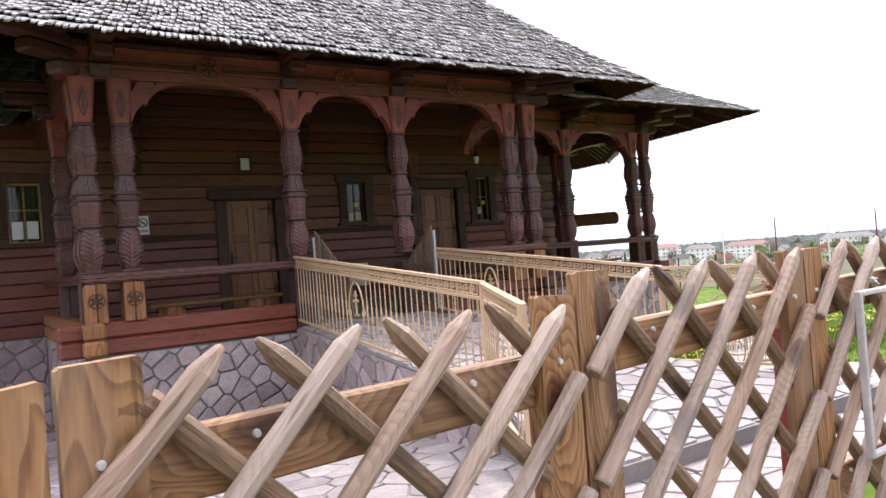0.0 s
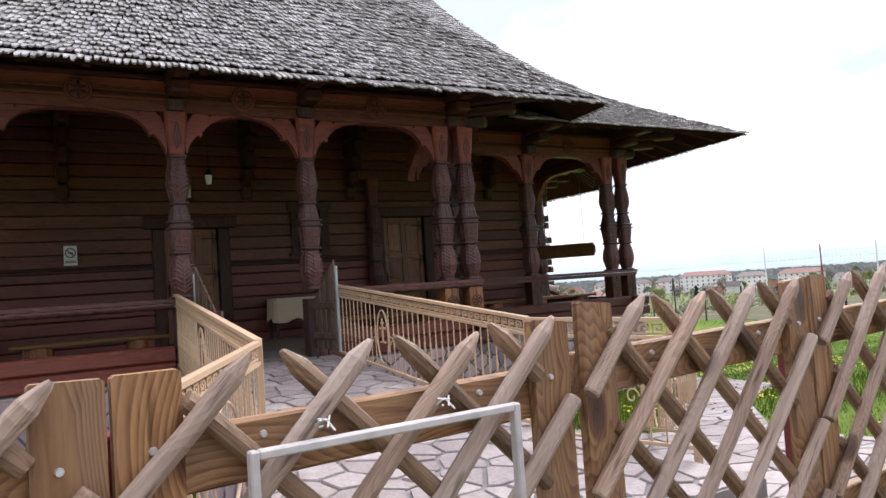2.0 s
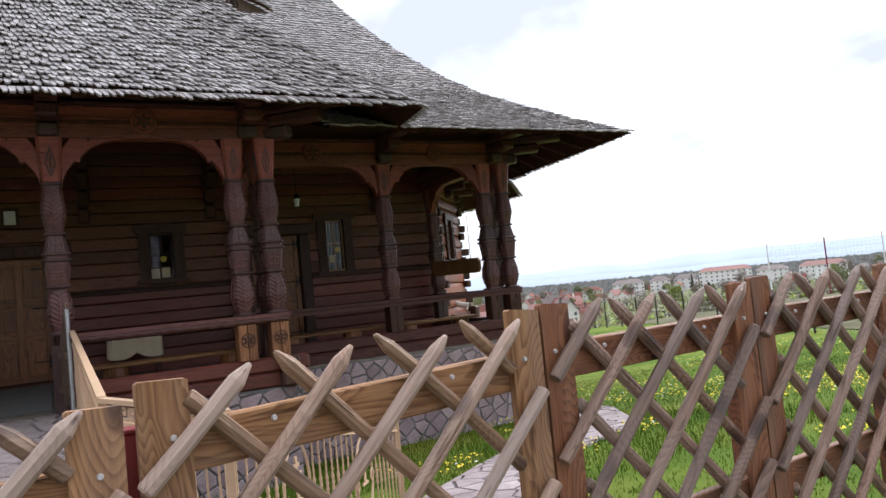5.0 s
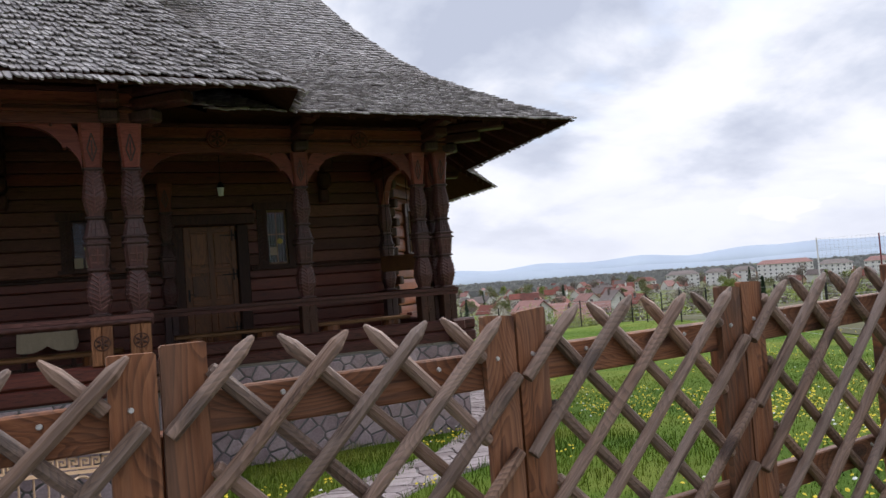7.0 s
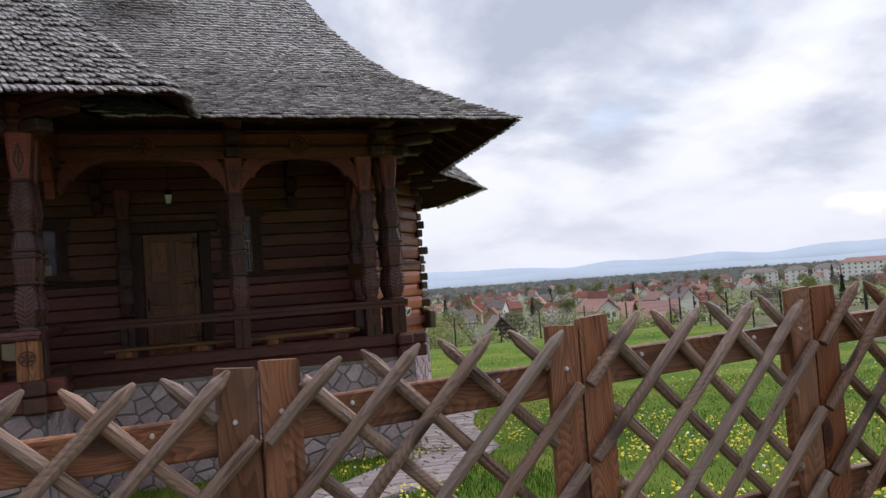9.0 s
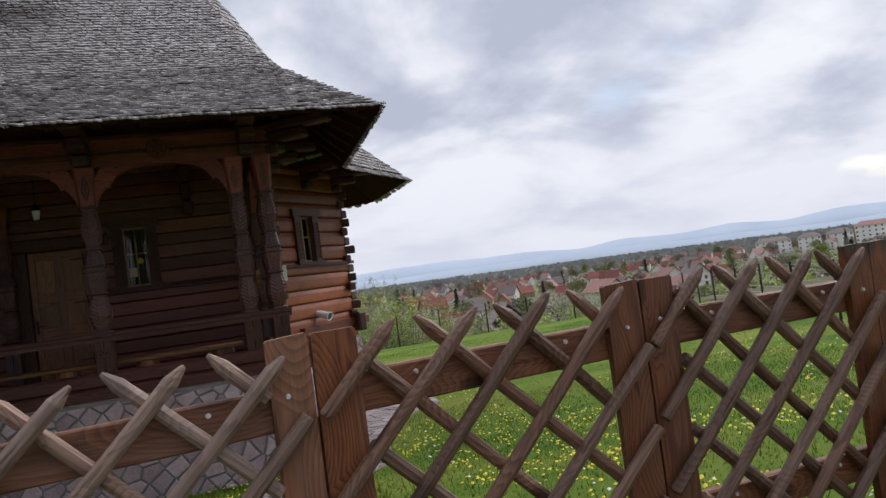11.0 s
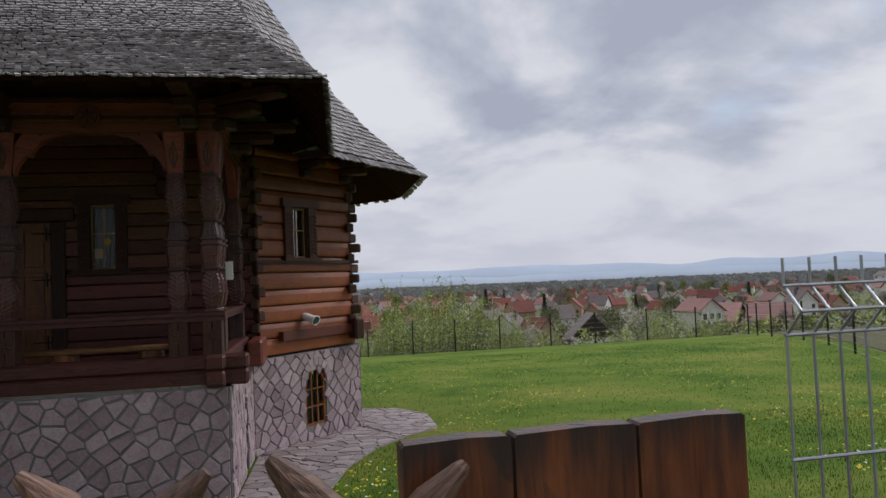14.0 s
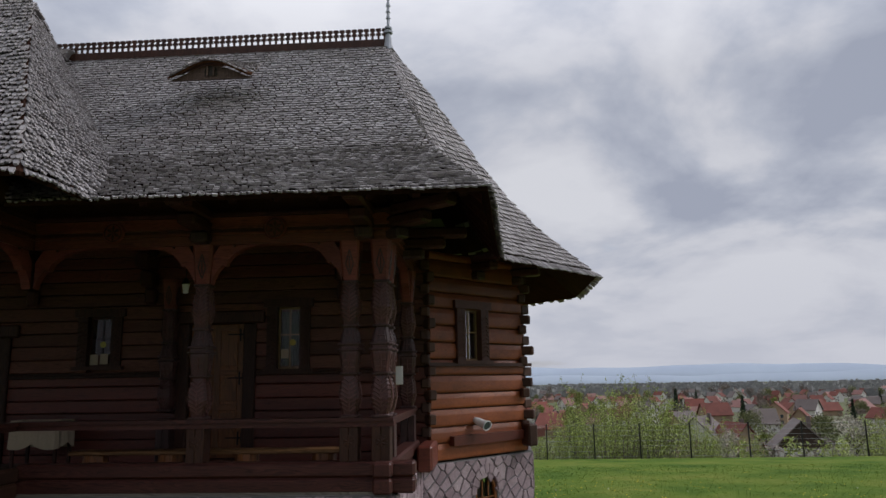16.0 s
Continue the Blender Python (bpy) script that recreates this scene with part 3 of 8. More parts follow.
def jitter_sites(w, h, size, rng, loose=0.36):
    sites, nx, ny = [], max(1, round(w / size)), max(1, round(h / (size * 0.9)))
    for j in range(-1, ny + 1):
        for i in range(-1, nx + 1):
            sites.append(((i + 0.5 + (0.5 if j % 2 else 0) + rng.uniform(-loose, loose)) * w / nx, (j + 0.5 + rng.uniform(-loose, loose)) * h / ny))
    return sites


def askew_sites(w, h, size, rng, turn):
    """Sites of a loose square grid turned by an angle, so that the stones come out four-sided."""
    sites, n = [], int((w + h) / size) + 3
    c, s = math.cos(turn), math.sin(turn)
    for j in range(-n, n):
        for i in range(-n, n):
            a, b2 = (i + rng.uniform(-0.27, 0.27)) * size * 1.12, (j + rng.uniform(-0.27, 0.27)) * size * 0.86
            x, y = w / 2 + a * c - b2 * s, h / 2 + a * s + b2 * c
            if -size < x < w + size and -size < y < h + size:
                sites.append((x, y))
    return sites


def stone_face(geo_list, w, h, size, gap, depth, place, rng, holes=()):
    """Stones of a face w by h. place(a, b, out) gives the world place; each stone is one Geo in geo_list."""
    for c in cells([(0, 0), (w, 0), (w, h), (0, h)], askew_sites(w, h, size, rng, rng.uniform(0.55, 0.8))):
        cx, cy = sum(p[0] for p in c) / len(c), sum(p[1] for p in c) / len(c)
        if any(x0 < cx < x1 and y0 < cy < y1 for x0, y0, x1, y1 in holes):
            continue
        a, b2 = shrunk(c, gap), shrunk(c, gap + 0.012)
        if not a or not b2 or len(b2) < 3:
            continue
        d = depth * rng.uniform(0.6, 1.25)
        n, k = len(b2), Geo()
        mid = [(cx + (p[0] - cx) * 1.0, cy + (p[1] - cy) * 1.0) for p in b2]
        base = []
        for p in mid:
            L = math.hypot(p[0] - cx, p[1] - cy) or 1
            base.append((p[0] + (p[0] - cx) / L * 0.014, p[1] + (p[1] - cy) / L * 0.014))
        pts = [place(p[0], p[1], -0.02) for p in base] + [place(p[0], p[1], d * 0.6) for p in base] + [place(p[0], p[1], d * rng.uniform(0.9, 1.1)) for p in mid]
        fs = [(i, (i + 1) % n, n + (i + 1) % n, n + i) for i in range(n)] + [(n + i, n + (i + 1) % n, 2 * n + (i + 1) % n, 2 * n + i) for i in range(n)]
        fs.append(tuple(range(2 * n, 3 * n)))
        k.add(pts, fs)
        geo_list.append(k)

# ---------------------------------------------------------------- ground
def sheet(name, xs, ys, mat, label, zoff=0.0):
    g = Geo()
    g.v = [(float(x), float(y), ground(x, y) + zoff) for y in ys for x in xs]
    n = len(xs)
    g.f = [(j * n + i, j * n + i + 1, (j + 1) * n + i + 1, (j + 1) * n + i) for j in range(len(ys) - 1) for i in range(n - 1)]
    return tagged(g.ob(name, mat, smooth=True), label, "ground", kind="structure")


XS = np.unique(np.r_[-4800, -2500, -1000, -400, -150, -60, -30, np.arange(-20, 60, 1.0), np.arange(60, 200, 10.0), np.arange(200, 1000, 100.0), 1500, 2500, 4800])
YS = np.unique(np.r_[-900, -300, -100, -40, -15, -5, np.arange(-2, 50, 1.0), np.arange(50, 150, 8.0), np.arange(150, 1000, 70.0), 1400, 2000, 3000, 4700])
sheet("ground", XS, YS, M_GRASS, "green sloping lawn and grassy land around the church")
# unseen strip added outside the fence: bounces neutral light instead of lawn green
sheet("pavement_lane", np.arange(-8, 22.1, 2.0), np.array([-9, -7, -5, -3, -1.5, -0.5, 0.2, 0.55]), M_LANE, "plain unseen ground outside the fence, added for its bounce light", 0.012)
XV = np.unique(np.r_[-4700, -2000, -800, -300, np.arange(-200, 1000, 50.0), 1500, 2500, 4700])
YV = np.unique(np.r_[np.arange(58, 150, 10.0), np.arange(150, 1000, 60.0), 1400, 2000, 3000, 4600])
sheet("valley_ground", XV, YV, M_VALLEY, "hazy brown and green valley floor beyond the lawn", 0.25)

# far hills, haze put into their blue and a faint glow, closed like long ridges
rng = random.Random(5)
for k, (dist, height, seed) in enumerate(((3900, 92, 3.1), (3300, 40, 8.7))):
    g, pts = Geo(), []
    for i in range(241):
        a = radians(-100 + 205 * i / 240)
        x, y = dist * math.sin(a), dist * math.cos(a)
        h = height * (0.84 + 0.28 * noise.noise(Vector((i * 0.07, seed, 0))) + 0.20 * noise.noise(Vector((i * 0.23, seed, 2))))
        pts.append((x, y, max(8.0, h)))
    g.loft([[(x, y, -60), (x, y, z - 30), (x * 1.12, y * 1.12, z - 60), (x * 1.12, y * 1.12, -70)] for x, y, z in pts])
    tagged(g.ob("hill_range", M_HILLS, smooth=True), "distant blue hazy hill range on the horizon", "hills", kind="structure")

# ---------------------------------------------------------------- roofs
APEX = V(12.03, 16.6, 9.75)
H_FRONT = [0, 0.083, 0.169, 0.264, 0.376, 0.51, 0.66, 0.82, 1]
H_APSE = [0, 0.085, 0.18, 0.29, 0.425, 0.575, 0.735, 0.87, 1]
H_PORCH_E = [0, 0.094, 0.198, 0.306, 0.424, 0.55, 0.688, 0.838, 1]
H_PORCH = [0, 0.08, 0.172, 0.277, 0.397, 0.527, 0.672, 0.83, 1]


def face_fn(e0, e1, t0, t1, h0, h1):
    """A flared roof face between an eave e0-e1 and a top edge t0-t1; a place for (u, s)."""
    e0, e1, t0, t1 = (np.array(p, float) for p in (e0, e1, t0, t1))

    def at(u, s):
        e, t = e0 + (e1 - e0) * u, t0 + (t1 - t0) * u
        k = np.linspace(0, 1, 9)
        h = (1 - u) * np.interp(s, k, h0) + u * np.interp(s, k, h1)
        p = e + (t - e) * s
        p[2] = e[2] + (t[2] - e[2]) * h
        return p

    return at


def frame_at(at, u, s):
    du, ds = 0.01, 0.01
    a, b2 = at(max(u - du, 0), s), at(min(u + du, 1), s)
    c, d = at(u, max(s - ds, 0)), at(u, min(s + ds, 1))
    tu = (b2 - a) / (np.linalg.norm(b2 - a) + 1e-9)
    ts = (d - c) / (np.linalg.norm(d - c) + 1e-9)
    n = np.cross(tu, ts)
    n /= np.linalg.norm(n) + 1e-9
    if n[2] < 0:
        n = -n
    return tu, ts, n


def shingle_rows(at, expo, width, rng, smax=1.0, smin=0.0, jut=0.05, pointed=False):
    """Shingle by shingle, course by course from the eave up: yields the corners of each."""
    length, s, out = 0.0, smin, []
    ss = np.linspace(0, 1, 60)
    line = np.array([at(0.5, k) for k in ss])
    arc = np.r_[0, np.cumsum(np.linalg.norm(np.diff(line, axis=0), axis=1))]
    row = 0
    while True:
        a = row * expo
        if a > arc[-1] * smax:
            break
        s = float(np.interp(a, arc, ss))
        row += 1
        if s < smin:
            continue
        w = np.linalg.norm(at(1, s) - at(0, s))
        n = max(1, int(w / width))
        for i in range(n):
            u = (i + 0.5 + 0.5 * (row % 2) * 0.9 + rng.uniform(-0.12, 0.12)) / n
            if u > 1:
                continue
            p = at(u, s)
            tu, ts, nn = frame_at(at, u, s)
            hw, th = width * rng.uniform(0.42, 0.5), rng.uniform(0.014, 0.024)
            ht = hw * rng.uniform(0.92, 1.0)
            lift0, lift1 = rng.uniform(0.026, 0.062) if pointed else rng.uniform(0.03, 0.05), 0.004
            tip, L = -(jut * rng.uniform(0.5, 1.1) if row > 1 else 0.15 * rng.uniform(0.85, 1.1)), min(expo * 1.75, arc[-1] * smax - a + 0.03)
            sk = rng.uniform(-0.06, 0.06)
            c = p + ts * tip + tu * sk * 0.05
            up = ts + tu * sk
            dl, dr = rng.uniform(-0.012, 0.012), rng.uniform(-0.012, 0.012)
            low, high = nn * (lift0 - th), up * L + nn * (lift1 - th)
            if pointed or row == 1:
                # a narrow tooth at the tip, then shoulders
                tooth, neck = hw * rng.uniform(0.42, 0.6), (0.10 if row == 1 else 0.055) * rng.uniform(0.8, 1.2)
                q = [c - tu * tooth + low + ts * dl, c + tu * tooth + low + ts * dr, c + tu * hw + low + ts * neck, c + tu * hw + high, c - tu * hw + high, c - tu * hw + low + ts * neck]
            else:
                q = [c - tu * ht + low + ts * dl, c + tu * ht + low + ts * dr, c + tu * hw + high, c - tu * hw + high]
            out.append((p, q + [k + nn * th for k in q]))
    return out


SHINGLE_FACES = {8: [(0, 3, 2, 1), (4, 5, 6, 7), (0, 1, 5, 4), (1, 2, 6, 5), (2, 3, 7, 6), (3, 0, 4, 7)], 12: [(5, 4, 3, 2, 1, 0), (6, 7, 8, 9, 10, 11)] + [(k, (k + 1) % 6, (k + 1) % 6 + 6, k + 6) for k in range(6)]}
BOXF = [(0, 3, 2, 1), (4, 5, 6, 7), (0, 1, 5, 4), (1, 2, 6, 5), (2, 3, 7, 6), (3, 0, 4, 7)]


def roof_face(parent, at, expo, width, seed, smax=1.0, smin=0.0, parts=None, deck=True, jut=0.05, keep=None, pointed=False):
    """Boards under, then shingles: those for which parts(p) holds are pieces of their own, the rest are joined."""
    rng = random.Random(seed)
    if deck:
        g, nu, ns = Geo(), 14 if keep is None else 34, 16 if keep is None else 40
        top = [[at(i / nu, smax * j / ns) for i in range(nu + 1)] for j in range(ns + 1)]
        for off in (0.0, -0.05):
            g.v += [tuple(p + V(0, 0, off)) for r in top for p in r]
        w = nu + 1
        for j in range(ns):
            for i in range(nu):
                a = j * w + i
                if keep is not None and not keep((top[j][i] + top[j + 1][i + 1]) / 2):
                    continue
                g.f.append((a, a + 1, a + w + 1, a + w))
                b2 = a + w * (ns + 1)
                g.f.append((b2 + w, b2 + w + 1, b2 + 1, b2))
        for i in range(nu if keep is None else 6):
            g.f.append((i, w * (ns + 1) + i, w * (ns + 1) + i + 1, i + 1))
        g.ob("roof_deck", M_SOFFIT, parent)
    rest, few = Geo(), 0
    for p, q in shingle_rows(at, expo, width, rng, smax, smin, jut, pointed):
        if keep is not None and not keep(p):
            continue
        if parts and few < 300 and parts(p):
            k = Geo().add(q, SHINGLE_FACES[len(q)])
            me = bpy.data.meshes.new("shingle")
            me.from_pydata(k.v, [], k.f)
            me.materials.append(M_SHINGLE)
            shared("shingle", me, parent, Matrix.Identity(4))
            few += 1
        else:
            rest.add(q, SHINGLE_FACES[len(q)])
    me = bpy.data.meshes.new("shingles")
    me.from_pydata(rest.v, [], rest.f)
    me.materials.append(M_SHINGLES)
    tagged(shared("shingles", me, parent, Matrix.Identity(4)), kind="stuff")


roof_main = thing("main_roof", "steep flared hipped roof of weathered grey wooden shingles", "roof", kind="structure")
EB0, EB1 = V(8.98, 8.58, 4.26), V(14.24, 8.58, 4.25)
TB0 = V(3.8, 16.6, 9.75)
VALLEY = V(14.38, 12.58, 4.17)
TIP1, TIP2, TIP3, TIP4 = V(16.19, 14.82, 4.15), V(16.19, 18.38, 4.15), V(14.4, 20.6, 4.15), V(4.0, 20.6, 4.15)
roof_face(roof_main, face_fn(EB0, EB1, TB0, APEX, H_FRONT, H_FRONT), 0.155, 0.078, 11, parts=lambda p: p[0] > 10.6 and p[1] < 9.9)
roof_face(roof_main, face_fn(EB1, VALLEY, APEX, APEX + V(0.02, 0, 0), H_FRONT, H_APSE), 0.155, 0.078, 12, smax=0.985)
roof_face(roof_main, face_fn(VALLEY, TIP1, APEX, APEX + V(0.02, 0.01, 0), H_APSE, H_APSE), 0.155, 0.078, 13, smax=0.985)
roof_face(roof_main, face_fn(TIP1, TIP2, APEX, APEX + V(0, 0.02, 0), H_APSE, H_APSE), 0.24, 0.12, 14, smax=0.985)
roof_face(roof_main, face_fn(TIP2, TIP3, APEX, APEX + V(0, 0.02, 0), H_APSE, H_APSE), 0.4, 0.3, 15, smax=0.985)
roof_face(roof_main, face_fn(TIP3, TIP4, APEX, TB0, H_APSE, H_APSE), 0.5, 0.5, 16)


def above_gallery(p):
    """True where a place of the porch roof lies above the gallery roof, up to the valley between them."""
    s = (p[1] - 8.58) / 8.02
    return s < 0.01 or p[2] > 4.26 + 5.49 * np.interp(s, np.linspace(0, 1, 9), H_FRONT) + 0.0


roof_porch = thing("porch_roof", "broad flared porch roof of weathered grey wooden shingles", "roof", kind="structure")
EA0, EA1 = V(-0.3, 7.52, 4.28), V(9.86, 7.52, 4.28)
TA0, TA1 = V(3.3, 13.2, 10.0), V(5.9, 13.2, 10.0)
roof_face(roof_porch, face_fn(EA0, EA1, TA0, TA1, H_PORCH, H_PORCH_E), 0.15, 0.068, 21, smax=0.8, parts=lambda p: 3.2 < p[0] < 9.9 and p[1] < 8.3, pointed=True)
roof_face(roof_porch, face_fn(EA1, V(10.35, 12.6, 4.2), TA1, V(2.86, 17.6, 11.93), H_PORCH_E, H_FRONT), 0.15, 0.072, 22, smax=0.8, keep=above_gallery, pointed=True)
roof_face(roof_main, face_fn(V(-4.6, 12.0, 4.2), V(1.2, 12.0, 4.2), V(-1.0, 16.6, 9.75), TB0, H_FRONT, H_FRONT), 0.4, 0.2, 17)
roof_face(roof_porch, face_fn(V(-0.8, 12.6, 4.2), EA0, V(5.9, 17.6, 11.93), TA0, H_FRONT, H_PORCH), 0.4, 0.3, 23, smax=0.8)
LINE = np.linspace(0, 1, 9)
roof_face(roof_porch, face_fn(V(2.6, 12.06, 8.46), V(6.67, 12.06, 8.46), V(4.5, 16.62, 9.76), V(4.38, 16.62, 9.76), LINE, LINE), 0.4, 0.3, 24)

# tower shaft that stands on the porch roof
tower = thing("tower", "shingled tower shaft rising from the church roof", "tower", (4.1, 13.7, 8.6))
g = Geo()
ring = lambda r, z: [(4.1 + r * math.cos(radians(45 + 90 * k)), 13.7 + r * math.sin(radians(45 + 90 * k)), z) for k in range(4)]
g.loft([ring(1.4, 8.6), ring(1.12, 9.6), ring(1.07, 10.4), ring(1.05, 14.5), ring(1.05, 16.0)])
g.ob("shaft", M_DECK, tower)
rngt = random.Random(31)
rest = Geo()
for z0, z1, r0, r1 in ((8.7, 9.6, 1.4, 1.12), (9.6, 14.5, 1.12, 1.05)):
    for k in (0, 3, 2):
        c0, s0 = (math.cos(radians(45 + 90 * k)), math.sin(radians(45 + 90 * k))), (math.cos(radians(135 + 90 * k)), math.sin(radians(135 + 90 * k)))
        at = face_fn((4.1 + r0 * c0[0], 13.7 + r0 * c0[1], z0), (4.1 + r0 * s0[0], 13.7 + r0 * s0[1], z0), (4.1 + r1 * c0[0], 13.7 + r1 * c0[1], z1), (4.1 + r1 * s0[0], 13.7 + r1 * s0[1], z1), np.linspace(0, 1, 9), np.linspace(0, 1, 9))
        out = V((c0[0] + s0[0]) / 2, (c0[1] + s0[1]) / 2, 0)
        for p, q in shingle_rows(at, 0.17, 0.1, rngt):
            rest.add([w + out * 0.05 for w in q], SHINGLE_FACES[len(q)])
tagged(rest.ob("shingles", M_SHINGLES, tower), kind="stuff")

# carved cresting along the ridge, a piece for each little cross
crest = thing("ridge_crest", "dark carved wooden cresting along the church ridge", "crest", (8.0, 16.6, 9.75))
g = Geo()
g.box((3.8, 16.57, 9.70), (12.0, 16.63, 9.92), 0.01)
g.ob("base_board", M_FRAME, crest)
poly = [(-0.022, 0), (-0.022, 0.10), (-0.06, 0.10), (-0.06, 0.15), (-0.03, 0.15), (-0.03, 0.19), (-0.066, 0.22), (-0.05, 0.27), (0.05, 0.27), (0.066, 0.22), (0.03, 0.19), (0.03, 0.15), (0.06, 0.15), (0.06, 0.10), (0.022, 0.10), (0.022, 0)]
me = Geo().prism(poly, lambda a, b2: (a, -0.02, b2), lambda a, b2: (a, 0.02, b2)).mesh("crest_cross", M_FRAME)
for i in range(58):
    shared("crest_cross", me, crest, Matrix.Translation((4.0 + i * 0.14 - 8.0, 0, 0.165)))
finial = thing("roof_cross", "tall pale metal cross on a turned ridge base", "cross", (12.06, 16.6, 9.7))
g = Geo().tube((12.06, 16.6, 9.6), (12.06, 16.6, 10.05), 0.12, 0.06, 10)
g.tube((12.06, 16.6, 10.05), (12.06, 16.6, 10.11), 0.10, 0.10, 10).tube((12.06, 16.6, 10.16), (12.06, 16.6, 10.2), 0.085, 0.085, 10)
g.ob("base", M_STEEL, finial)
g = Geo().tube((12.06, 16.6, 10.0), (12.06, 16.6, 11.6), 0.035, 0.028, 8)
for z in (10.45, 10.6, 10.75):
    g.tube((12.06, 16.6, z - 0.03), (12.06, 16.6, z + 0.03), 0.055, 0.045, 8)
g.tube((11.76, 16.6, 11.25), (12.36, 16.6, 11.25), 0.028, 0.028, 8).tube((11.9, 16.6, 11.45), (12.22, 16.6, 11.45), 0.022, 0.022, 8)
g.ob("shaft", M_STEEL, finial)

# eyebrow dormer
dormer = thing("eyebrow_dormer", "small shingled eyebrow dormer with a dark arched opening", "dormer", (9.1, 14.1, 8.1))
front = face_fn(EB0, EB1, TB0, APEX, H_FRONT, H_FRONT)
hood, hole = [], []
for i in range(13):
    a = -1 + 2 * i / 12
    z = 0.30 * max(0.0, math.cos(a * math.pi / 2)) ** 1.3
    hood.append((9.1 + a * 0.78, z))


def eyebrow(u, s):
    """The hood: from its arched front edge back into the roof."""
    a = 2 * u - 1
    z = 0.30 * max(0.0, math.cos(a * math.pi / 2)) ** 1.3
    f, b2 = V(9.1 + a * 0.80, 13.70, 7.93 + z), V(9.1 + a * 0.62, 14.75, 8.62)
    return f + (b2 - f) * s


g = Geo()
g.v = [tuple(eyebrow(i / 16, j / 6) + V(0, 0, off)) for off in (0.0, -0.04) for j in range(7) for i in range(17)]
for j in range(6):
    for i in range(16):
        k = j * 17 + i
        g.f += [(k, k + 1, k + 18, k + 17), (k + 119, k + 136, k + 137, k + 120)]
g.f += [(i, i + 119, i + 120, i + 1) for i in range(16)]
g.ob("hood", M_DECK, dormer)
rest = Geo()
for p, q in shingle_rows(eyebrow, 0.15, 0.09, random.Random(77)):
    rest.add(q, SHINGLE_FACES[len(q)])
tagged(rest.ob("shingles", M_SHINGLES, dormer), kind="stuff")
g = Geo()
g.prism([(x, z * 0.9) for x, z in hood], lambda a, b2: (a, 13.80, 7.90 + b2), lambda a, b2: (a, 13.95, 7.95 + b2))
g.ob("cheek", M_GATE, dormer)
# dark plate for the shade inside the dormer opening
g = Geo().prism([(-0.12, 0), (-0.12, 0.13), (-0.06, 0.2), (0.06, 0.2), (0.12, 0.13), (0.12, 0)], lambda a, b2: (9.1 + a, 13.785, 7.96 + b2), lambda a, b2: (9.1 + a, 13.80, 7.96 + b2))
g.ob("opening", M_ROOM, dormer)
for x in (9.04, 9.16):
    Geo().box((x - 0.015, 13.76, 7.95), (x + 0.015, 13.785, 8.14)).ob("bar", M_GATE, dormer)

# ---------------------------------------------------------------- log walls
def log_profile(h, t, bevel=False):
    """Hewn face towards -y, flat back: (out, up) pairs; with bevel the upper third slopes back."""
    if bevel:
        pts = [(-t * 0.66, 0.010), (-t * 0.92, 0.022), (-t, 0.05), (-t * 1.02, h * 0.35), (-t, h * 0.66), (-t * 0.93, h * 0.76), (-t * 0.74, h - 0.010)]
    else:
        c = 0.09 * h
        pts = [(-t * 0.78, 0.005), (-t * 0.95, c * 0.5), (-t, c), (-t * 1.01, h * 0.5), (-t * 0.99, h - c), (-t * 0.94, h - c * 0.5), (-t * 0.78, h - 0.005)]
    return [(0.0, 0.006)] + pts + [(0.0, h - 0.006)]


def log_course(parent, p0, p1, z, h, mat, rng, t=0.10, bevel=False):
    """A hewn log between two places on a wall line, slightly wavy."""
    p0, p1 = V(*p0), V(*p1)
    d = p1 - p0
    L = np.linalg.norm(d)
    d /= L
    n = V(d[1], -d[0])
    prof, rings = log_profile(h, t, bevel), []
    steps = max(1, int(L / 0.8))
    for k in range(steps + 1):
        q = p0 + d * L * k / steps
        wob, up = rng.uniform(-0.008, 0.008), rng.uniform(-0.005, 0.005)
        rings.append([(q[0] - n[0] * (o - wob if o else 0.0), q[1] - n[1] * (o - wob if o else 0.0), z + u + up * (1 if 0.2 * h < u < 0.8 * h else 0)) for o, u in prof])
    Geo().loft(rings).ob("log", mat, parent)


def log_wall(name, p0, p1, z0, z1, h, mats, openings, seed, label, bevel=False):
    """A wall of logs with a thick backing; openings are (a0, a1, z0, z1) along it and go through."""
    p0, p1 = V(*p0), V(*p1)
    L = np.linalg.norm(p1 - p0)
    d = (p1 - p0) / L
    n = V(d[1], -d[0])
    rng = random.Random(seed)
    g = Geo()
    cuts = sorted({0.0, L, *[c for o in openings for c in o[:2]]})
    for a, b2 in zip(cuts, cuts[1:]):
        spans = [(z0, z1)]
        for o in openings:
            if o[0] < (a + b2) / 2 < o[1]:
                spans = [(z0, o[2]), (o[3], z1)]
        for lo, hi in spans:
            if hi - lo > 0.01:
                q = [p0 + d * a, p0 + d * b2, p0 + d * b2 - n * 0.18, p0 + d * a - n * 0.18]
                g.add([(*c, lo) for c in q] + [(*c, hi) for c in q], BOXF)
    wall = tagged(g.ob(name, M_LOG), label, "wall", kind="structure")
    z, k = z0, 0
    while z < z1 - 0.05:
        hh = min(h * rng.uniform(0.92, 1.08), z1 - z)
        pieces, a = [], 0.0
        for o in sorted(openings):
            if z + hh > o[2] + 0.02 and z < o[3] - 0.02:
                pieces.append((a, o[0]))
                a = o[1]
        pieces.append((a, L))
        for a, b2 in pieces:
            if b2 - a > 0.05:
                log_course(wall, p0 + d * a, p0 + d * b2, z, hh, mats(z, rng), rng, 0.10, bevel)
        z += hh
        k += 1
    return wall


YW = 13.70
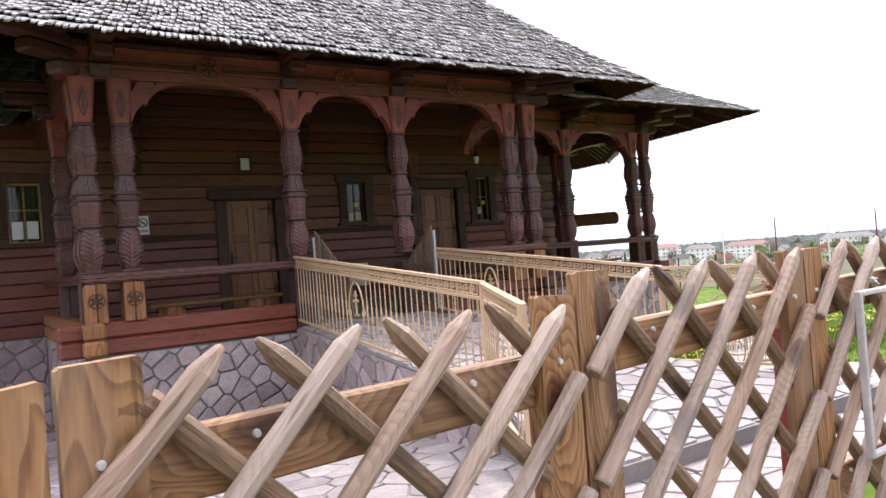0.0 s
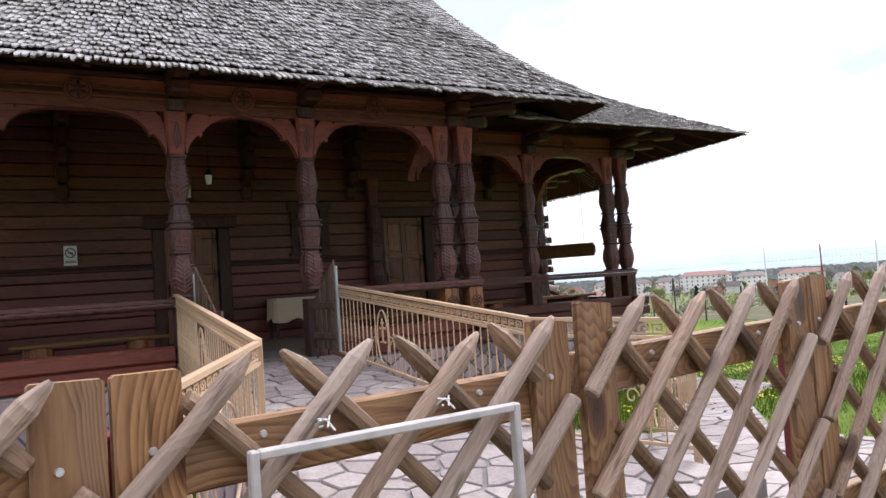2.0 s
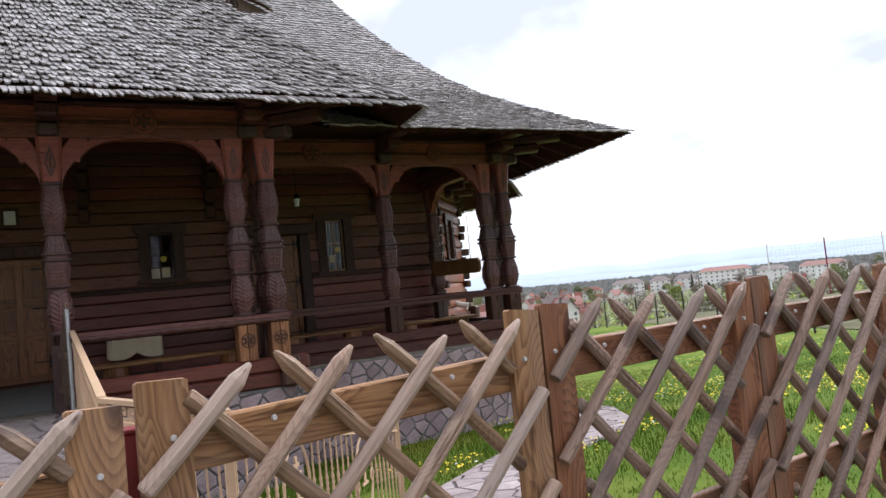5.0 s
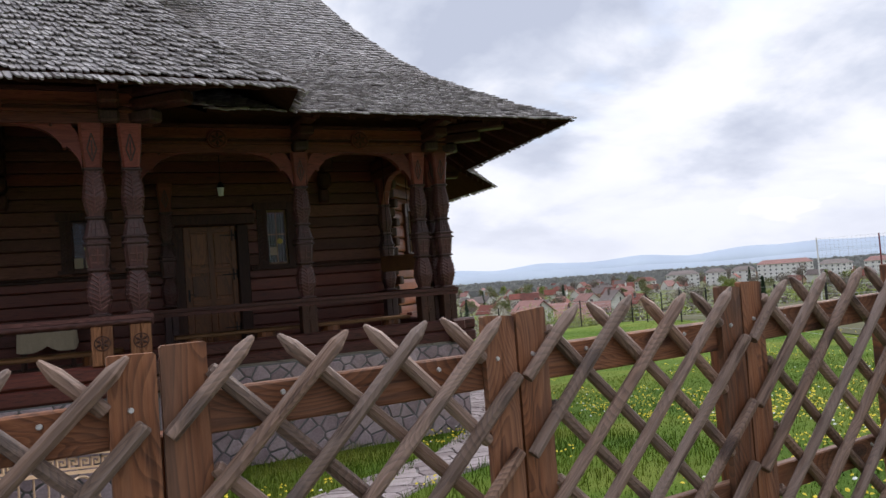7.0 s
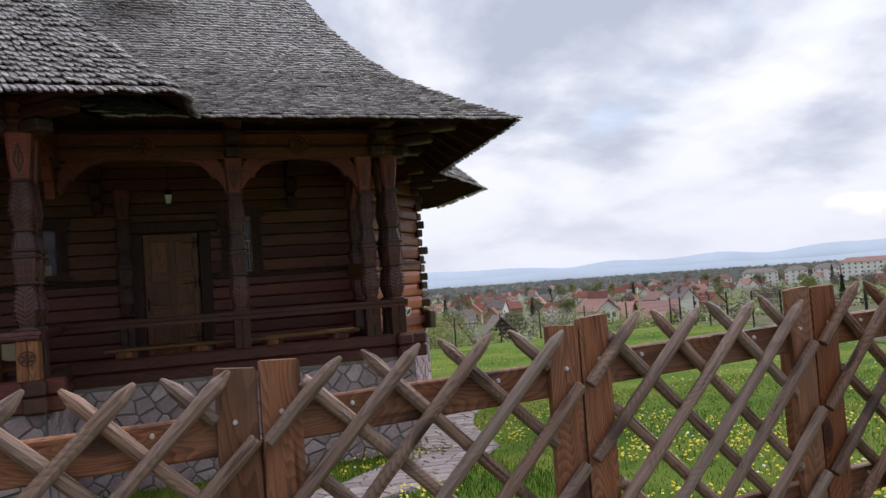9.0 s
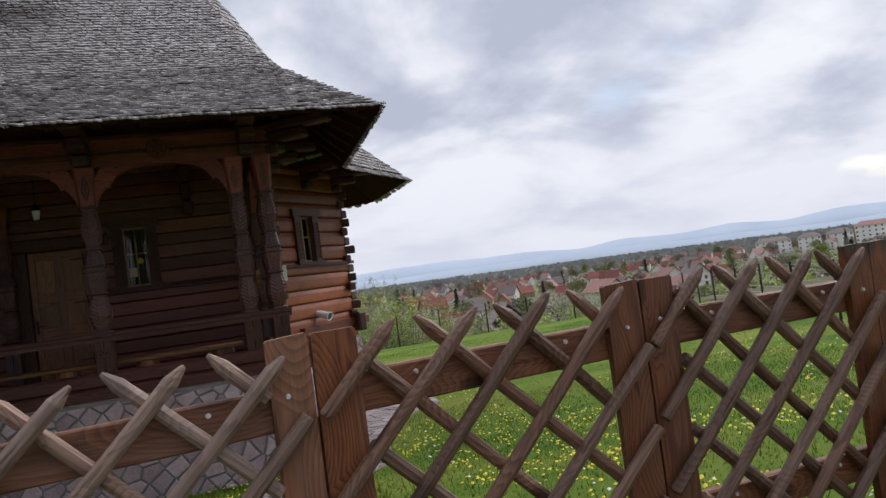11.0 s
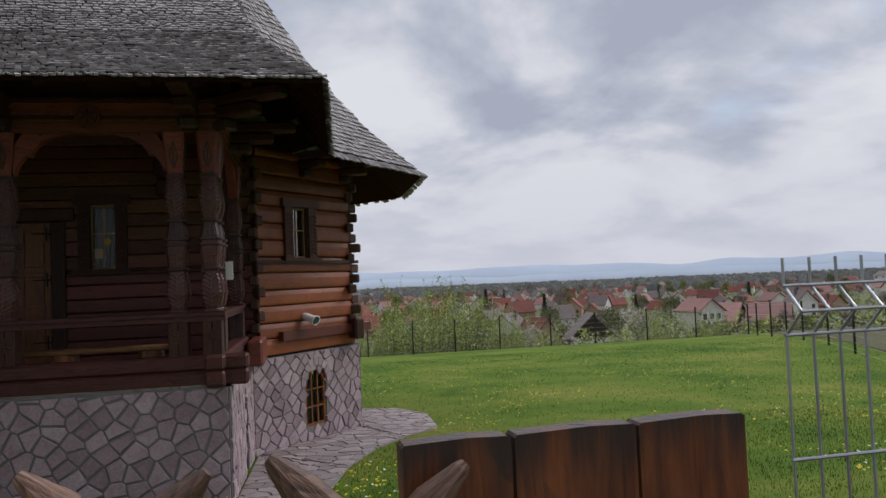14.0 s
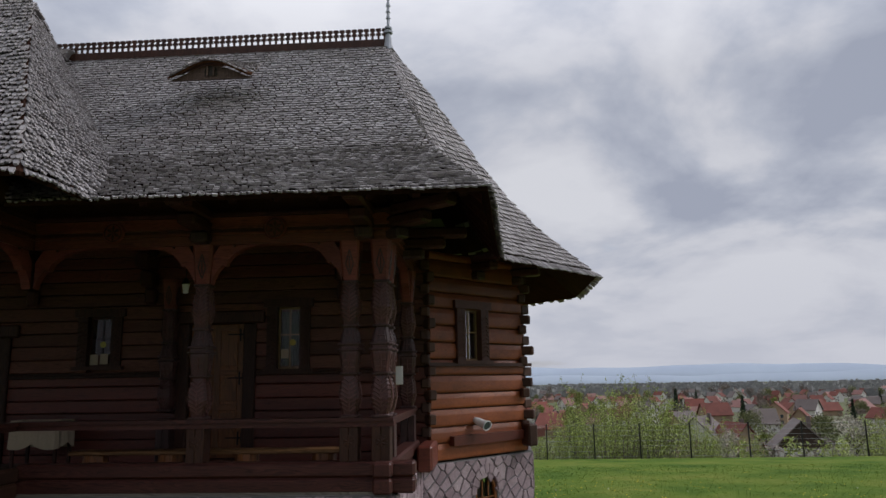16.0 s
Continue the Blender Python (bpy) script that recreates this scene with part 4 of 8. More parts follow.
DOOR_A, DOOR_B = (4.60, 5.58, 1.0, 3.14), (9.0, 9.98, 1.0, 3.3)
WIN_L, WIN_A, WIN_B = (0.98, 1.5, 2.48, 3.5), (7.17, 7.62, 2.6, 3.46), (10.54, 10.95, 2.5, 3.56)


def front_mats(z, rng):
    return M_LOG_RED if z < 2.35 or rng.random() < 0.12 else M_LOG


wall_front = log_wall("wall_front", (-3.0, YW), (13.1, YW), 0.9, 4.7, 0.225, front_mats, [tuple(v + (3.0 if i < 2 else 0) for i, v in enumerate(o)) for o in (DOOR_A, DOOR_B, WIN_L, WIN_A, WIN_B)], 41, "dark reddish log wall behind the porch")
AP0, AP1, AP2, AP3 = V(13.1, YW), V(14.75, 15.65), V(14.75, 17.6), V(13.1, 19.5)
AL = float(np.linalg.norm(AP1 - AP0))
AD = (AP1 - AP0) / AL
AN = V(AD[1], -AD[0])


def apse_u(x):
    return (x - 13.1) / AD[0]


WIN_C = (apse_u(13.64), apse_u(13.93), 2.60, 3.52)
wall_apse = log_wall("wall_apse", AP0, AP1, 0.92, 4.5, 0.285, lambda z, r: M_LOG_APSE, [WIN_C], 42, "orange-brown log wall of the apse", True)
for x0, x1 in ((-2.98, 4.38), (5.80, 8.78), (10.20, 12.98)):
    Geo().box((x0, YW - 0.175, 2.40), (x1, YW - 0.11, 2.455), 0.012).box((x0, YW - 0.15, 2.457), (x1, YW - 0.11, 2.49), 0.008).ob("ledge", M_FRAME, wall_front, "dark moulded ledge")
log_wall("wall_east", AP1, AP2, 0.92, 4.5, 0.25, lambda z, r: M_LOG_APSE, [], 43, "orange-brown log wall at the end of the apse")
log_wall("wall_apse_back", AP2, AP3, 0.92, 4.5, 0.5, lambda z, r: M_LOG_APSE, [], 44, "orange-brown log wall at the back of the apse")
log_wall("wall_back", AP3, (-3.0, 19.5), 0.92, 4.7, 0.6, lambda z, r: M_LOG, [], 45, "dark log wall at the back of the church")
g = Geo().box((-3.2, YW, 0.9), (-3.0, 19.5, 4.7))
tagged(g.ob("wall_west", M_LOG), "dark log wall at the west end", "wall", kind="structure")


def log_ends(x, y, dirs, z0, z1, h, parent, seed, mat=M_LOG_END, out=0.2):
    """Crossing log ends at a corner, alternating between the directions."""
    rng, z, k = random.Random(seed), z0, 0
    while z < z1 - 0.1:
        d = dirs[k % len(dirs)]
        L, w = out * rng.uniform(0.8, 1.15), 0.075
        c, s = d
        m = Matrix.Translation((x, y, z + h / 2)) @ Matrix.Rotation(math.atan2(s, c), 4, "Z")
        Geo().box((-0.02, -w, -h / 2 + 0.015), (L, w, h / 2 - 0.015), 0.022, m).ob("log_end", mat, parent)
        z += h
        k += 1


log_ends(13.1, YW - 0.02, [(0.0, -1.0), (0.64, -0.77)], 1.32, 4.3, 0.2, wall_apse, 51)
log_ends(14.77, 15.62, [(0.64, 0.77), (0.3, -0.95), (0.95, -0.2)], 1.1, 4.3, 0.2, wall_apse, 52, out=0.22)

# ledge moulding and sill logs of the apse
def along_apse(u, out, z):
    q = AP0 + AD * u + AN * out
    return (q[0], q[1], z)


g = Geo()
for lo, hi, o in ((2.50, 2.56, 0.17),):
    q = [along_apse(-0.1, 0.0, lo), along_apse(AL + 0.15, 0.0, lo), along_apse(AL + 0.15, o, lo), along_apse(-0.1, o, lo)]
    g.add(q + [(a, b2, hi) for a, b2, _ in q], BOXF)
g.ob("ledge", M_FRAME, wall_apse, "dark moulded ledge")
sill = thing("apse_sill_beam", "heavy red-brown sill log crossing at the apse corner", "beam", along_apse(0, 0, 0.9))
g = Geo()
q = [along_apse(0.45, 0.0, 1.16), along_apse(AL + 0.45, 0.0, 1.16), along_apse(AL + 0.45, 0.2, 1.16), along_apse(0.45, 0.2, 1.16)]
g.add(q + [(a, b2, 1.32) for a, b2, _ in q], BOXF)
g.ob("beam", M_LOG_RED, sill)
m = Matrix.Translation((14.78, 15.6, 1.23)) @ Matrix.Rotation(radians(-62), 4, "Z")
Geo().box((-0.1, -0.1, -0.2), (0.36, 0.1, 0.2), 0.03, m).ob("cross_log", M_LOG_END, sill)
m = Matrix.Translation((13.16, YW - 0.15, 1.1)) @ Matrix.Rotation(radians(-90), 4, "Z")
Geo().box((-0.1, -0.12, -0.2), (1.0, 0.12, 0.19), 0.035, m).ob("cross_log", M_LOG_RED, sill)

# ceiling of the porches and floor inside
g = Geo()
for x0, x1, y0, y1 in ((1.55, 8.10, 8.86, 9.75), (8.16, 12.85, 10.62, 11.5)):
    n = round((x1 - x0) / 0.25)
    for i in range(n):
        a, b2 = x0 + (x1 - x0) * i / n + 0.004, x0 + (x1 - x0) * (i + 1) / n - 0.004
        rows = [(y0, 4.86), (y1, 5.38), (YW - 0.02, 5.38)]
        g.loft([[(a, y, z), (b2, y, z), (b2, y, z + 0.04), (a, y, z + 0.04)] for y, z in rows])
# the darker soffit brown carries the shade under the ceiling
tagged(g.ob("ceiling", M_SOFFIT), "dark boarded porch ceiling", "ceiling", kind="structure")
log_wall("wall_front_upper", (1.5, YW), (12.3, YW), 4.70, 5.45, 0.225, front_mats, [], 46, "dark brown logs of the wall up to the porch ceiling")
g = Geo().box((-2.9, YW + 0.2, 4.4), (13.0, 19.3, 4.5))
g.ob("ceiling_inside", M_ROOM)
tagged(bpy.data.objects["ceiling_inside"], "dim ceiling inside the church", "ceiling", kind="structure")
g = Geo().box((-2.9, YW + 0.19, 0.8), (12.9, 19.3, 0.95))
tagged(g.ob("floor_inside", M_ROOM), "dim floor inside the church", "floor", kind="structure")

floor = tagged(Geo().box((1.47, 8.66, 0.75), (8.2, YW, 0.955)).box((8.201, 10.3, 0.75), (12.98, YW, 0.955)).ob("floor", M_FLOOR), "worn dark boarded porch floor", "floor", kind="structure")
rngf = random.Random(61)
y = 8.68
while y < YW - 0.1:
    x1 = 8.2 if y < 10.3 else 12.95
    for x0, xe in ((1.4, 4.9), (4.9, x1)):
        Geo().box((x0 + 0.004, y + 0.004, 0.95), (xe - 0.004, y + 0.156, 0.985 + rngf.uniform(-0.003, 0.003)), 0.006).ob("plank", M_FLOOR, floor)
    y += 0.16

# boards that close the roof space above the lintels, and the soffit of the west eave
for nm, lo, hi in (("soffit_porch", (1.5, 8.74, 4.28), (8.15, 8.78, 4.97)), ("soffit_porch_side", (8.11, 8.79, 4.28), (8.15, 10.52, 4.97)), ("soffit_gallery", (8.151, 10.48, 4.28), (12.9, 10.52, 4.92)), ("soffit_gallery_end", (12.86, 10.53, 4.28), (12.9, 13.68, 4.8)), ("soffit_west_end", (1.5, 8.79, 4.28), (1.54, 13.68, 4.97)), ("soffit_west", (-4.4, 12.1, 4.22), (1.49, 13.69, 4.26))):
    tagged(Geo().box(lo, hi).ob(nm, M_DECK), "dark boards closing the roof space", "soffit", kind="structure")

# ---------------------------------------------------------------- stone plinth


def plinth(name, p0, p1, z0, z1, size, label, seed, keep, holes=(), thick=0.3):
    p0, p1 = V(*p0), V(*p1)
    L = float(np.linalg.norm(p1 - p0))
    d = (p1 - p0) / L
    n = V(d[1], -d[0])
    q = [p0, p1, p1 - n * thick, p0 - n * thick]
    g = Geo()
    cuts = sorted({0.0, L, *[c for o in holes for c in (o[0], o[2])]})
    for a, b2 in zip(cuts, cuts[1:]):
        spans = [(z0, z1)]
        for o in holes:
            if o[0] < (a + b2) / 2 < o[2]:
                spans = [(z0, z0 + o[1]), (z0 + o[3], z1)]
        for lo, hi in spans:
            if hi - lo > 0.01:
                r = [p0 + d * a, p0 + d * b2, p0 + d * b2 - n * thick, p0 + d * a - n * thick]
                g.add([(*c, lo) for c in r] + [(*c, hi) for c in r], BOXF)
    wall = tagged(g.ob(name, M_MORTAR), label, "wall", kind="structure")

    def place(a, b2, out):
        c = p0 + d * a + n * out
        return (c[0], c[1], z0 + b2)

    stones, rest = [], Geo()
    stone_face(stones, L, z1 - z0, size, 0.010, 0.022, place, random.Random(seed), holes)
    for k, s in enumerate(stones):
        if k < keep:
            s.ob("stone", M_STONE, wall)
        else:
            rest.add(s.v, s.f)
    if rest.v:
        tagged(rest.ob("stones", M_STONES, wall), kind="stuff")
    return wall


plinth("plinth_porch_front", (1.45, 8.62), (8.25, 8.62), -1.0, 0.9, 0.23, "grey-lilac crazy stone plinth under the porch", 72, 260)
plinth("plinth_porch_side", (8.25, 8.65), (8.25, 10.3), -1.0, 0.9, 0.27, "grey-lilac crazy stone plinth at the porch side", 73, 60)
plinth("plinth_porch_west", (1.45, YW), (1.45, 8.65), -1.0, 0.9, 0.3, "grey-lilac crazy stone plinth at the porch end", 74, 90)
plinth("plinth_gallery_front", (8.25, 10.26), (13.03, 10.26), -1.1, 0.92, 0.215, "grey-lilac crazy stone plinth under the gallery", 75, 290)
plinth("plinth_gallery_side", (13.03, 10.29), (13.03, 13.6), -1.1, 0.92, 0.22, "grey-lilac crazy stone plinth at the gallery end", 76, 150, [(1.75, 0.35, 2.2, 1.6)])
UA0, UA1 = apse_u(13.79) + 0.22, apse_u(14.17) + 0.22
PA0, PA1 = AP0 + AN * 0.1 - AD * 0.22, AP1 + AN * 0.1 + AD * 0.15
plinth("plinth_apse", PA0, PA1, -1.1, 0.9, 0.21, "grey-lilac crazy stone plinth under the apse", 77, 200, [(UA0, 0.65, UA1, 1.68)])
plinth("plinth_east", PA1, (PA1[0], 17.7), -1.2, 0.9, 0.3, "grey-lilac crazy stone plinth at the apse end", 78, 60)
plinth("plinth_west_front", (-3.0, YW - 0.1), (1.44, YW - 0.1), -1.1, 0.9, 0.3, "grey-lilac crazy stone plinth below the log wall", 79, 100)

# ---------------------------------------------------------------- porch posts
POST_Z0, POST_Z1 = 1.83, 4.0
POST_SHAPE = [(1.83, 0.105), (1.87, 0.085), (2.06, 0.128), (2.20, 0.118), (2.34, 0.080), (2.38, 0.098), (2.62, 0.124), (2.66, 0.122), (2.72, 0.122), (2.78, 0.116), (2.94, 0.082), (3.0, 0.086), (3.2, 0.122), (3.34, 0.108), (3.5, 0.084), (3.56, 0.090), (3.8, 0.116), (4.06, 0.136)]


def post_width(z):
    return float(np.interp(z, [p[0] for p in POST_SHAPE], [p[1] for p in POST_SHAPE]))


def square_ring(r, z, cut=0.26):
    c = r * (1 - cut)
    return [(-c, -r, z), (c, -r, z), (r, -c, z), (r, c, z), (c, r, z), (-c, r, z), (-r, c, z), (-r, -c, z)]


def build_post():
    """The carved post, standing on the rail."""
    root = thing("carved_post", "reddish-brown carved porch post with leaf bulges and rings", "post", (0, 0, 0), "carved porch posts")
    for lo, hi, mat in ((1.83, 2.38, M_POST), (2.38, 2.72, M_POST), (2.72, 2.97, M_POST_DARK), (2.97, 3.53, M_POST), (3.53, 4.06, M_ARCH)):
        zs = sorted({lo, hi, *[p[0] for p in POST_SHAPE if lo < p[0] < hi], *np.arange(lo + 0.04, hi, 0.05)})
        Geo().loft([square_ring(post_width(z), z) for z in zs]).ob("shaft_section", mat, root)
    for z in (1.845, 2.37, 2.665, 2.735, 2.965, 3.53):
        r = post_width(z) + 0.028
        Geo().loft([square_ring(r - 0.012, z - 0.018), square_ring(r, z - 0.006), square_ring(r, z + 0.006), square_ring(r - 0.012, z + 0.018)]).ob("ring", M_POST_DARK, root)
    for lo, hi in ((1.90, 2.30), (3.03, 3.47)):
        g = Geo()
        for k in range(4):
            turn = Matrix.Rotation(radians(90 * k), 4, "Z")
            z = lo
            while z < hi:
                for side in (-1, 1):
                    w, w2 = post_width(z), post_width(min(z + 0.06, hi))
                    p0, p1 = Vector((0.0, -w - 0.001, z)), Vector((side * w2 * 0.86, -w2 - 0.001, z + 0.065))
                    g.tube(turn @ p0, turn @ p1, 0.012, 0.009, 5)
                z += 0.052
            zz = np.arange(lo, hi, 0.05)
            for a, b2 in zip(zz, zz[1:]):
                g.tube(turn @ Vector((0, -post_width(a) - 0.002, a)), turn @ Vector((0, -post_width(b2) - 0.002, b2)), 0.011, 0.011, 5)
        g.ob("leaf_carving", M_CARVING, root)
    for k in range(4):
        g, turn = Geo(), Matrix.Rotation(radians(90 * k), 4, "Z")
        for z in (2.45, 2.53):
            w = post_width(z)
            g.tube(turn @ Vector((-w * 0.6, -w - 0.001, z)), turn @ Vector((w * 0.6, -w - 0.001, z)), 0.012, 0.012, 5)
        g.tube(turn @ Vector((0, -post_width(2.42) - 0.001, 2.42)), turn @ Vector((0, -post_width(2.6) - 0.001, 2.6)), 0.013, 0.013, 5)
        g.ob("cross_carving", M_CARVING, root)
        g = Geo()
        for za, xa, zb, xb in ((3.62, 0.0, 3.76, 0.05), (3.76, 0.05, 3.94, 0.0), (3.62, 0.0, 3.76, -0.05), (3.76, -0.05, 3.94, 0.0), (3.68, 0.0, 3.86, 0.0)):
            g.tube(turn @ Vector((xa, -post_width(za) - 0.001, za)), turn @ Vector((xb, -post_width(zb) - 0.001, zb)), 0.010, 0.010, 5)
        g.ob("diamond_carving", M_POST_DARK, root)
        g = Geo()
        for za, xa, zb, xb in ((2.76, 0.0, 2.92, 0.0), (2.84, -0.05, 2.84, 0.05), (2.78, -0.06, 2.90, -0.045), (2.78, 0.06, 2.90, 0.045)):
            g.tube(turn @ Vector((xa, -post_width(za) - 0.001, za)), turn @ Vector((xb, -post_width(zb) - 0.001, zb)), 0.009, 0.009, 5)
        g.ob("panel_carving", M_POST, root)
    return root


POSTS = [(1.56, 8.7), (1.96, 8.7), (4.03, 8.7), (5.65, 8.7), (7.68, 8.7), (8.09, 8.7), (1.56, 9.1), (1.56, 11.2), (8.09, 9.1), (10.5, 10.45), (12.44, 10.45), (12.84, 10.45), (12.84, 10.85), (12.84, 13.24), (8.72, 13.42)]
first_post = build_post()
first_post.matrix_basis = Matrix.Translation((POSTS[0][0], POSTS[0][1], 0))
for x, y in POSTS[1:]:
    copy_thing(first_post, Matrix.Translation((x, y, 0)))

# pedestals with carved rosettes; the two beside the ramp stand on the floor
def rosette(y, x, z, r, parent, mat=M_FRAME):
    g = Geo()
    n = 20
    rim = [[(x + rr * math.cos(2 * math.pi * i / n), y - d, z + rr * math.sin(2 * math.pi * i / n)) for i in range(n)] for rr, d in ((r, 0.0), (r, 0.008), (r - 0.013, 0.008), (r - 0.013, 0.0))]
    g.loft(rim, caps=False)
    for k in range(6):
        a = math.pi / 3 * k + math.pi / 6
        c, s = math.cos(a), math.sin(a)
        pts = [(x, y - 0.008, z), (x + 0.5 * r * c - 0.2 * r * s, y - 0.003, z + 0.5 * r * s + 0.2 * r * c), (x + 0.93 * r * c, y - 0.003, z + 0.93 * r * s), (x + 0.5 * r * c + 0.2 * r * s, y - 0.003, z + 0.5 * r * s - 0.2 * r * c), (x + 0.5 * r * c, y - 0.011, z + 0.5 * r * s)]
        g.add(pts, [(0, 4, 1), (1, 4, 2), (2, 4, 3), (3, 4, 0)])
    return g.ob("rosette", mat, parent)


def pedestal(x, y, mat=M_PEDESTAL, z0=1.27, show=True):
    p = thing("post_pedestal", "square wooden pedestal carved with a six-petal rosette" if show else "plain dark square wooden pedestal beside the ramp", "pedestal", (x, y, z0), "post pedestals")
    for dx in (-0.0585, 0.0585):
        Geo().box((x + dx - 0.056, y - 0.115, z0), (x + dx + 0.056, y + 0.115, 1.72), 0.008).ob("block", mat, p)
    if show:
        rosette(y - 0.117, x, (z0 + 1.72) / 2 + 0.03, 0.088, p)


for x, y in ((1.56, 8.7), (1.96, 8.7), (7.68, 8.7), (8.09, 8.7)):
    pedestal(x, y)
for x, y in ((10.5, 10.45), (12.44, 10.45), (12.84, 10.45)):
    pedestal(x, y, M_FRAME, 1.3)
for x, y in ((4.03, 8.7), (5.65, 8.7)):
    pedestal(x, y, M_POST_DARK, 0.96, False)
for x, y in ((1.56, 9.1), (1.56, 11.2), (8.09, 9.1), (12.84, 10.85), (12.84, 13.24)):
    pedestal(x, y, M_POST_DARK, 1.27, False)
pedestal(8.72, 13.42, M_POST_DARK, 0.985, False)

# rails: a cap board over a rope-carved bar
def rope(p0, p1, r, name, parent, mat):
    p0, p1 = Vector(p0), Vector(p1)
    L, q = (p1 - p0).length, (p1 - p0).to_track_quat("Z", "Y")
    rings, n = [], 10
    for k in range(int(L / 0.025) + 1):
        z = min(L, k * 0.025)
        rings.append([p0 + q @ Vector(((r + 0.2 * r * math.cos(4 * (2 * math.pi * i / n) - z * 34)) * math.cos(2 * math.pi * i / n), (r + 0.2 * r * math.cos(4 * (2 * math.pi * i / n) - z * 34)) * math.sin(2 * math.pi * i / n), z)) for i in range(n)])
    Geo().loft(rings).ob(name, mat, parent, smooth=True)


def rail(p0, p1, label, roped=True):
    p0, p1 = V(*p0), V(*p1)
    wood_mat = M_RAIL_X if roped else M_DARK_X if abs(p1[0] - p0[0]) > 1 else M_DARK_Y
    t = thing("porch_rail", label, "railing", (p0[0], p0[1], 1.72), "porch rails")
    d = (p1 - p0) / np.linalg.norm(p1 - p0)
    n = V(d[1], -d[0])
    q = [p0 - n * 0.13, p1 - n * 0.13, p1 + n * 0.13, p0 + n * 0.13]
    Geo().add([(*c, 1.785) for c in q] + [(*c, 1.83) for c in q], BOXF).ob("cap_board", wood_mat, t)
    if roped:
        a, b2 = p0 + n * 0.085, p1 + n * 0.085
        rope((a[0], a[1], 1.755), (b2[0], b2[1], 1.755), 0.045, "rope_bar", t, M_RAIL_X)
        c = [p0 - n * 0.1, p1 - n * 0.1, p1 + n * 0.03, p0 + n * 0.03]
        Geo().add([(*k, 1.705) for k in c] + [(*k, 1.782) for k in c], BOXF).ob("bar", wood_mat, t)
    else:
        c = [p0 - n * 0.1, p1 - n * 0.1, p1 + n * 0.1, p0 + n * 0.1]
        Geo().add([(*k, 1.72) for k in c] + [(*k, 1.782) for k in c], BOXF).ob("bar", wood_mat, t)


rail((1.42, 8.7), (3.96, 8.7), "dark wooden porch rail with rope-carved edge")
rail((5.72, 8.7), (8.24, 8.7), "dark wooden porch rail with rope-carved edge")
rail((8.09, 10.45), (13.0, 10.45), "plain dark wooden gallery rail", False)
rail((12.84, 10.45), (12.84, 13.55), "plain dark wooden rail at the gallery end", False)
rail((8.09, 8.84), (8.09, 10.3), "plain dark wooden rail at the porch side", False)
rail((1.56, 13.5), (1.56, 8.84), "plain dark wooden rail at the porch side", False)

# sill logs, two courses, crossing at the corners
def sill_logs(p0, p1, z, label, mat=M_LOG_RED, end0=0.25, end1=0.25):
    t = thing("sill_beam", label, "beam", (p0[0], p0[1], z), "sill logs")
    p0, p1 = V(*p0), V(*p1)
    d = (p1 - p0) / np.linalg.norm(p1 - p0)
    p0, p1 = p0 - d * end0, p1 + d * end1
    ang = math.atan2(d[1], d[0])
    L = float(np.linalg.norm(p1 - p0))
    for k in range(2):
        m = Matrix.Translation((p0[0], p0[1], z + 0.19 * k)) @ Matrix.Rotation(ang, 4, "Z")
        Geo().box((0, -0.12, 0.003), (L, 0.12, 0.187), 0.03, m).ob("log", mat, t)


sill_logs((1.4, 8.72), (3.92, 8.72), 0.9, "two stacked red-brown sill logs under the porch rail", end1=0.0)
sill_logs((5.76, 8.72), (8.2, 8.72), 0.9, "two stacked red-brown sill logs under the porch rail", end0=0.0)
sill_logs((8.2, 10.42), (12.9, 10.42), 0.93, "two stacked dark brown sill logs under the gallery rail", M_DARK_X, end0=0.0, end1=0.36)
sill_logs((12.88, 10.56), (12.88, 13.5), 0.935, "two stacked dark sill logs at the gallery end", M_DARK_Y, 0.42, 0.0)
sill_logs((1.5, 13.4), (1.5, 8.86), 0.905, "two stacked sill logs at the porch end", M_PEDESTAL, 0.0, 0.42)
sill_logs((8.16, 8.86), (8.16, 10.3), 0.905, "two stacked sill logs at the porch side", M_LOG_END, 0.42, 0.0)

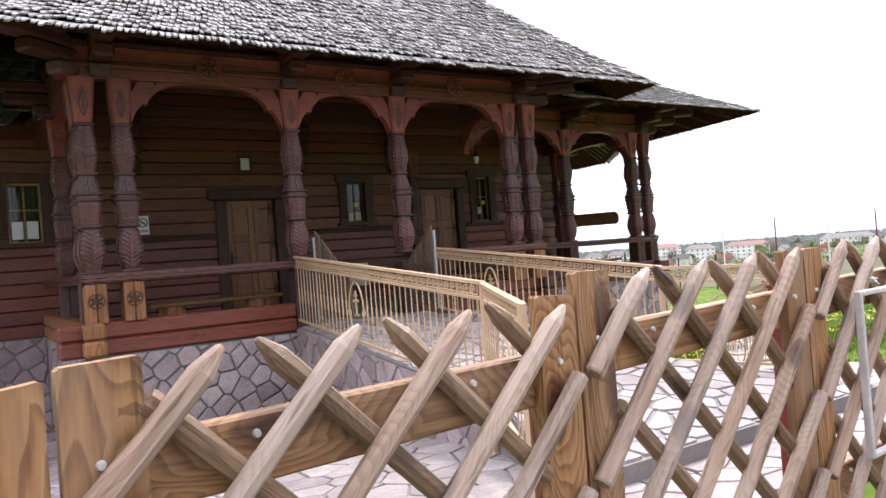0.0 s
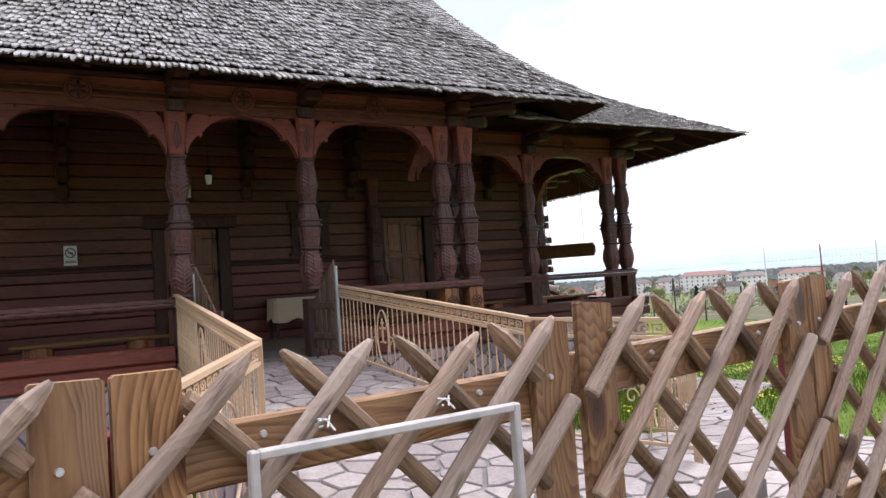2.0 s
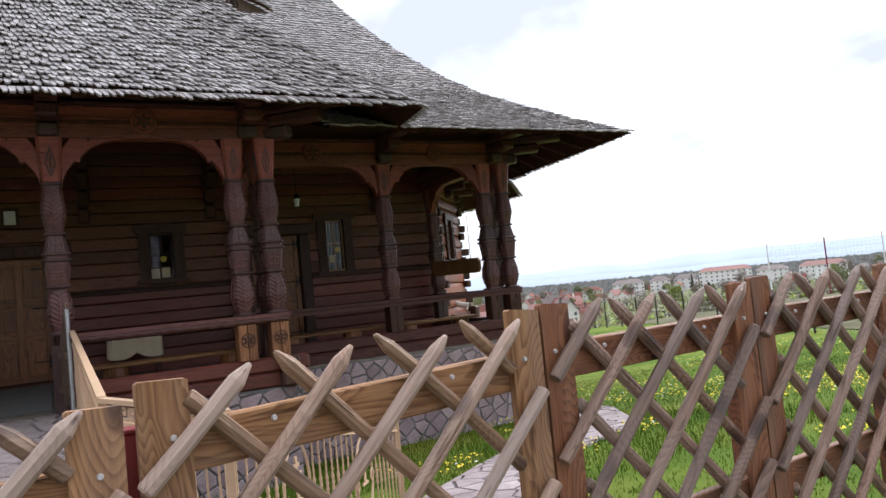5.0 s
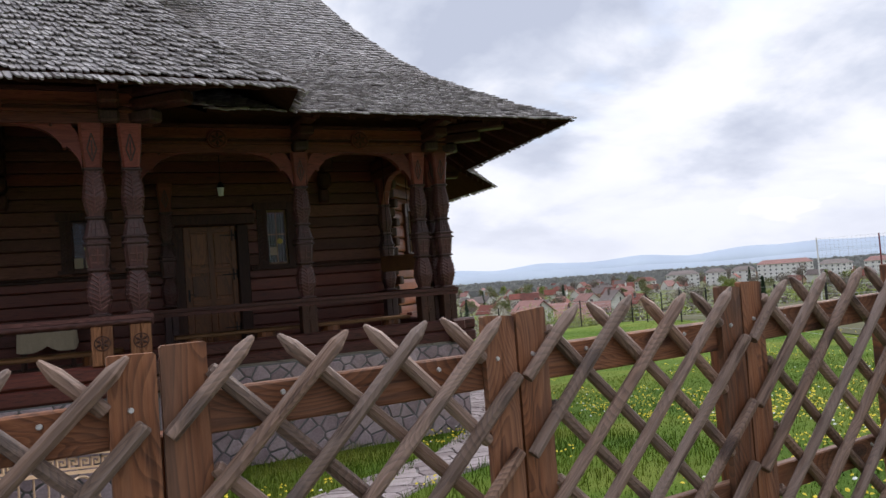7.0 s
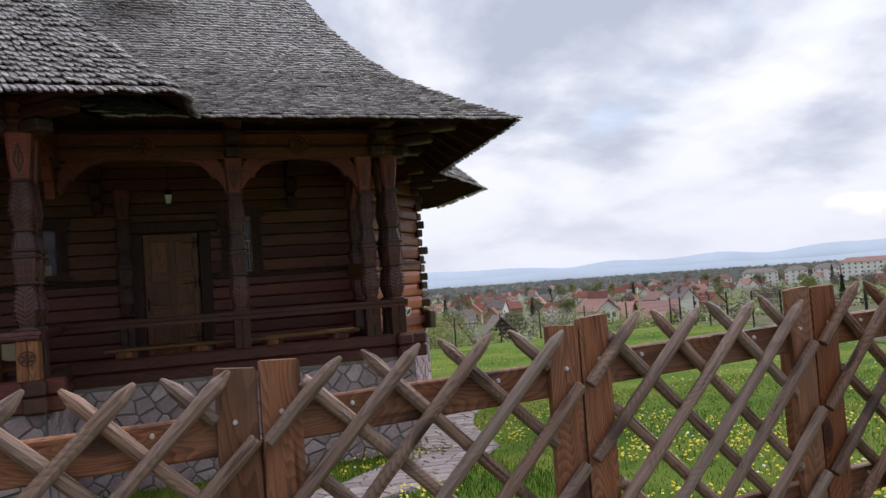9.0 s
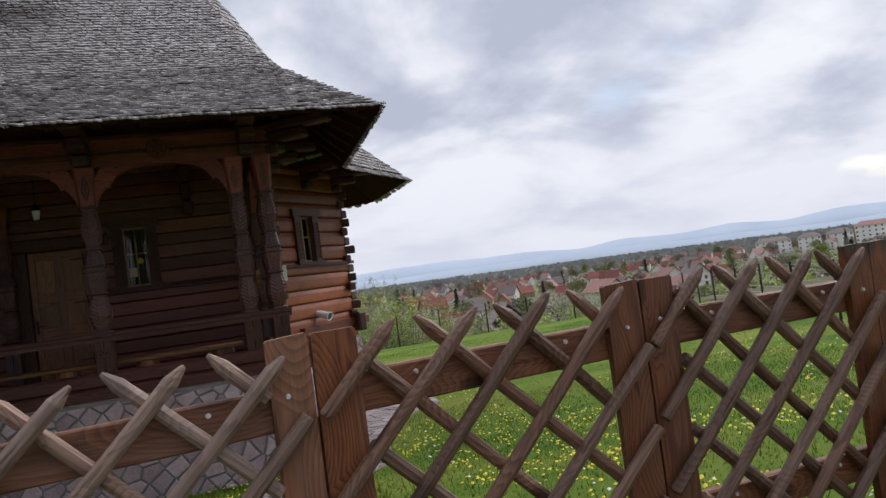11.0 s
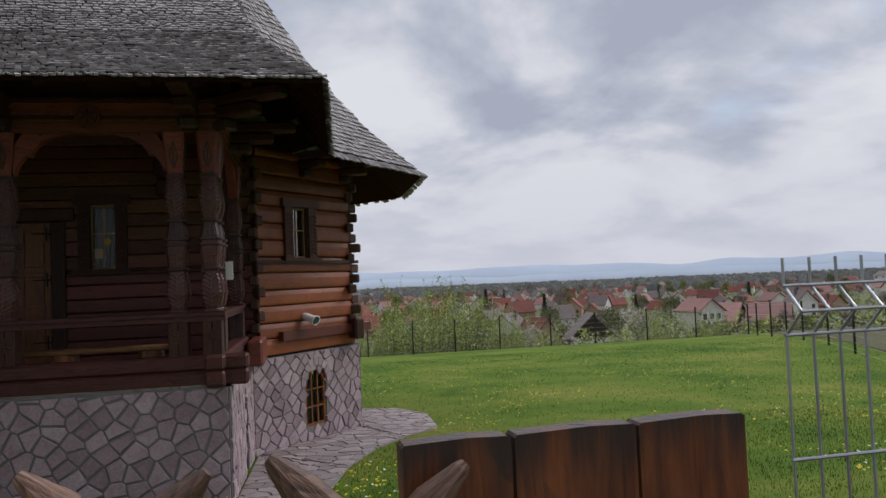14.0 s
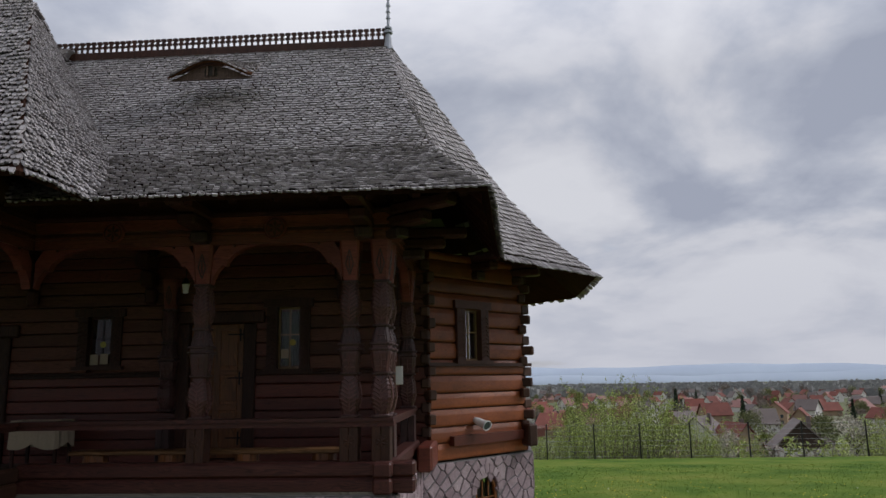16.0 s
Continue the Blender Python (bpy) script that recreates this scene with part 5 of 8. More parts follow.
# arches between the posts
def arch(p0, p1, label="arched reddish board between porch posts"):
    p0, p1 = V(*p0), V(*p1)
    L = float(np.linalg.norm(p1 - p0))
    d = (p1 - p0) / L
    n = V(d[1], -d[0])
    half = L / 2
    shape = [(0.0, 0.0), (0.022, 0.07), (0.06, 0.15), (0.11, 0.215), (0.15, 0.25), (0.162, 0.228), (0.192, 0.236), (0.204, 0.285), (0.25, 0.345), (0.33, 0.415), (0.45, 0.468), (0.60, 0.497)]
    low = [(x, 3.55 + z) for x, z in shape if x < half - 0.03] + [(half, 4.062)]
    high = [(x, min(4.085, 3.90 + 1.55 * x)) for x, z in low]
    t = thing("porch_arch", label, "arch", (p0[0], p0[1], 3.55), "porch arches")
    # two braces with a carved cusp that meet at the crown
    for flip in (0, 1):
        f = lambda o: (lambda a, b2: (p0[0] + d[0] * ((L - a) if flip else a) + n[0] * o, p0[1] + d[1] * ((L - a) if flip else a) + n[1] * o, b2))
        rows = [[f(0.06)(*p) for p in low], [f(-0.06)(*p) for p in low], [f(-0.06)(*p) for p in high], [f(0.06)(*p) for p in high]]
        Geo().loft([[rows[r][k] for r in range(4)] for k in range(len(low))]).ob("bracket", M_ARCH, t)
    for a in (0.30, L - 0.30):
        c = p0 + d * a + n * 0.061
        Geo().tube((c[0], c[1], 4.045), (c[0] + n[0] * 0.02, c[1] + n[1] * 0.02, 4.045), 0.018, 0.014, 8).ob("peg", M_FRAME, t)


for a, b2 in (((2.07, 8.7), (3.92, 8.7)), ((4.14, 8.7), (5.54, 8.7)), ((5.76, 8.7), (7.57, 8.7)), ((8.2, 10.45), (10.39, 10.45)), ((10.61, 10.45), (12.33, 10.45)), ((12.84, 10.96), (12.84, 13.14)), ((1.56, 11.1), (1.56, 9.2)), ((8.09, 9.2), (8.09, 10.4))):
    arch(a, b2)

# lintels with mouldings and rosettes, consoles above the posts
def lintel(p0, p1, rosettes, label, mat):
    p0, p1 = V(*p0), V(*p1)
    t = thing("porch_lintel", label, "beam", (p0[0], p0[1], 4.0), "porch lintels")
    d = (p1 - p0) / np.linalg.norm(p1 - p0)
    n = V(d[1], -d[0])
    for lo, hi, w, mt in ((4.06, 4.18, 0.10, mat), (4.183, 4.215, 0.128, mat), (4.218, 4.262, 0.10, M_DARK_X), (4.265, 4.30, 0.138, mat), (4.303, 4.42, 0.112, M_BAND if mat is M_BEAM_X else mat), (4.423, 4.47, 0.15, M_DARK_X)):
        q = [p0 - n * 0.1, p1 - n * 0.1, p1 + n * w, p0 + n * w]
        Geo().add([(*c, lo) for c in q] + [(*c, hi) for c in q], BOXF).ob("moulding", mt, t)
    for x in rosettes:
        g = Geo()
        y = p0[1] - 0.135
        g.tube((x, y, 4.25), (x, y - 0.022, 4.25), 0.15, 0.138, 20)
        g.ob("boss", M_ARCH, t)
        rosette(y - 0.023, x, 4.25, 0.12, t)


lintel((1.3, 8.7), (8.35, 8.7), (2.99, 4.84, 6.66), "moulded red-brown lintel beam over the porch arches", M_BEAM_X)
lintel((8.2, 10.45), (13.1, 10.45), (9.3, 11.47), "moulded brown lintel beam over the gallery arches", M_BEAM_X)
lintel((12.84, 10.58), (12.84, 13.6), (), "moulded brown lintel beam at the gallery end", M_BEAM_Y)
lintel((1.56, 13.6), (1.56, 8.83), (), "moulded brown lintel beam at the porch end", M_BEAM_Y)
lintel((8.09, 8.83), (8.09, 10.34), (), "moulded brown lintel beam at the porch side", M_BEAM_Y)


def console(x, y, dx, dy, L, label="stepped dark console beam under the eave"):
    """Three stepped timbers that carry the eave outwards."""
    t = thing("eave_console", label, "beam", (x, y, 4.2), "eave consoles")
    ang = math.atan2(dy, dx)
    for k in range(3):
        m = Matrix.Translation((x, y, 4.07 + 0.155 * k)) @ Matrix.Rotation(ang, 4, "Z")
        Geo().box((-0.15, -0.115, 0.0), (L * (0.26 + 0.34 * k), 0.115, 0.15), 0.03, m).ob("timber", M_DARK_Y if k else M_POST_DARK, t)


for x in (1.76, 4.03, 5.65, 7.88):
    console(x, 8.7, 0, -1, 0.8)
for x in (10.5, 12.64):
    console(x, 10.45, 0, -1, 1.15)
console(12.9, 10.5, 0.8, -0.6, 1.2)
console(8.15, 8.7, 0.75, -0.66, 1.3)
console(13.0, 12.0, 1, 0, 0.95)
console(14.6, 15.5, 0.95, -0.3, 1.0)
console(13.9, 14.6, 0.77, -0.64, 0.9)
console(1.5, 8.7, -0.8, -0.6, 1.1)
console(1.5, 10.9, -1, 0, 1.0)

for x in (3.0, 6.15, 8.3, 11.7):
    t = thing("wall_console", "stepped dark log console on the porch wall under the ceiling", "beam", (x, YW, 3.6), "wall consoles")
    for k in range(6):
        Geo().box((x - 0.10, YW - 0.24 - 0.2 * k, 3.66 + 0.29 * k), (x + 0.10, YW - 0.09, 3.94 + 0.29 * k), 0.04).ob("timber", M_DARK_Y, t)

# boards that close the space between lintel and roof
g = Geo()
for i in range(36):
    x = 1.3 + i * 0.2
    if x < 8.3:
        g.box((x, 8.8, 4.28), (x + 0.193, 8.83, 4.95), 0.004)
tagged(g.ob("frieze_boards", M_DECK), "dark boards between lintel and porch roof", "boards", kind="structure")
g = Geo()
for i in range(26):
    x = 8.25 + i * 0.19
    if x < 12.95:
        g.box((x, 10.55, 4.28), (x + 0.183, 10.58, 5.0), 0.004)
tagged(g.ob("frieze_boards_gallery", M_DECK), "dark boards between lintel and gallery roof", "boards", kind="structure")
g = Geo()
for i in range(16):
    y = 10.6 + i * 0.19
    g.box((12.9, y, 4.28), (12.93, y + 0.183, 4.75), 0.004)
tagged(g.ob("frieze_boards_end", M_DECK), "dark boards between lintel and roof at the gallery end", "boards", kind="structure")

# rafters under the eaves
def rafters(parent, at, us, s1, mat):
    for u in us:
        pts = [at(u, s) - V(0, 0, 0.055) for s in (0.035, s1 / 2, s1)]
        side = at(min(u + 0.01, 1), 0.05) - at(max(u - 0.01, 0), 0.05)
        side = side / np.linalg.norm(side) * 0.045
        Geo().loft([[p - side, p + side, p + side - V(0, 0, 0.10), p - side - V(0, 0, 0.10)] for p in pts]).ob("rafter", mat, parent)


rafters(roof_porch, face_fn(EA0, EA1, TA0, TA1, H_PORCH, H_PORCH_E), [0.03 + 0.0588 * k for k in range(17)], 0.2, M_DARK_Y)
rafters(roof_main, face_fn(EB0, EB1, TB0, APEX, H_FRONT, H_FRONT), [0.3 + 0.095 * k for k in range(8)], 0.22, M_DARK_Y)
rafters(roof_main, face_fn(EB1, VALLEY, APEX, APEX + V(0.02, 0, 0), H_FRONT, H_APSE), [0.08 + 0.14 * k for k in range(7)], 0.2, M_DARK_Y)
rafters(roof_main, face_fn(VALLEY, TIP1, APEX, APEX + V(0.02, 0, 0), H_APSE, H_APSE), [0.1 + 0.2 * k for k in range(5)], 0.25, M_DARK_Y)

# ---------------------------------------------------------------- doors and windows
def door(name, x0, x1, z0, z1, label, hinge_right=True):
    y = YW - 0.02
    t = thing(name, label, "door", (x0, y, z0), kind="structure")
    for a, b2 in ((x0 - 0.2, x0 + 0.01), (x1 - 0.01, x1 + 0.2)):
        Geo().box((a, y - 0.15, z0 - 0.02), (b2, y + 0.16, z1 + 0.02), 0.02).ob("door_post", M_FRAME, t)
    Geo().box((x0 - 0.34, y - 0.17, z1 + 0.02), (x1 + 0.34, y + 0.16, z1 + 0.24), 0.025).ob("door_lintel", M_FRAME, t)
    Geo().box((x0 - 0.1, y - 0.2, z0 - 0.05), (x1 + 0.1, y + 0.16, z0 + 0.03), 0.015).ob("threshold", M_FRAME, t)
    leaf = Geo().box((x0 + 0.015, y - 0.02, z0 + 0.035), (x1 - 0.015, y + 0.02, z1 + 0.015)).ob("leaf", M_DOOR, t, "honey-coloured panelled leaf")
    w, h = x1 - x0, z1 - z0
    for a in (x0 + 0.02, x0 + w / 2 - 0.05, x1 - 0.12):
        Geo().box((a, y - 0.045, z0 + 0.04), (a + 0.1, y - 0.018, z1 + 0.01), 0.006).ob("stile", M_DOOR, leaf)
    for zz in (z0 + 0.04, z0 + h * 0.36, z0 + h * 0.62, z1 - 0.11):
        Geo().box((x0 + 0.125, y - 0.043, zz), (x1 - 0.125, y - 0.018, zz + 0.11), 0.006).ob("cross_rail", M_DOOR_X, leaf)
    for a, b2 in ((x0 + 0.14, x0 + w / 2 - 0.07), (x0 + w / 2 + 0.07, x1 - 0.14)):
        for lo, hi in ((z0 + 0.17, z0 + h * 0.34), (z0 + h * 0.43, z0 + h * 0.6), (z0 + h * 0.69, z1 - 0.13)):
            Geo().box((a, y - 0.034, lo), (b2, y - 0.018, hi), 0.012).ob("panel", M_DOOR, leaf)
    hx = x1 - 0.06 if hinge_right else x0 + 0.06
    for zz in (z0 + 0.25, z0 + h * 0.55, z1 - 0.28):
        g = Geo().box((hx - 0.045, y - 0.062, zz), (hx - 0.02, y - 0.044, zz + 0.22), 0.004).box((hx + 0.015, y - 0.062, zz + 0.03), (hx + 0.04, y - 0.044, zz + 0.2), 0.004).box((hx - 0.03, y - 0.064, zz + 0.1), (hx + 0.03, y - 0.046, zz + 0.13), 0.004)
        g.box((hx - 0.25, y - 0.06, zz + 0.105), (hx - 0.03, y - 0.046, zz + 0.125), 0.004)
        g.ob("hinge", M_IRON, leaf, "black iron strap hinge")
    kx = x0 + 0.07 if hinge_right else x1 - 0.07
    g = Geo().box((kx - 0.02, y - 0.056, z0 + 0.9), (kx + 0.02, y - 0.044, z0 + 1.12), 0.004).tube((kx, y - 0.05, z0 + 1.03), (kx, y - 0.10, z0 + 1.03), 0.01, 0.01, 8).tube((kx, y - 0.10, z0 + 1.03), (kx + 0.11, y - 0.10, z0 + 1.02), 0.01, 0.008, 8)
    g.ob("handle", M_IRON, leaf, "black iron lever handle")
    return t


door("door_1", *DOOR_A[:2], 1.0, DOOR_A[3] - 0.03, "closed honey-coloured wooden door in a dark heavy frame")
door("door_2", *DOOR_B[:2], 1.0, DOOR_B[3] - 0.03, "closed honey-coloured gallery door in a dark heavy frame")


def window(name, place, w, z0, z1, label, frame_mat=M_FRAME, sash=M_WINFRAME, curtain=True, casing=0.17):
    """place(a, out) gives the world x, y for a along the window and out of the wall."""
    def box(g, a0, o0, lo, a1, o1, hi):
        c = [place(a0, o0), place(a1, o0), place(a1, o1), place(a0, o1)]
        return g.add([(*p, lo) for p in c] + [(*p, hi) for p in c], BOXF)

    t = thing(name, label, "window", (*place(0, 0), z0), kind="structure")
    for a, b2 in ((-casing, 0.01), (w - 0.01, w + casing)):
        f = box(Geo(), a, -0.16, z0 - 0.06, b2, 0.15, z1 + 0.06).ob("casing", frame_mat, t, "dark casing")
        g, z = Geo(), z0
        while z < z1 - 0.05:
            c0, c1, m0 = place(a + 0.02, 0.155), place(b2 - 0.02, 0.155), place((a + b2) / 2, 0.165)
            g.tube((*c0, z), (*m0, z + 0.05), 0.011, 0.011, 5).tube((*c1, z), (*m0, z + 0.05), 0.011, 0.011, 5)
            z += 0.075
        g.ob("carving", frame_mat, f)
    box(Geo(), -casing - 0.06, -0.16, z1 + 0.06, w + casing + 0.06, 0.17, z1 + 0.2).ob("head", frame_mat, t)
    box(Geo(), -casing - 0.06, -0.16, z0 - 0.12, w + casing + 0.06, 0.2, z0 - 0.06).ob("window_sill", frame_mat, t)
    fr = Geo()
    for a, b2, lo, hi in ((0, 0.035, z0 - 0.06, z1 + 0.06), (w - 0.035, w, z0 - 0.06, z1 + 0.06), (0.035, w - 0.035, z1 + 0.02, z1 + 0.06), (0.035, w - 0.035, z0 - 0.06, z0 - 0.02)):
        box(fr, a, -0.02, lo, b2, 0.03, hi)
    sash_ob = fr.ob("window_frame", sash, t)
    mz = z0 + (z1 - z0) * 0.56
    box(Geo(), w / 2 - 0.011, -0.008, z0 - 0.02, w / 2 + 0.011, 0.022, z1 + 0.02).ob("mullion", sash, sash_ob)
    box(Geo(), 0.035, -0.007, mz - 0.011, w - 0.035, 0.021, mz + 0.011).ob("transom", sash, sash_ob)
    for a, b2 in ((0.035, w / 2 - 0.011), (w / 2 + 0.011, w - 0.035)):
        for lo, hi in ((z0 - 0.02, mz - 0.011), (mz + 0.011, z1 + 0.02)):
            p = box(Geo(), a, 0.004, lo, b2, 0.008, hi).ob("pane", M_GLASS, sash_ob)
            p.visible_shadow = False
    if curtain:
        g = Geo()
        n = 14
        c = [place(0.02 + (w - 0.04) * k / n, -0.14 - 0.015 * (k % 2)) for k in range(n + 1)]
        g.add([(*p, z0) for p in c] + [(*p, z1) for p in c], [(k, k + 1, n + 2 + k, n + 1 + k) for k in range(n)])
        g.ob("curtain", M_CURTAIN, t, "faded green curtain")
    return t


for name, o, lab, sash, cur in (("window_1", WIN_L, "small pale-framed window with a green curtain", M_WINFRAME, True), ("window_2", WIN_A, "small dark-cased window with carved sides", M_FRAME, False), ("window_3", WIN_B, "small dark-cased gallery window with a green curtain", M_WINFRAME, True)):
    window(name, lambda a, out, x0=o[0]: (x0 + a, YW - out), o[1] - o[0], o[2] + 0.06, o[3] - 0.06, lab, M_FRAME, sash, cur)
window("window_4", lambda a, out: tuple(AP0 + AD * (WIN_C[0] + a) + AN * out), WIN_C[1] - WIN_C[0], WIN_C[2] + 0.06, WIN_C[3] - 0.06, "tall narrow apse window between carved brown side boards", M_CASING, M_WINFRAME, False, 0.2)

# arched cellar window of the apse
cw = thing("window_5", "small arched cellar window with brown wooden bars in the plinth", "window", (*(PA0 + AD * UA0), -0.45), kind="structure")
ww = UA1 - UA0
pa = lambda a, out, z: (*(PA0 + AD * (UA0 + a) + AN * out), z)
arc = [(ww / 2 - ww / 2 * math.cos(math.pi * k / 12), 0.30 + 0.27 * math.sin(math.pi * k / 12)) for k in range(13)]
shape = [(0.0, -0.45)] + arc + [(ww, -0.45)]
inner = [(ww / 2 + (a - ww / 2) * 0.80, -0.40 + (b2 + 0.45) * 0.94) for a, b2 in shape]
g = Geo()
g.loft([[pa(a, o, b2) for a, b2 in s] for s, o in ((shape, -0.02), (shape, -0.07), (inner, -0.07), (inner, -0.02))] + [[pa(a, -0.02, b2) for a, b2 in shape]], caps=False)
g.ob("window_frame", M_DOOR, cw, "brown wooden frame")
for a in (ww * 0.36, ww * 0.64):
    c = [pa(a - 0.012, -0.05, -0.42), pa(a + 0.012, -0.05, -0.42), pa(a + 0.012, -0.03, -0.42), pa(a - 0.012, -0.03, -0.42)]
    Geo().add(c + [(p[0], p[1], 0.5) for p in c], BOXF).ob("bar", M_DOOR, cw)
for z in (-0.12, 0.2):
    c = [pa(0.03, -0.052, z), pa(ww - 0.03, -0.052, z), pa(ww - 0.03, -0.03, z), pa(0.03, -0.03, z)]
    Geo().add(c + [(p[0], p[1], z + 0.025) for p in c], BOXF).ob("bar", M_DOOR_X, cw)
p = Geo().add([pa(a, -0.06, b2) for a, b2 in inner], [tuple(range(len(inner)))]).ob("pane", M_GLASS, cw)
p.visible_shadow = False
# dark plate behind the bars, the shade of the cellar as a colour
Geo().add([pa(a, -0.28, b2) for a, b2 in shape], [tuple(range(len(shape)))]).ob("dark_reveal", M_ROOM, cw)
for k in range(9):
    a0, a1 = math.pi * k / 9, math.pi * (k + 0.88) / 9
    pts = [(ww / 2 - r * math.cos(a), 0.30 + (r + 0.0) * 1.16 * math.sin(a)) for r, a in ((ww / 2 + 0.005, a0), (ww / 2 + 0.005, a1), (ww / 2 + 0.13, a1), (ww / 2 + 0.13, a0))]
    Geo().prism(pts, lambda a, b2: pa(a, -0.02, b2), lambda a, b2: pa(a, 0.032, b2)).ob("arch_stone", M_STONE, cw)
sw = thing("window_6", "narrow arched cellar opening in the gallery end plinth", "window", (13.03, 12.2, -0.7), kind="structure")
# the cellar's shade again, as a dark arched plate
Geo().prism([(12.05, -0.75)] + [(12.23 - 0.18 * math.cos(math.pi * k / 8), 0.3 + 0.2 * math.sin(math.pi * k / 8)) for k in range(9)] + [(12.41, -0.75)], lambda a, b2: (12.95, a, b2), lambda a, b2: (12.99, a, b2)).ob("dark_reveal", M_ROOM, sw)

# ---------------------------------------------------------------- things on the porch
sign = thing("no_smoking_sign", "white no smoking notice on the log wall", "sign", (3.08, YW - 0.12, 2.7))
Geo().box((2.975, YW - 0.125, 2.54), (3.185, YW - 0.115, 2.88), 0.003).ob("panel", M_WHITE, sign)
g = Geo()
cy = YW - 0.127
g.loft([[(3.08 + r * math.cos(2 * math.pi * i / 24), cy - d, 2.755 + r * math.sin(2 * math.pi * i / 24)) for i in range(24)] for r, d in ((0.085, 0), (0.085, 0.002), (0.07, 0.002), (0.07, 0))], caps=False)
m = Matrix.Translation((3.08, cy, 2.755)) @ Matrix.Rotation(radians(45), 4, "Y")
g.box((-0.075, -0.002, -0.008), (0.075, 0.0, 0.008), 0, m)
g.ob("ban_ring", M_INK, sign)
Geo().box((3.04, cy - 0.001, 2.745), (3.12, cy, 2.765)).ob("cigarette_mark", M_INK, sign)
for z in (2.59, 2.615):
    Geo().box((2.995, cy - 0.001, z - 0.006), (3.165, cy, z + 0.006)).ob("text_bar", M_INK, sign)

notice = thing("framed_notice", "framed white paper notice on the log wall above the door", "notice", (5.03, YW - 0.12, 3.8))
Geo().box((4.90, YW - 0.15, 3.66), (5.16, YW - 0.115, 4.0), 0.008).ob("frame", M_FRAME, notice)
Geo().box((4.945, YW - 0.156, 3.71), (5.115, YW - 0.151, 3.94)).ob("paper", M_WHITE, notice)

for x, z, lab in ((7.27, 2.72, "white paper slip in the window"), (7.45, 2.73, "white paper slip in the window")):
    p = tagged(Geo().box((x - 0.07, YW - 0.05, z - 0.09), (x + 0.07, YW - 0.045, z + 0.09)).ob("paper_slip", M_CLOTH), lab + " beside another", "paper", "window papers")
tagged(Geo().tube((7.42, YW - 0.044, 2.98), (7.42, YW - 0.05, 2.98), 0.055, 0.055, 16).ob("round_sticker", M_YELLOW), "round yellow sticker on the window pane", "sticker", "window stickers")
tagged(Geo().tube((10.8, YW - 0.044, 2.95), (10.8, YW - 0.05, 2.95), 0.055, 0.055, 16).ob("round_sticker", M_YELLOW), "round yellow sticker on the gallery window pane", "sticker", "window stickers")
tagged(Geo().box((10.6, YW - 0.05, 2.68), (10.73, YW - 0.045, 2.84)).ob("paper_slip", M_CLOTH), "white paper slip in the gallery window", "paper", "window papers")


# white sheets added in place of the sky's reflection in the lower panes
for x in (1.13, 1.35):
    tagged(Geo().box((x - 0.085, YW + 0.02, 2.56), (x + 0.085, YW + 0.026, 2.86)).ob("paper_sheet", M_WHITE), "white sheet behind the lower window pane in place of a sky reflection", "paper", "window papers")


def hanging_lamp(x, y, z, label):
    t = thing("hanging_lantern", label, "lamp", (x, y, z), "porch lanterns")
    Geo().tube((x, y, z + 0.16), (x, y, 5.38), 0.006, 0.006, 6).ob("chain", M_IRON, t)
    Geo().tube((x, y, z + 0.06), (x, y, z + 0.16), 0.075, 0.02, 8).ob("cap", M_IRON, t)
    Geo().tube((x, y, z - 0.08), (x, y, z + 0.06), 0.04, 0.06, 8).ob("glass", M_LAMPGLASS, t, "milky glass body")


hanging_lamp(4.92, 11.1, 3.66, "black hanging lantern with milky glass")
hanging_lamp(9.54, 12.09, 3.73, "small dark hanging lantern with milky glass")

# hanging wooden sounding board
toaca = thing("sounding_board", "long wooden sounding board hung on wires in the gallery", "sounding board", (12.65, 11.9, 2.3))
poly = [(11.19, 2.17), (11.13, 2.24), (11.13, 2.38), (11.19, 2.45), (12.95, 2.50), (13.02, 2.44), (13.02, 2.28), (12.95, 2.20)]
Geo().prism(poly, lambda a, b2: (12.62, a, b2), lambda a, b2: (12.67, a, b2)).ob("board", M_BENCH, toaca)
for y in (11.45, 12.6):
    Geo().tube((12.645, y, 2.44), (12.645, y + 0.02, 5.38), 0.006, 0.006, 5).ob("wire", M_IRON, toaca)

# benches along the rails, on stump blocks
def bench(x0, x1, y, label, z=1.42):
    t = thing("porch_bench", label, "bench", (x0, y, 0.985), "porch benches")
    Geo().box((x0, y - 0.17, z - 0.055), (x1, y + 0.17, z), 0.012).ob("seat", M_BENCH, t)
    n = max(2, round((x1 - x0) / 0.9))
    for k in range(n):
        x = x0 + 0.3 + (x1 - x0 - 0.6) * k / (n - 1)
        Geo().tube((x, y, 0.985), (x, y, z - 0.056), 0.17, 0.16, 12).ob("stump", M_DOOR, t)


bench(2.2, 3.9, 9.2, "long plank bench on stump blocks behind the rail")
bench(5.9, 7.9, 9.2, "long plank bench on stump blocks behind the rail")
bench(8.6, 12.3, 10.95, "long plank bench on stump blocks in the gallery")

table = thing("small_table", "small table under a draped pale cloth by the wall", "table", (6.78, 13.1, 0.985))
for dx in (-0.36, 0.36):
    for dy in (-0.2, 0.2):
        Geo().box((6.78 + dx - 0.025, 13.1 + dy - 0.025, 0.985), (6.78 + dx + 0.025, 13.1 + dy + 0.025, 1.69), 0.005).ob("leg", M_FRAME, table)
Geo().box((6.38, 12.85, 1.69), (7.18, 13.35, 1.725), 0.006).ob("tabletop", M_FRAME, table)
cloth = Geo()
n = 40
top, low = [], []
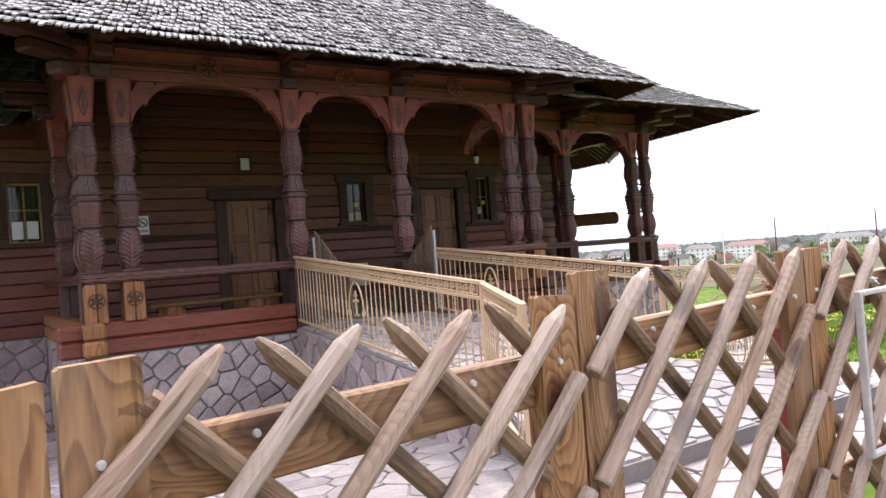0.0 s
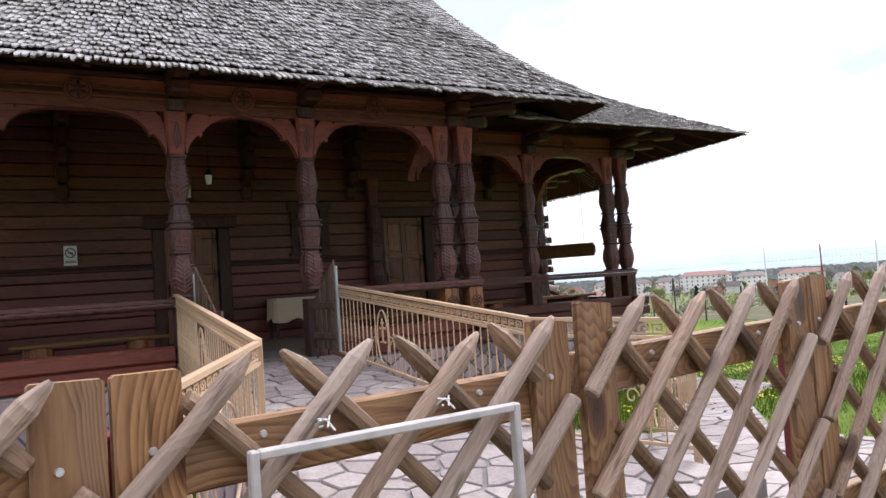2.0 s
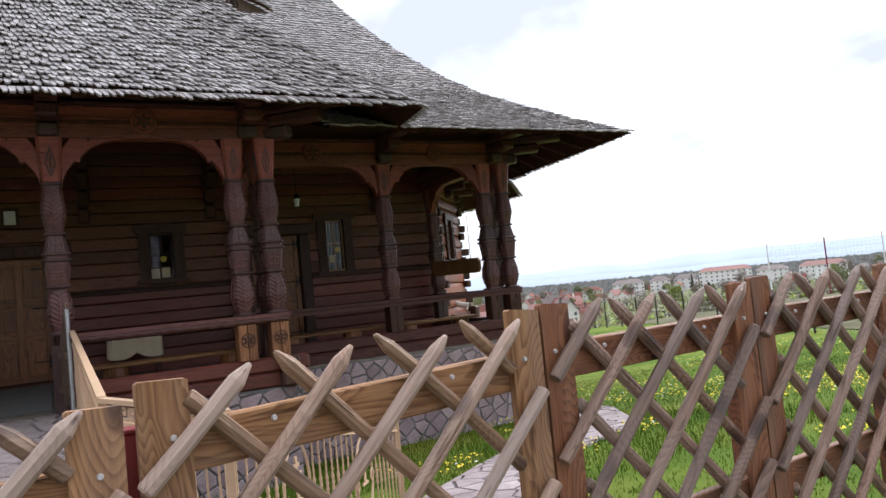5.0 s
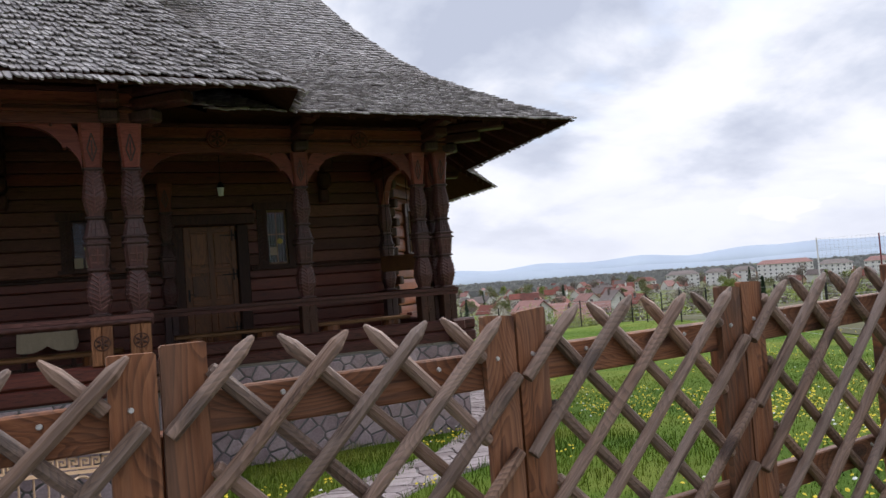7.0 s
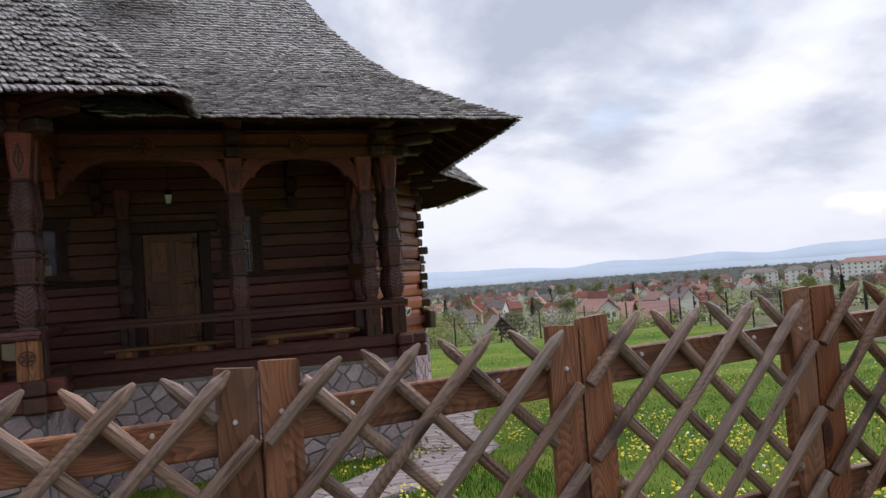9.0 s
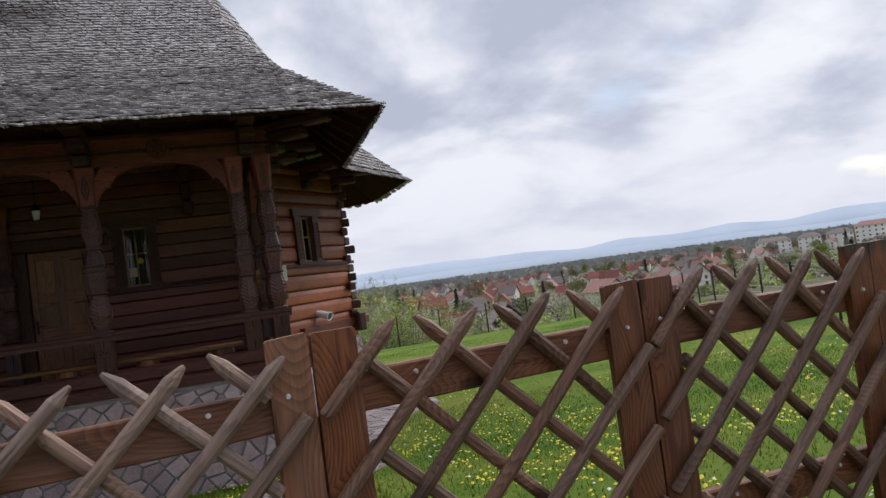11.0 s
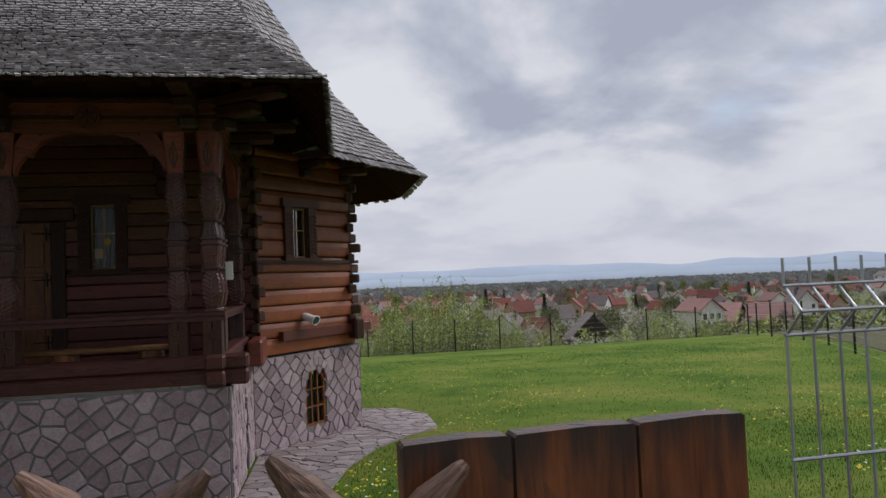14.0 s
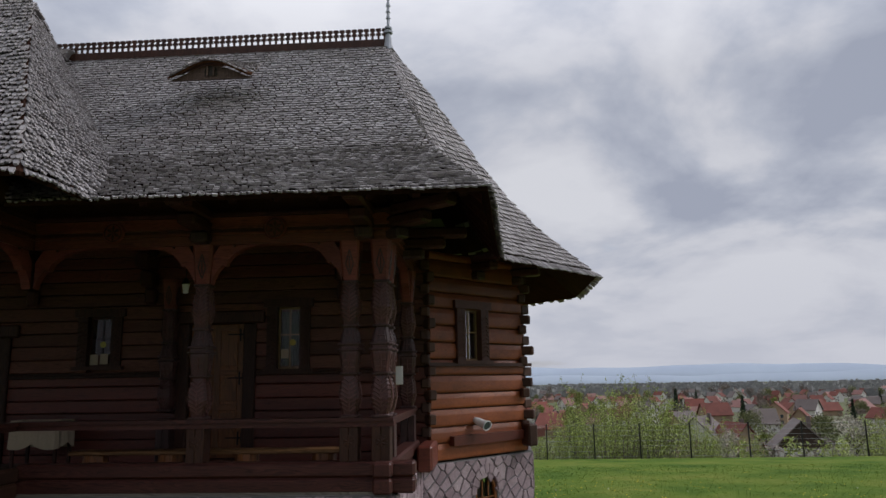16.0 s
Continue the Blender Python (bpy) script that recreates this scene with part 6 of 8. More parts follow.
for k in range(n):
    a = 2 * math.pi * k / n
    c, s = math.cos(a), math.sin(a)
    r = 1 / max(abs(c) / 0.42, abs(s) / 0.27)
    drop = 0.36 + 0.10 * abs(math.sin(2 * a))
    w = 1.03 + 0.04 * math.cos(9 * a)
    top.append((6.78 + r * c, 13.1 + r * s, 1.732))
    low.append((6.78 + r * c * w, 13.1 + r * s * w, 1.732 - drop))
cloth.add(top, [tuple(range(n))])
cloth.loft([top, low], caps=False)
tagged(cloth.ob("tablecloth", M_CLOTH), "pale draped tablecloth over the small table", "tablecloth")

tagged(Geo().box((4.25, 8.95, 0.987), (5.5, 13.3, 1.0), 0.004).ob("door_mat", M_MAT), "long grey woven runner leading to the door", "mat")

# gates at the head of the ramp, both open
def gate(hx, hy, ang, label, mirror=1):
    t = thing("picket_gate", label, "gate", (hx, hy, 1.0), "ramp gates")
    m0 = Matrix.Translation((hx, hy, 0)) @ Matrix.Rotation(radians(ang), 4, "Z")
    for k in range(6):
        h = 2.18 - 0.11 * k
        x = 0.02 + 0.135 * k
        g = Geo()
        g.prism([(x, 1.08), (x + 0.105, 1.08), (x + 0.105, h - 0.09), (x, h)], lambda a, b2: m0 @ Vector((a, -0.012, b2)), lambda a, b2: m0 @ Vector((a, 0.012, b2)))
        g.ob("slat", M_GATE, t)
    for z in (1.2, 1.58):
        Geo().box((0, 0.013, z), (0.8, 0.04, z + 0.08), 0.004, m0).ob("batten", M_GATE, t)
    Geo().tube(m0 @ Vector((-0.02, 0, 1.05)), m0 @ Vector((-0.02, 0, 2.1)), 0.02, 0.02, 8).ob("hinge_post", M_STEEL, t)


gate(5.70, 8.0, 97, "grey weathered picket gate standing open beside the ramp")
gate(4.10, 8.3, -84, "grey weathered picket gate folded open beside the ramp")

# white plastic lamp on the apse wall, white box by the gallery corner
fl = thing("flood_light", "white plastic flood light on the apse logs", "lamp", along_apse(apse_u(13.81), 0.1, 1.56))
m = Matrix.Translation(along_apse(apse_u(13.81), 0.1, 1.56)) @ Matrix.Rotation(math.atan2(AN[1], AN[0]), 4, "Z") @ Matrix.Rotation(radians(18), 4, "Y")
ring = lambda r, x: [m @ Vector((x, r * math.cos(2 * math.pi * i / 14), r * 0.85 * math.sin(2 * math.pi * i / 14))) for i in range(14)]
Geo().loft([ring(0.06, 0.0), ring(0.075, 0.06), ring(0.085, 0.22), ring(0.11, 0.30), ring(0.095, 0.305), ring(0.07, 0.2)]).ob("housing", M_WHITE, fl)
Geo().loft([ring(0.09, 0.285), ring(0.06, 0.26)]).ob("lens", M_FARGLASS, fl, "dark lens")
wb = thing("white_board", "white paper board hung at the gallery corner", "board", (13.04, 10.89, 2.4))
Geo().box((12.955, 10.885, 2.22), (13.05, 10.90, 2.46), 0.003).ob("panel", M_WHITE, wb)
Geo().tube((13.0, 10.893, 2.46), (12.98, 10.893, 3.98), 0.004, 0.004, 5).ob("string", M_IRON, wb)

# ---------------------------------------------------------------- lattice fence
FENCE_X = [-0.62, 0.428, 1.478, 2.522, 3.588, 4.655, 5.715, 6.895, 7.96, 9.036, 10.08, 11.14, 12.21, 13.278]
# half the gap at the open joints
FENCE_GAP = {1: 0.006, 4: 0.022, 5: 0.006, 6: 0.012}
# heights of each panel at its two ends
FENCE_TOPS = [(1.575, 1.586), (1.618, 1.628), (1.660, 1.672), (1.678, 1.690), (1.711, 1.724), (1.726, 1.740), (1.79, 1.835), (1.838, 1.841), (1.842, 1.842), (1.843, 1.848), (1.861, 1.879), (1.895, 1.918), (1.926, 1.938), (1.945, 1.946)]


def fence_y(x):
    return float(np.interp(x, [-1, 2.6, 9.0, 11.0, 13.2, 14.6], [0.63, 0.905, 1.445, 1.575, 1.715, 1.765]))


def fence_top(x):
    k = max(i for i in range(len(FENCE_X)) if FENCE_X[i] <= x)
    end = FENCE_X[k + 1] if k + 1 < len(FENCE_X) else 14.3
    return FENCE_TOPS[k][0] + (FENCE_TOPS[k][1] - FENCE_TOPS[k][0]) * (x - FENCE_X[k]) / (end - FENCE_X[k])


POLE_MESH = {}


def pole_mesh(L, mat, point0, point1, kind):
    """A round-backed pole along x with sharpened or sawn ends."""
    key = (round(L, 2), mat.name, point0, point1, kind)
    if key not in POLE_MESH:
        rng = random.Random(str(key))
        r, n, rings = 0.0215, 8, []
        xs = ([(0.0, 0.26), (0.008, 0.44), (0.05, 1.0)] if point0 else [(0.0, 0.88), (0.006, 1.0)]) + [(x, 1.0) for x in np.arange(0.15, L - 0.12, 0.12)] + ([(L - 0.05, 1.0), (L - 0.008, 0.44), (L, 0.26)] if point1 else [(L - 0.006, 1.0), (L, 0.88)])
        bow = rng.uniform(-0.006, 0.006)
        for x, k in xs:
            rr = r * k * rng.uniform(0.95, 1.05)
            off = bow * math.sin(math.pi * x / L)
            rings.append([(x, off + rr * math.cos(2 * math.pi * i / n + 0.3) * rng.uniform(0.97, 1.03), rr * math.sin(2 * math.pi * i / n + 0.3)) for i in range(n)])
        POLE_MESH[key] = Geo().loft(rings).mesh("pole", mat)
    return POLE_MESH[key]


bolt_mesh = Geo().tube((0, 0, 0), (0, -0.007, 0), 0.008, 0.006, 8).mesh("bolt", M_BOLT)


def board_mesh(w, h, mat, seed):
    rng = random.Random(seed)
    g = Geo()
    tilt = rng.uniform(-0.012, 0.012)
    g.prism([(0.0, 0.0), (w, 0.0), (w, h + tilt - 0.004), (w - 0.006, h + tilt), (0.006, h), (0.0, h - 0.005)], lambda a, b2: (a, -0.014, b2), lambda a, b2: (a, 0.014, b2))
    return g.mesh("end_board", mat)


def fence_panel(k, x0, x1, dark):
    W = x1 - x0
    y0, y1 = fence_y(x0), fence_y(x1)
    z0, z1 = FENCE_TOPS[k]
    yaw, tilt = math.atan2(y1 - y0, W), math.atan2(z1 - z0, W)
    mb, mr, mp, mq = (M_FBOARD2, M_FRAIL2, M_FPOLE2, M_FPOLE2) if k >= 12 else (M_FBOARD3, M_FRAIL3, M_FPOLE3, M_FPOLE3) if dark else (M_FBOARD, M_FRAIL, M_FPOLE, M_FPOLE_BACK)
    t = thing("lattice_fence", "oiled brown crossed-pole lattice fence panel" if dark else "weathered pine crossed-pole lattice fence panel", "fence", (x0, y0, z0), "lattice fence panels")
    t.matrix_basis = pose(x0, y0, z0, 0, 0, math.degrees(yaw)) @ Matrix.Shear("XY", 4, (0, 0))
    rng = random.Random(900 + k)
    drop = math.tan(tilt)
    H = 1.36
    bw = 0.125 if k >= 12 else 0.114
    last = k == len(FENCE_X) - 1
    lift_front, lift_back = 0.002, 0.0
    g0, g1 = FENCE_GAP.get(k, 0.003), FENCE_GAP.get(k + 1, 0.003)
    for a, s in ((g0, 1), (W - g1 - bw, 2)):
        if last and s == 2:
            continue
        me = board_mesh(bw, H + rng.uniform(-0.012, 0.012), mb, 37 * k + s)
        shared("end_board", me, t, Matrix.Translation((a, 0, -H + drop * a)))
        shared("bolt", bolt_mesh, t, Matrix.Translation((a + bw * rng.uniform(0.35, 0.65), -0.014, -0.145 + drop * a)))
    for w0, h in ((-0.24, 0.115), (-0.85, 0.11)):
        g = Geo()
        g.box((0.02, 0.016, w0), (W - 0.02, 0.054, w0 + h), 0.005, Matrix.Rotation(-math.atan(drop), 4, "Y"))
        me = g.mesh("cross_rail", mr)
        shared("cross_rail", me, t, Matrix.Identity(4))
        for u in (0.27 * W, 0.74 * W):
            shared("bolt", bolt_mesh, t, Matrix.Translation((u + rng.uniform(-0.03, 0.03), 0.016, w0 + h * 0.72 + drop * u)))
    step = 0.2475
    # leaning right, on the outside
    j = 0 if last else 1
    while True:
        ut = 0.933 - 0.2325 * (4 - j) if last else (step * j - 0.014) * (W / 1.055)
        wt_ = rng.uniform(-0.004, 0.004) + lift_front
        point = True
        u1, w1 = ut, wt_
        if ut > W - 0.03:
            u1 = W - 0.015 - rng.uniform(0, 0.012)
            w1 = wt_ - (ut - u1)
            point = False
        u0 = max(0.012, u1 - (H - 0.03 + w1))
        w0 = w1 - (u1 - u0)
        if w1 < -H + 0.2:
            break
        L = math.hypot(u1 - u0, w1 - w0)
        if L > 0.12:
            me = pole_mesh(L, mp, False, point, j % 3)
            a = radians(45) + rng.uniform(-0.02, 0.02)
            shared("pole", me, t, Matrix.Translation((u0, -0.040, w0 + drop * u0)) @ Matrix.Rotation(-a, 4, "Y") @ Matrix.Rotation(rng.uniform(0, 6), 4, "X"))
        j += 1
    # leaning left, behind
    j = 3
    while True:
        ut = 0.755 - 0.2265 * (3 - j) if last else (0.054 + step * j) * (W / 1.055)
        if ut < -H:
            break
        wt_ = rng.uniform(-0.004, 0.004) + lift_back
        u0, w0, point = ut, wt_, True
        if u0 < bw + 0.006:
            u0, w0, point = bw + 0.008, wt_ - (bw + 0.008 - ut), False
        u1 = min(W - bw - 0.008, u0 + (H - 0.03 + w0))
        w1 = w0 - (u1 - u0)
        L = math.hypot(u1 - u0, w1 - w0)
        if L > 0.12 and w0 > -H + 0.2:
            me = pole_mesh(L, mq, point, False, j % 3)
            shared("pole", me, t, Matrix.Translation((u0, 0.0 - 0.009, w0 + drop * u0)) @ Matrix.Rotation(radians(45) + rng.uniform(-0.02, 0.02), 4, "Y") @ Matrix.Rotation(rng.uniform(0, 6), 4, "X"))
        j -= 1
    return t


ends = FENCE_X + [14.30]
for k in range(len(FENCE_X)):
    fence_panel(k, ends[k], ends[k + 1], ends[k] > 6.0)

# boarded end of the fence
endp = thing("fence_end_boards", "three broad oiled boards closing the end of the fence", "fence boards", (14.17, fence_y(14.3), 1.93))
endp.matrix_basis = pose(14.165, fence_y(14.165), 1.945, 0, 0, 4)
for a, w, s in ((0.0, 0.118, 5), (0.122, 0.142, 6), (0.268, 0.135, 7)):
    g = Geo()
    g.prism([(0.0, -1.4), (w, -1.4), (w, -0.003), (w - 0.004, 0.0), (w * 0.6, 0.002), (0.003, 0.0), (0.0, -0.003)], lambda p, q: (p + a, -0.014, q), lambda p, q: (p + a, 0.016, q))
    me = g.mesh("board", M_FEND)
    shared("board", me, endp, Matrix.Identity(4))
    for zb in (-0.15,) if s == 5 else ():
        shared("bolt", bolt_mesh, endp, Matrix.Translation((a + w * 0.5, -0.014, zb - 0.02 * s / 6)))
for zb in (-0.22, -0.83):
    me = Geo().box((0.0, 0.018, zb), (0.40, 0.055, zb + 0.088), 0.004).mesh("batten", M_FRAIL2)
    shared("batten", me, endp, Matrix.Identity(4))

# red steel posts behind the joints, where they show
for x in (2.525, 3.588, 4.655, 5.715):
    t = thing("steel_post", "dark red painted steel fence post", "post", (x, fence_y(x) + 0.085, ground(x, fence_y(x))), "red fence posts")
    zt = fence_top(x + 0.02) - 0.13
    Geo().box((x - 0.022, fence_y(x) + 0.062, ground(x, 1.0) - 0.1), (x + 0.022, fence_y(x) + 0.106, zt), 0.004).ob("tube", M_REDPOST, t)
    Geo().box((x - 0.026, fence_y(x) + 0.058, zt), (x + 0.026, fence_y(x) + 0.110, zt + 0.012), 0.003).ob("cap", M_REDPOST, t)
for x in (0.435, 1.478, 6.895, 7.96, 9.036, 10.08, 11.14, 12.21, 13.278):
    t = thing("timber_post", "squared brown timber post behind the fence joint", "post", (x, fence_y(x) + 0.1, ground(x, fence_y(x))), "timber fence posts")
    Geo().box((x - 0.04, fence_y(x) + 0.058, ground(x, 1.2) - 0.1), (x + 0.04, fence_y(x) + 0.138, fence_top(x) - 0.23), 0.006).ob("shaft", M_FBOARD2, t)

# whitewashed frame wired to the fence
sf = thing("metal_sign_frame", "empty whitewashed metal sign frame wired to the fence", "frame", (3.0, 0.86, 1.5))
sf.matrix_basis = pose(2.735, fence_y(2.735) - 0.075, 1.515, 0, 0, 3.5)
FW, FH, b_ = 0.60, 0.54, 0.0085
for lo, hi in (((0, -FH), (2 * b_, 0)), ((FW - 2 * b_, -FH), (FW, 0)), ((2 * b_, -2 * b_), (FW - 2 * b_, 0)), ((2 * b_, -FH), (FW - 2 * b_, -FH + 2 * b_))):
    shared("bar", Geo().box((lo[0], -0.012, lo[1]), (hi[0], 0.012, hi[1]), 0.003).mesh("bar", M_SIGNFRAME), sf, Matrix.Identity(4))
for u in (0.15, 0.42):
    g = Geo()
    for q in range(5):
        a0, a1 = q * 1.2, (q + 1) * 1.2
        g.tube((u + 0.016 * math.cos(a0), 0.0, 0.01 + 0.016 * math.sin(a0) + 0.006 * q), (u + 0.016 * math.cos(a1), 0.02, 0.016 + 0.016 * math.sin(a1) + 0.006 * q), 0.0022, 0.0022, 5)
    shared("wire_tie", g.mesh("wire_tie", M_BOLT), sf, Matrix.Identity(4))

# dark red painted bench-like rail beyond the fence end
red = thing("painted_rail", "weathered dark red painted timber rail beyond the fence", "railing", (14.7, 2.0, 0.4))
Geo().box((14.66, 1.88, 1.625), (17.2, 2.02, 1.67), 0.012).ob("top_board", M_CRIMSON, red)
Geo().box((14.70, 1.90, 1.52), (17.2, 1.96, 1.605), 0.015).ob("moulding", M_CRIMSON, red)
Geo().box((14.84, 2.06, 1.635), (17.2, 2.2, 1.675), 0.012).ob("back_board", M_CRIMSON, red)
for x in (14.78, 15.9, 17.0):
    Geo().box((x - 0.045, 1.925, 0.2), (x + 0.045, 2.02, 1.60), 0.01).ob("post", M_CRIMSON, red)
Geo().box((14.7, 1.93, 0.95), (17.2, 1.97, 1.05), 0.01).ob("lower_rail", M_CRIMSON, red)

# galvanised wire panel with a folded top
def wire_panel(x0, y0, x1, y1, z_top, label, spacing=0.05):
    t = thing("wire_fence", label, "wire fence", (x0, y0, 0.3), "wire fence panels")
    L = math.hypot(x1 - x0, y1 - y0)
    dx, dy = (x1 - x0) / L, (y1 - y0) / L
    prof = [(0, 0.0), (0, -0.045), (0.04, -0.085), (0.0, -0.125), (0.0, -1.55)]
    at = lambda u, o, w: (x0 + dx * u + dy * o, y0 + dy * u - dx * o, z_top + w)
    g = Geo()
    for i in range(5):
        a = at(0, 0, 0)
    me = Geo()
    for (o0, w0), (o1, w1) in zip(prof, prof[1:]):
        me.tube((0, -o0, w0), (0, -o1, w1), 0.0026, 0.0026, 6)
    mesh = me.mesh("vertical_wire", M_STEEL)
    ang = math.atan2(dy, dx)
    n = int(L / spacing)
    base = Matrix.Translation((0, 0, z_top - 0.3))
    for i in range(n + 1):
        u = i * spacing
        shared("vertical_wire", mesh, t, Matrix.Translation((dx * u, dy * u, z_top - 0.3)) @ Matrix.Rotation(ang, 4, "Z"))
    for o, w in ((0.0, -0.045), (0.04, -0.085), (0.0, -0.125), (0.0, -0.325), (0.0, -0.525), (0.0, -0.9), (0.0, -1.3)):
        p, q = at(-0.006, o + 0.004, w), at(L + 0.006, o + 0.004, w)
        Geo().tube(p, q, 0.003, 0.003, 6).ob("cross_wire", M_STEEL, t)


wire_panel(14.835, 2.06, 16.5, 2.12, 2.125, "galvanised welded wire panel with a folded top")

# ---------------------------------------------------------------- ramp and railings
def ramp_z(y):
    return float(np.interp(y, [1.9, 4.2, 8.45], [0.40, 0.62, 0.985]))


g = Geo()
prof = [(1.9, 0.34), (4.2, 0.60), (8.5, 0.965), (8.5, -0.9), (1.9, -0.6)]
outline = [(3.05, 2.6), (6.35, 2.6), (5.86, 4.2), (5.82, 8.5), (3.9, 8.5), (3.72, 4.2)]
n = len(outline)
g.add([(x, y, ramp_z(y) - 0.02) for x, y in outline] + [(x, y, -0.8) for x, y in outline], [tuple(range(n)), tuple(range(2 * n - 1, n - 1, -1))] + [(i, (i + 1) % n, n + (i + 1) % n, n + i) for i in range(n)])
ramp_ob = tagged(g.ob("ramp", M_GROUT), "sloping stone-paved ramp up to the porch", "ramp", kind="structure")


def flags(parent, outline, size, gap, zfun, mat, seed, thick=0.018, limit=300, name="flagstone", joined=None):
    xs, ys = [p[0] for p in outline], [p[1] for p in outline]
    x0, y0, w, h = min(xs), min(ys), max(xs) - min(xs), max(ys) - min(ys)
    rng = random.Random(seed)
    sites = [(a + x0, b2 + y0) for a, b2 in jitter_sites(w, h, size, rng, 0.42)]
    made, rest = 0, Geo()
    for c in cells(outline, sites):
        s = shrunk(c, gap)
        s2 = shrunk(c, gap + 0.008)
        if not s or not s2 or len(s2) != len(s):
            if not s2 or len(s2) < 3:
                continue
            s = s2
        k, d = len(s2), thick * rng.uniform(0.7, 1.2)
        cx, cy = sum(p[0] for p in s2) / k, sum(p[1] for p in s2) / k
        g = Geo()
        low = [(p[0] + (p[0] - cx) * 0.03, p[1] + (p[1] - cy) * 0.03) for p in s2]
        g.add([(*p, zfun(*p) - 0.03) for p in low] + [(*p, zfun(*p) + d * 0.6) for p in low] + [(*p, zfun(*p) + d) for p in s2], [(i, (i + 1) % k, k + (i + 1) % k, k + i) for i in range(k)] + [(k + i, k + (i + 1) % k, 2 * k + (i + 1) % k, 2 * k + i) for i in range(k)] + [tuple(range(2 * k, 3 * k))])
        if made < limit:
            g.ob(name, mat, parent)
            made += 1
        else:
            rest.add(g.v, g.f)
    if rest.v:
        tagged(rest.ob(name + "s", joined or M_FLAGS, parent), kind="stuff")


flags(ramp_ob, [(3.05, 2.6), (6.35, 2.6), (5.86, 4.2), (5.82, 8.5), (3.9, 8.5), (3.72, 4.2)], 0.27, 0.012, lambda x, y: ramp_z(y) - 0.02, M_FLAG, 81)
for side, (p, q) in (("west", ((3.72, 4.2), (3.9, 8.6))), ("east", ((5.82, 8.6), (5.86, 4.2)))):
    stones, p0, p1 = [], V(*p), V(*q)
    L = float(np.linalg.norm(p1 - p0))
    d = (p1 - p0) / L
    nn = V(-d[1], d[0]) if side == "west" else V(-d[1], d[0])
    stone_face(stones, L, 1.78, 0.27, 0.012, 0.02, lambda a, b2, o: (p0[0] + d[0] * a + nn[0] * o, p0[1] + d[1] * a + nn[1] * o, min(-0.75 + b2, ramp_z(p0[1] + d[1] * a) - 0.04)), random.Random(82))
    for s in stones:
        s.ob("stone", M_STONE, ramp_ob)

# paved forecourt and garden path
court_o = [(0.2, 1.75), (8.3, 1.95), (8.6, 4.6), (7.0, 6.2), (6.0, 6.6), (2.0, 6.2), (-0.5, 4.0)]
zc = lambda x, y: ground(x, y) + 0.02
g = Geo()
N = 14
for j in range(N + 1):
    for i in range(N + 1):
        x, y = -0.6 + 9.3 * i / N, 1.7 + 5.0 * j / N
        g.v.append((x, y, ground(x, y) + 0.012))
import_f = [(j * (N + 1) + i, j * (N + 1) + i + 1, (j + 1) * (N + 1) + i + 1, (j + 1) * (N + 1) + i) for j in range(N) for i in range(N)]
g.f = [f for f in import_f if all(-0.2 < g.v[k][0] < 8.5 for k in f)]
court = tagged(g.ob("pavement", M_GROUT), "pale pinkish crazy-paved forecourt", "pavement", kind="structure")
flags(court, court_o, 0.36, 0.009, zc, M_FLAG, 83, 0.013)

west_o = [(-5.0, 6.3), (1.42, 6.3), (1.42, 13.55), (-5.0, 13.55)]
g = Geo()
ys = np.linspace(6.25, 13.58, 12)
for y in ys:
    g.v += [(-5.05, y, ground(0, y) + 0.012), (1.44, y, ground(0, y) + 0.012)]
g.f = [(2 * k, 2 * k + 1, 2 * k + 3, 2 * k + 2) for k in range(len(ys) - 1)]
court_west = tagged(g.ob("pavement_west", M_MORTAR), "grey-lilac crazy paving beside the porch", "pavement", kind="structure")
flags(court_west, west_o, 0.34, 0.010, zc, M_STONE, 84, 0.013, 150, "flagstone", M_STONES)

PATH_SEGS = [[(7.6, 3.9), (8.7, 4.3), (10.4, 5.9), (9.7, 6.6), (8.35, 5.45)], [(9.7, 6.6), (10.4, 5.9), (12.4, 7.0), (13.9, 9.3), (12.9, 10.2), (11.4, 8.0)], [(13.06, 10.2), (13.95, 9.3), (14.5, 11.9), (13.1, 13.4)], [(13.1, 13.5), (14.5, 11.9), (15.0, 13.2), (15.6, 14.2), (14.9, 15.7)], [(14.95, 15.7), (15.6, 14.2), (16.35, 14.95), (16.4, 16.7), (15.85, 17.9), (15.0, 18.2)]]
path_ob = None
g = Geo()
for s in PATH_SEGS:
    g.add([(x, y, ground(x, y) + 0.015) for x, y in s] + [(x, y, ground(x, y) - 0.15) for x, y in s], [tuple(range(len(s)))] + [(i, (i + 1) % len(s), len(s) + (i + 1) % len(s), len(s) + i) for i in range(len(s))])
path_ob = tagged(g.ob("path", M_GROUT), "slab-paved garden path round the church", "path", kind="structure")
for k, s in enumerate(PATH_SEGS):
    flags(path_ob, s, 0.30, 0.011, lambda x, y: ground(x, y) + 0.022, M_SLAB, 90 + k, 0.014, 90, "slab", M_SLAB)


# railing: band with a running key between two bars, thin balusters with beads, oval medallions
def baluster_mesh(h):
    rings, n = [], 6
    for k in range(33):
        bead = 0.0125 if k in (12, 14, 16, 18) else 0.0075 if k % 2 else 0.005
        rings.append([(bead * math.cos(2 * math.pi * (i + 0.5 * k) / n), bead * math.sin(2 * math.pi * (i + 0.5 * k) / n), h * k / 32) for i in range(n)])
    return Geo().loft(rings).mesh("baluster", M_RAILING, True)


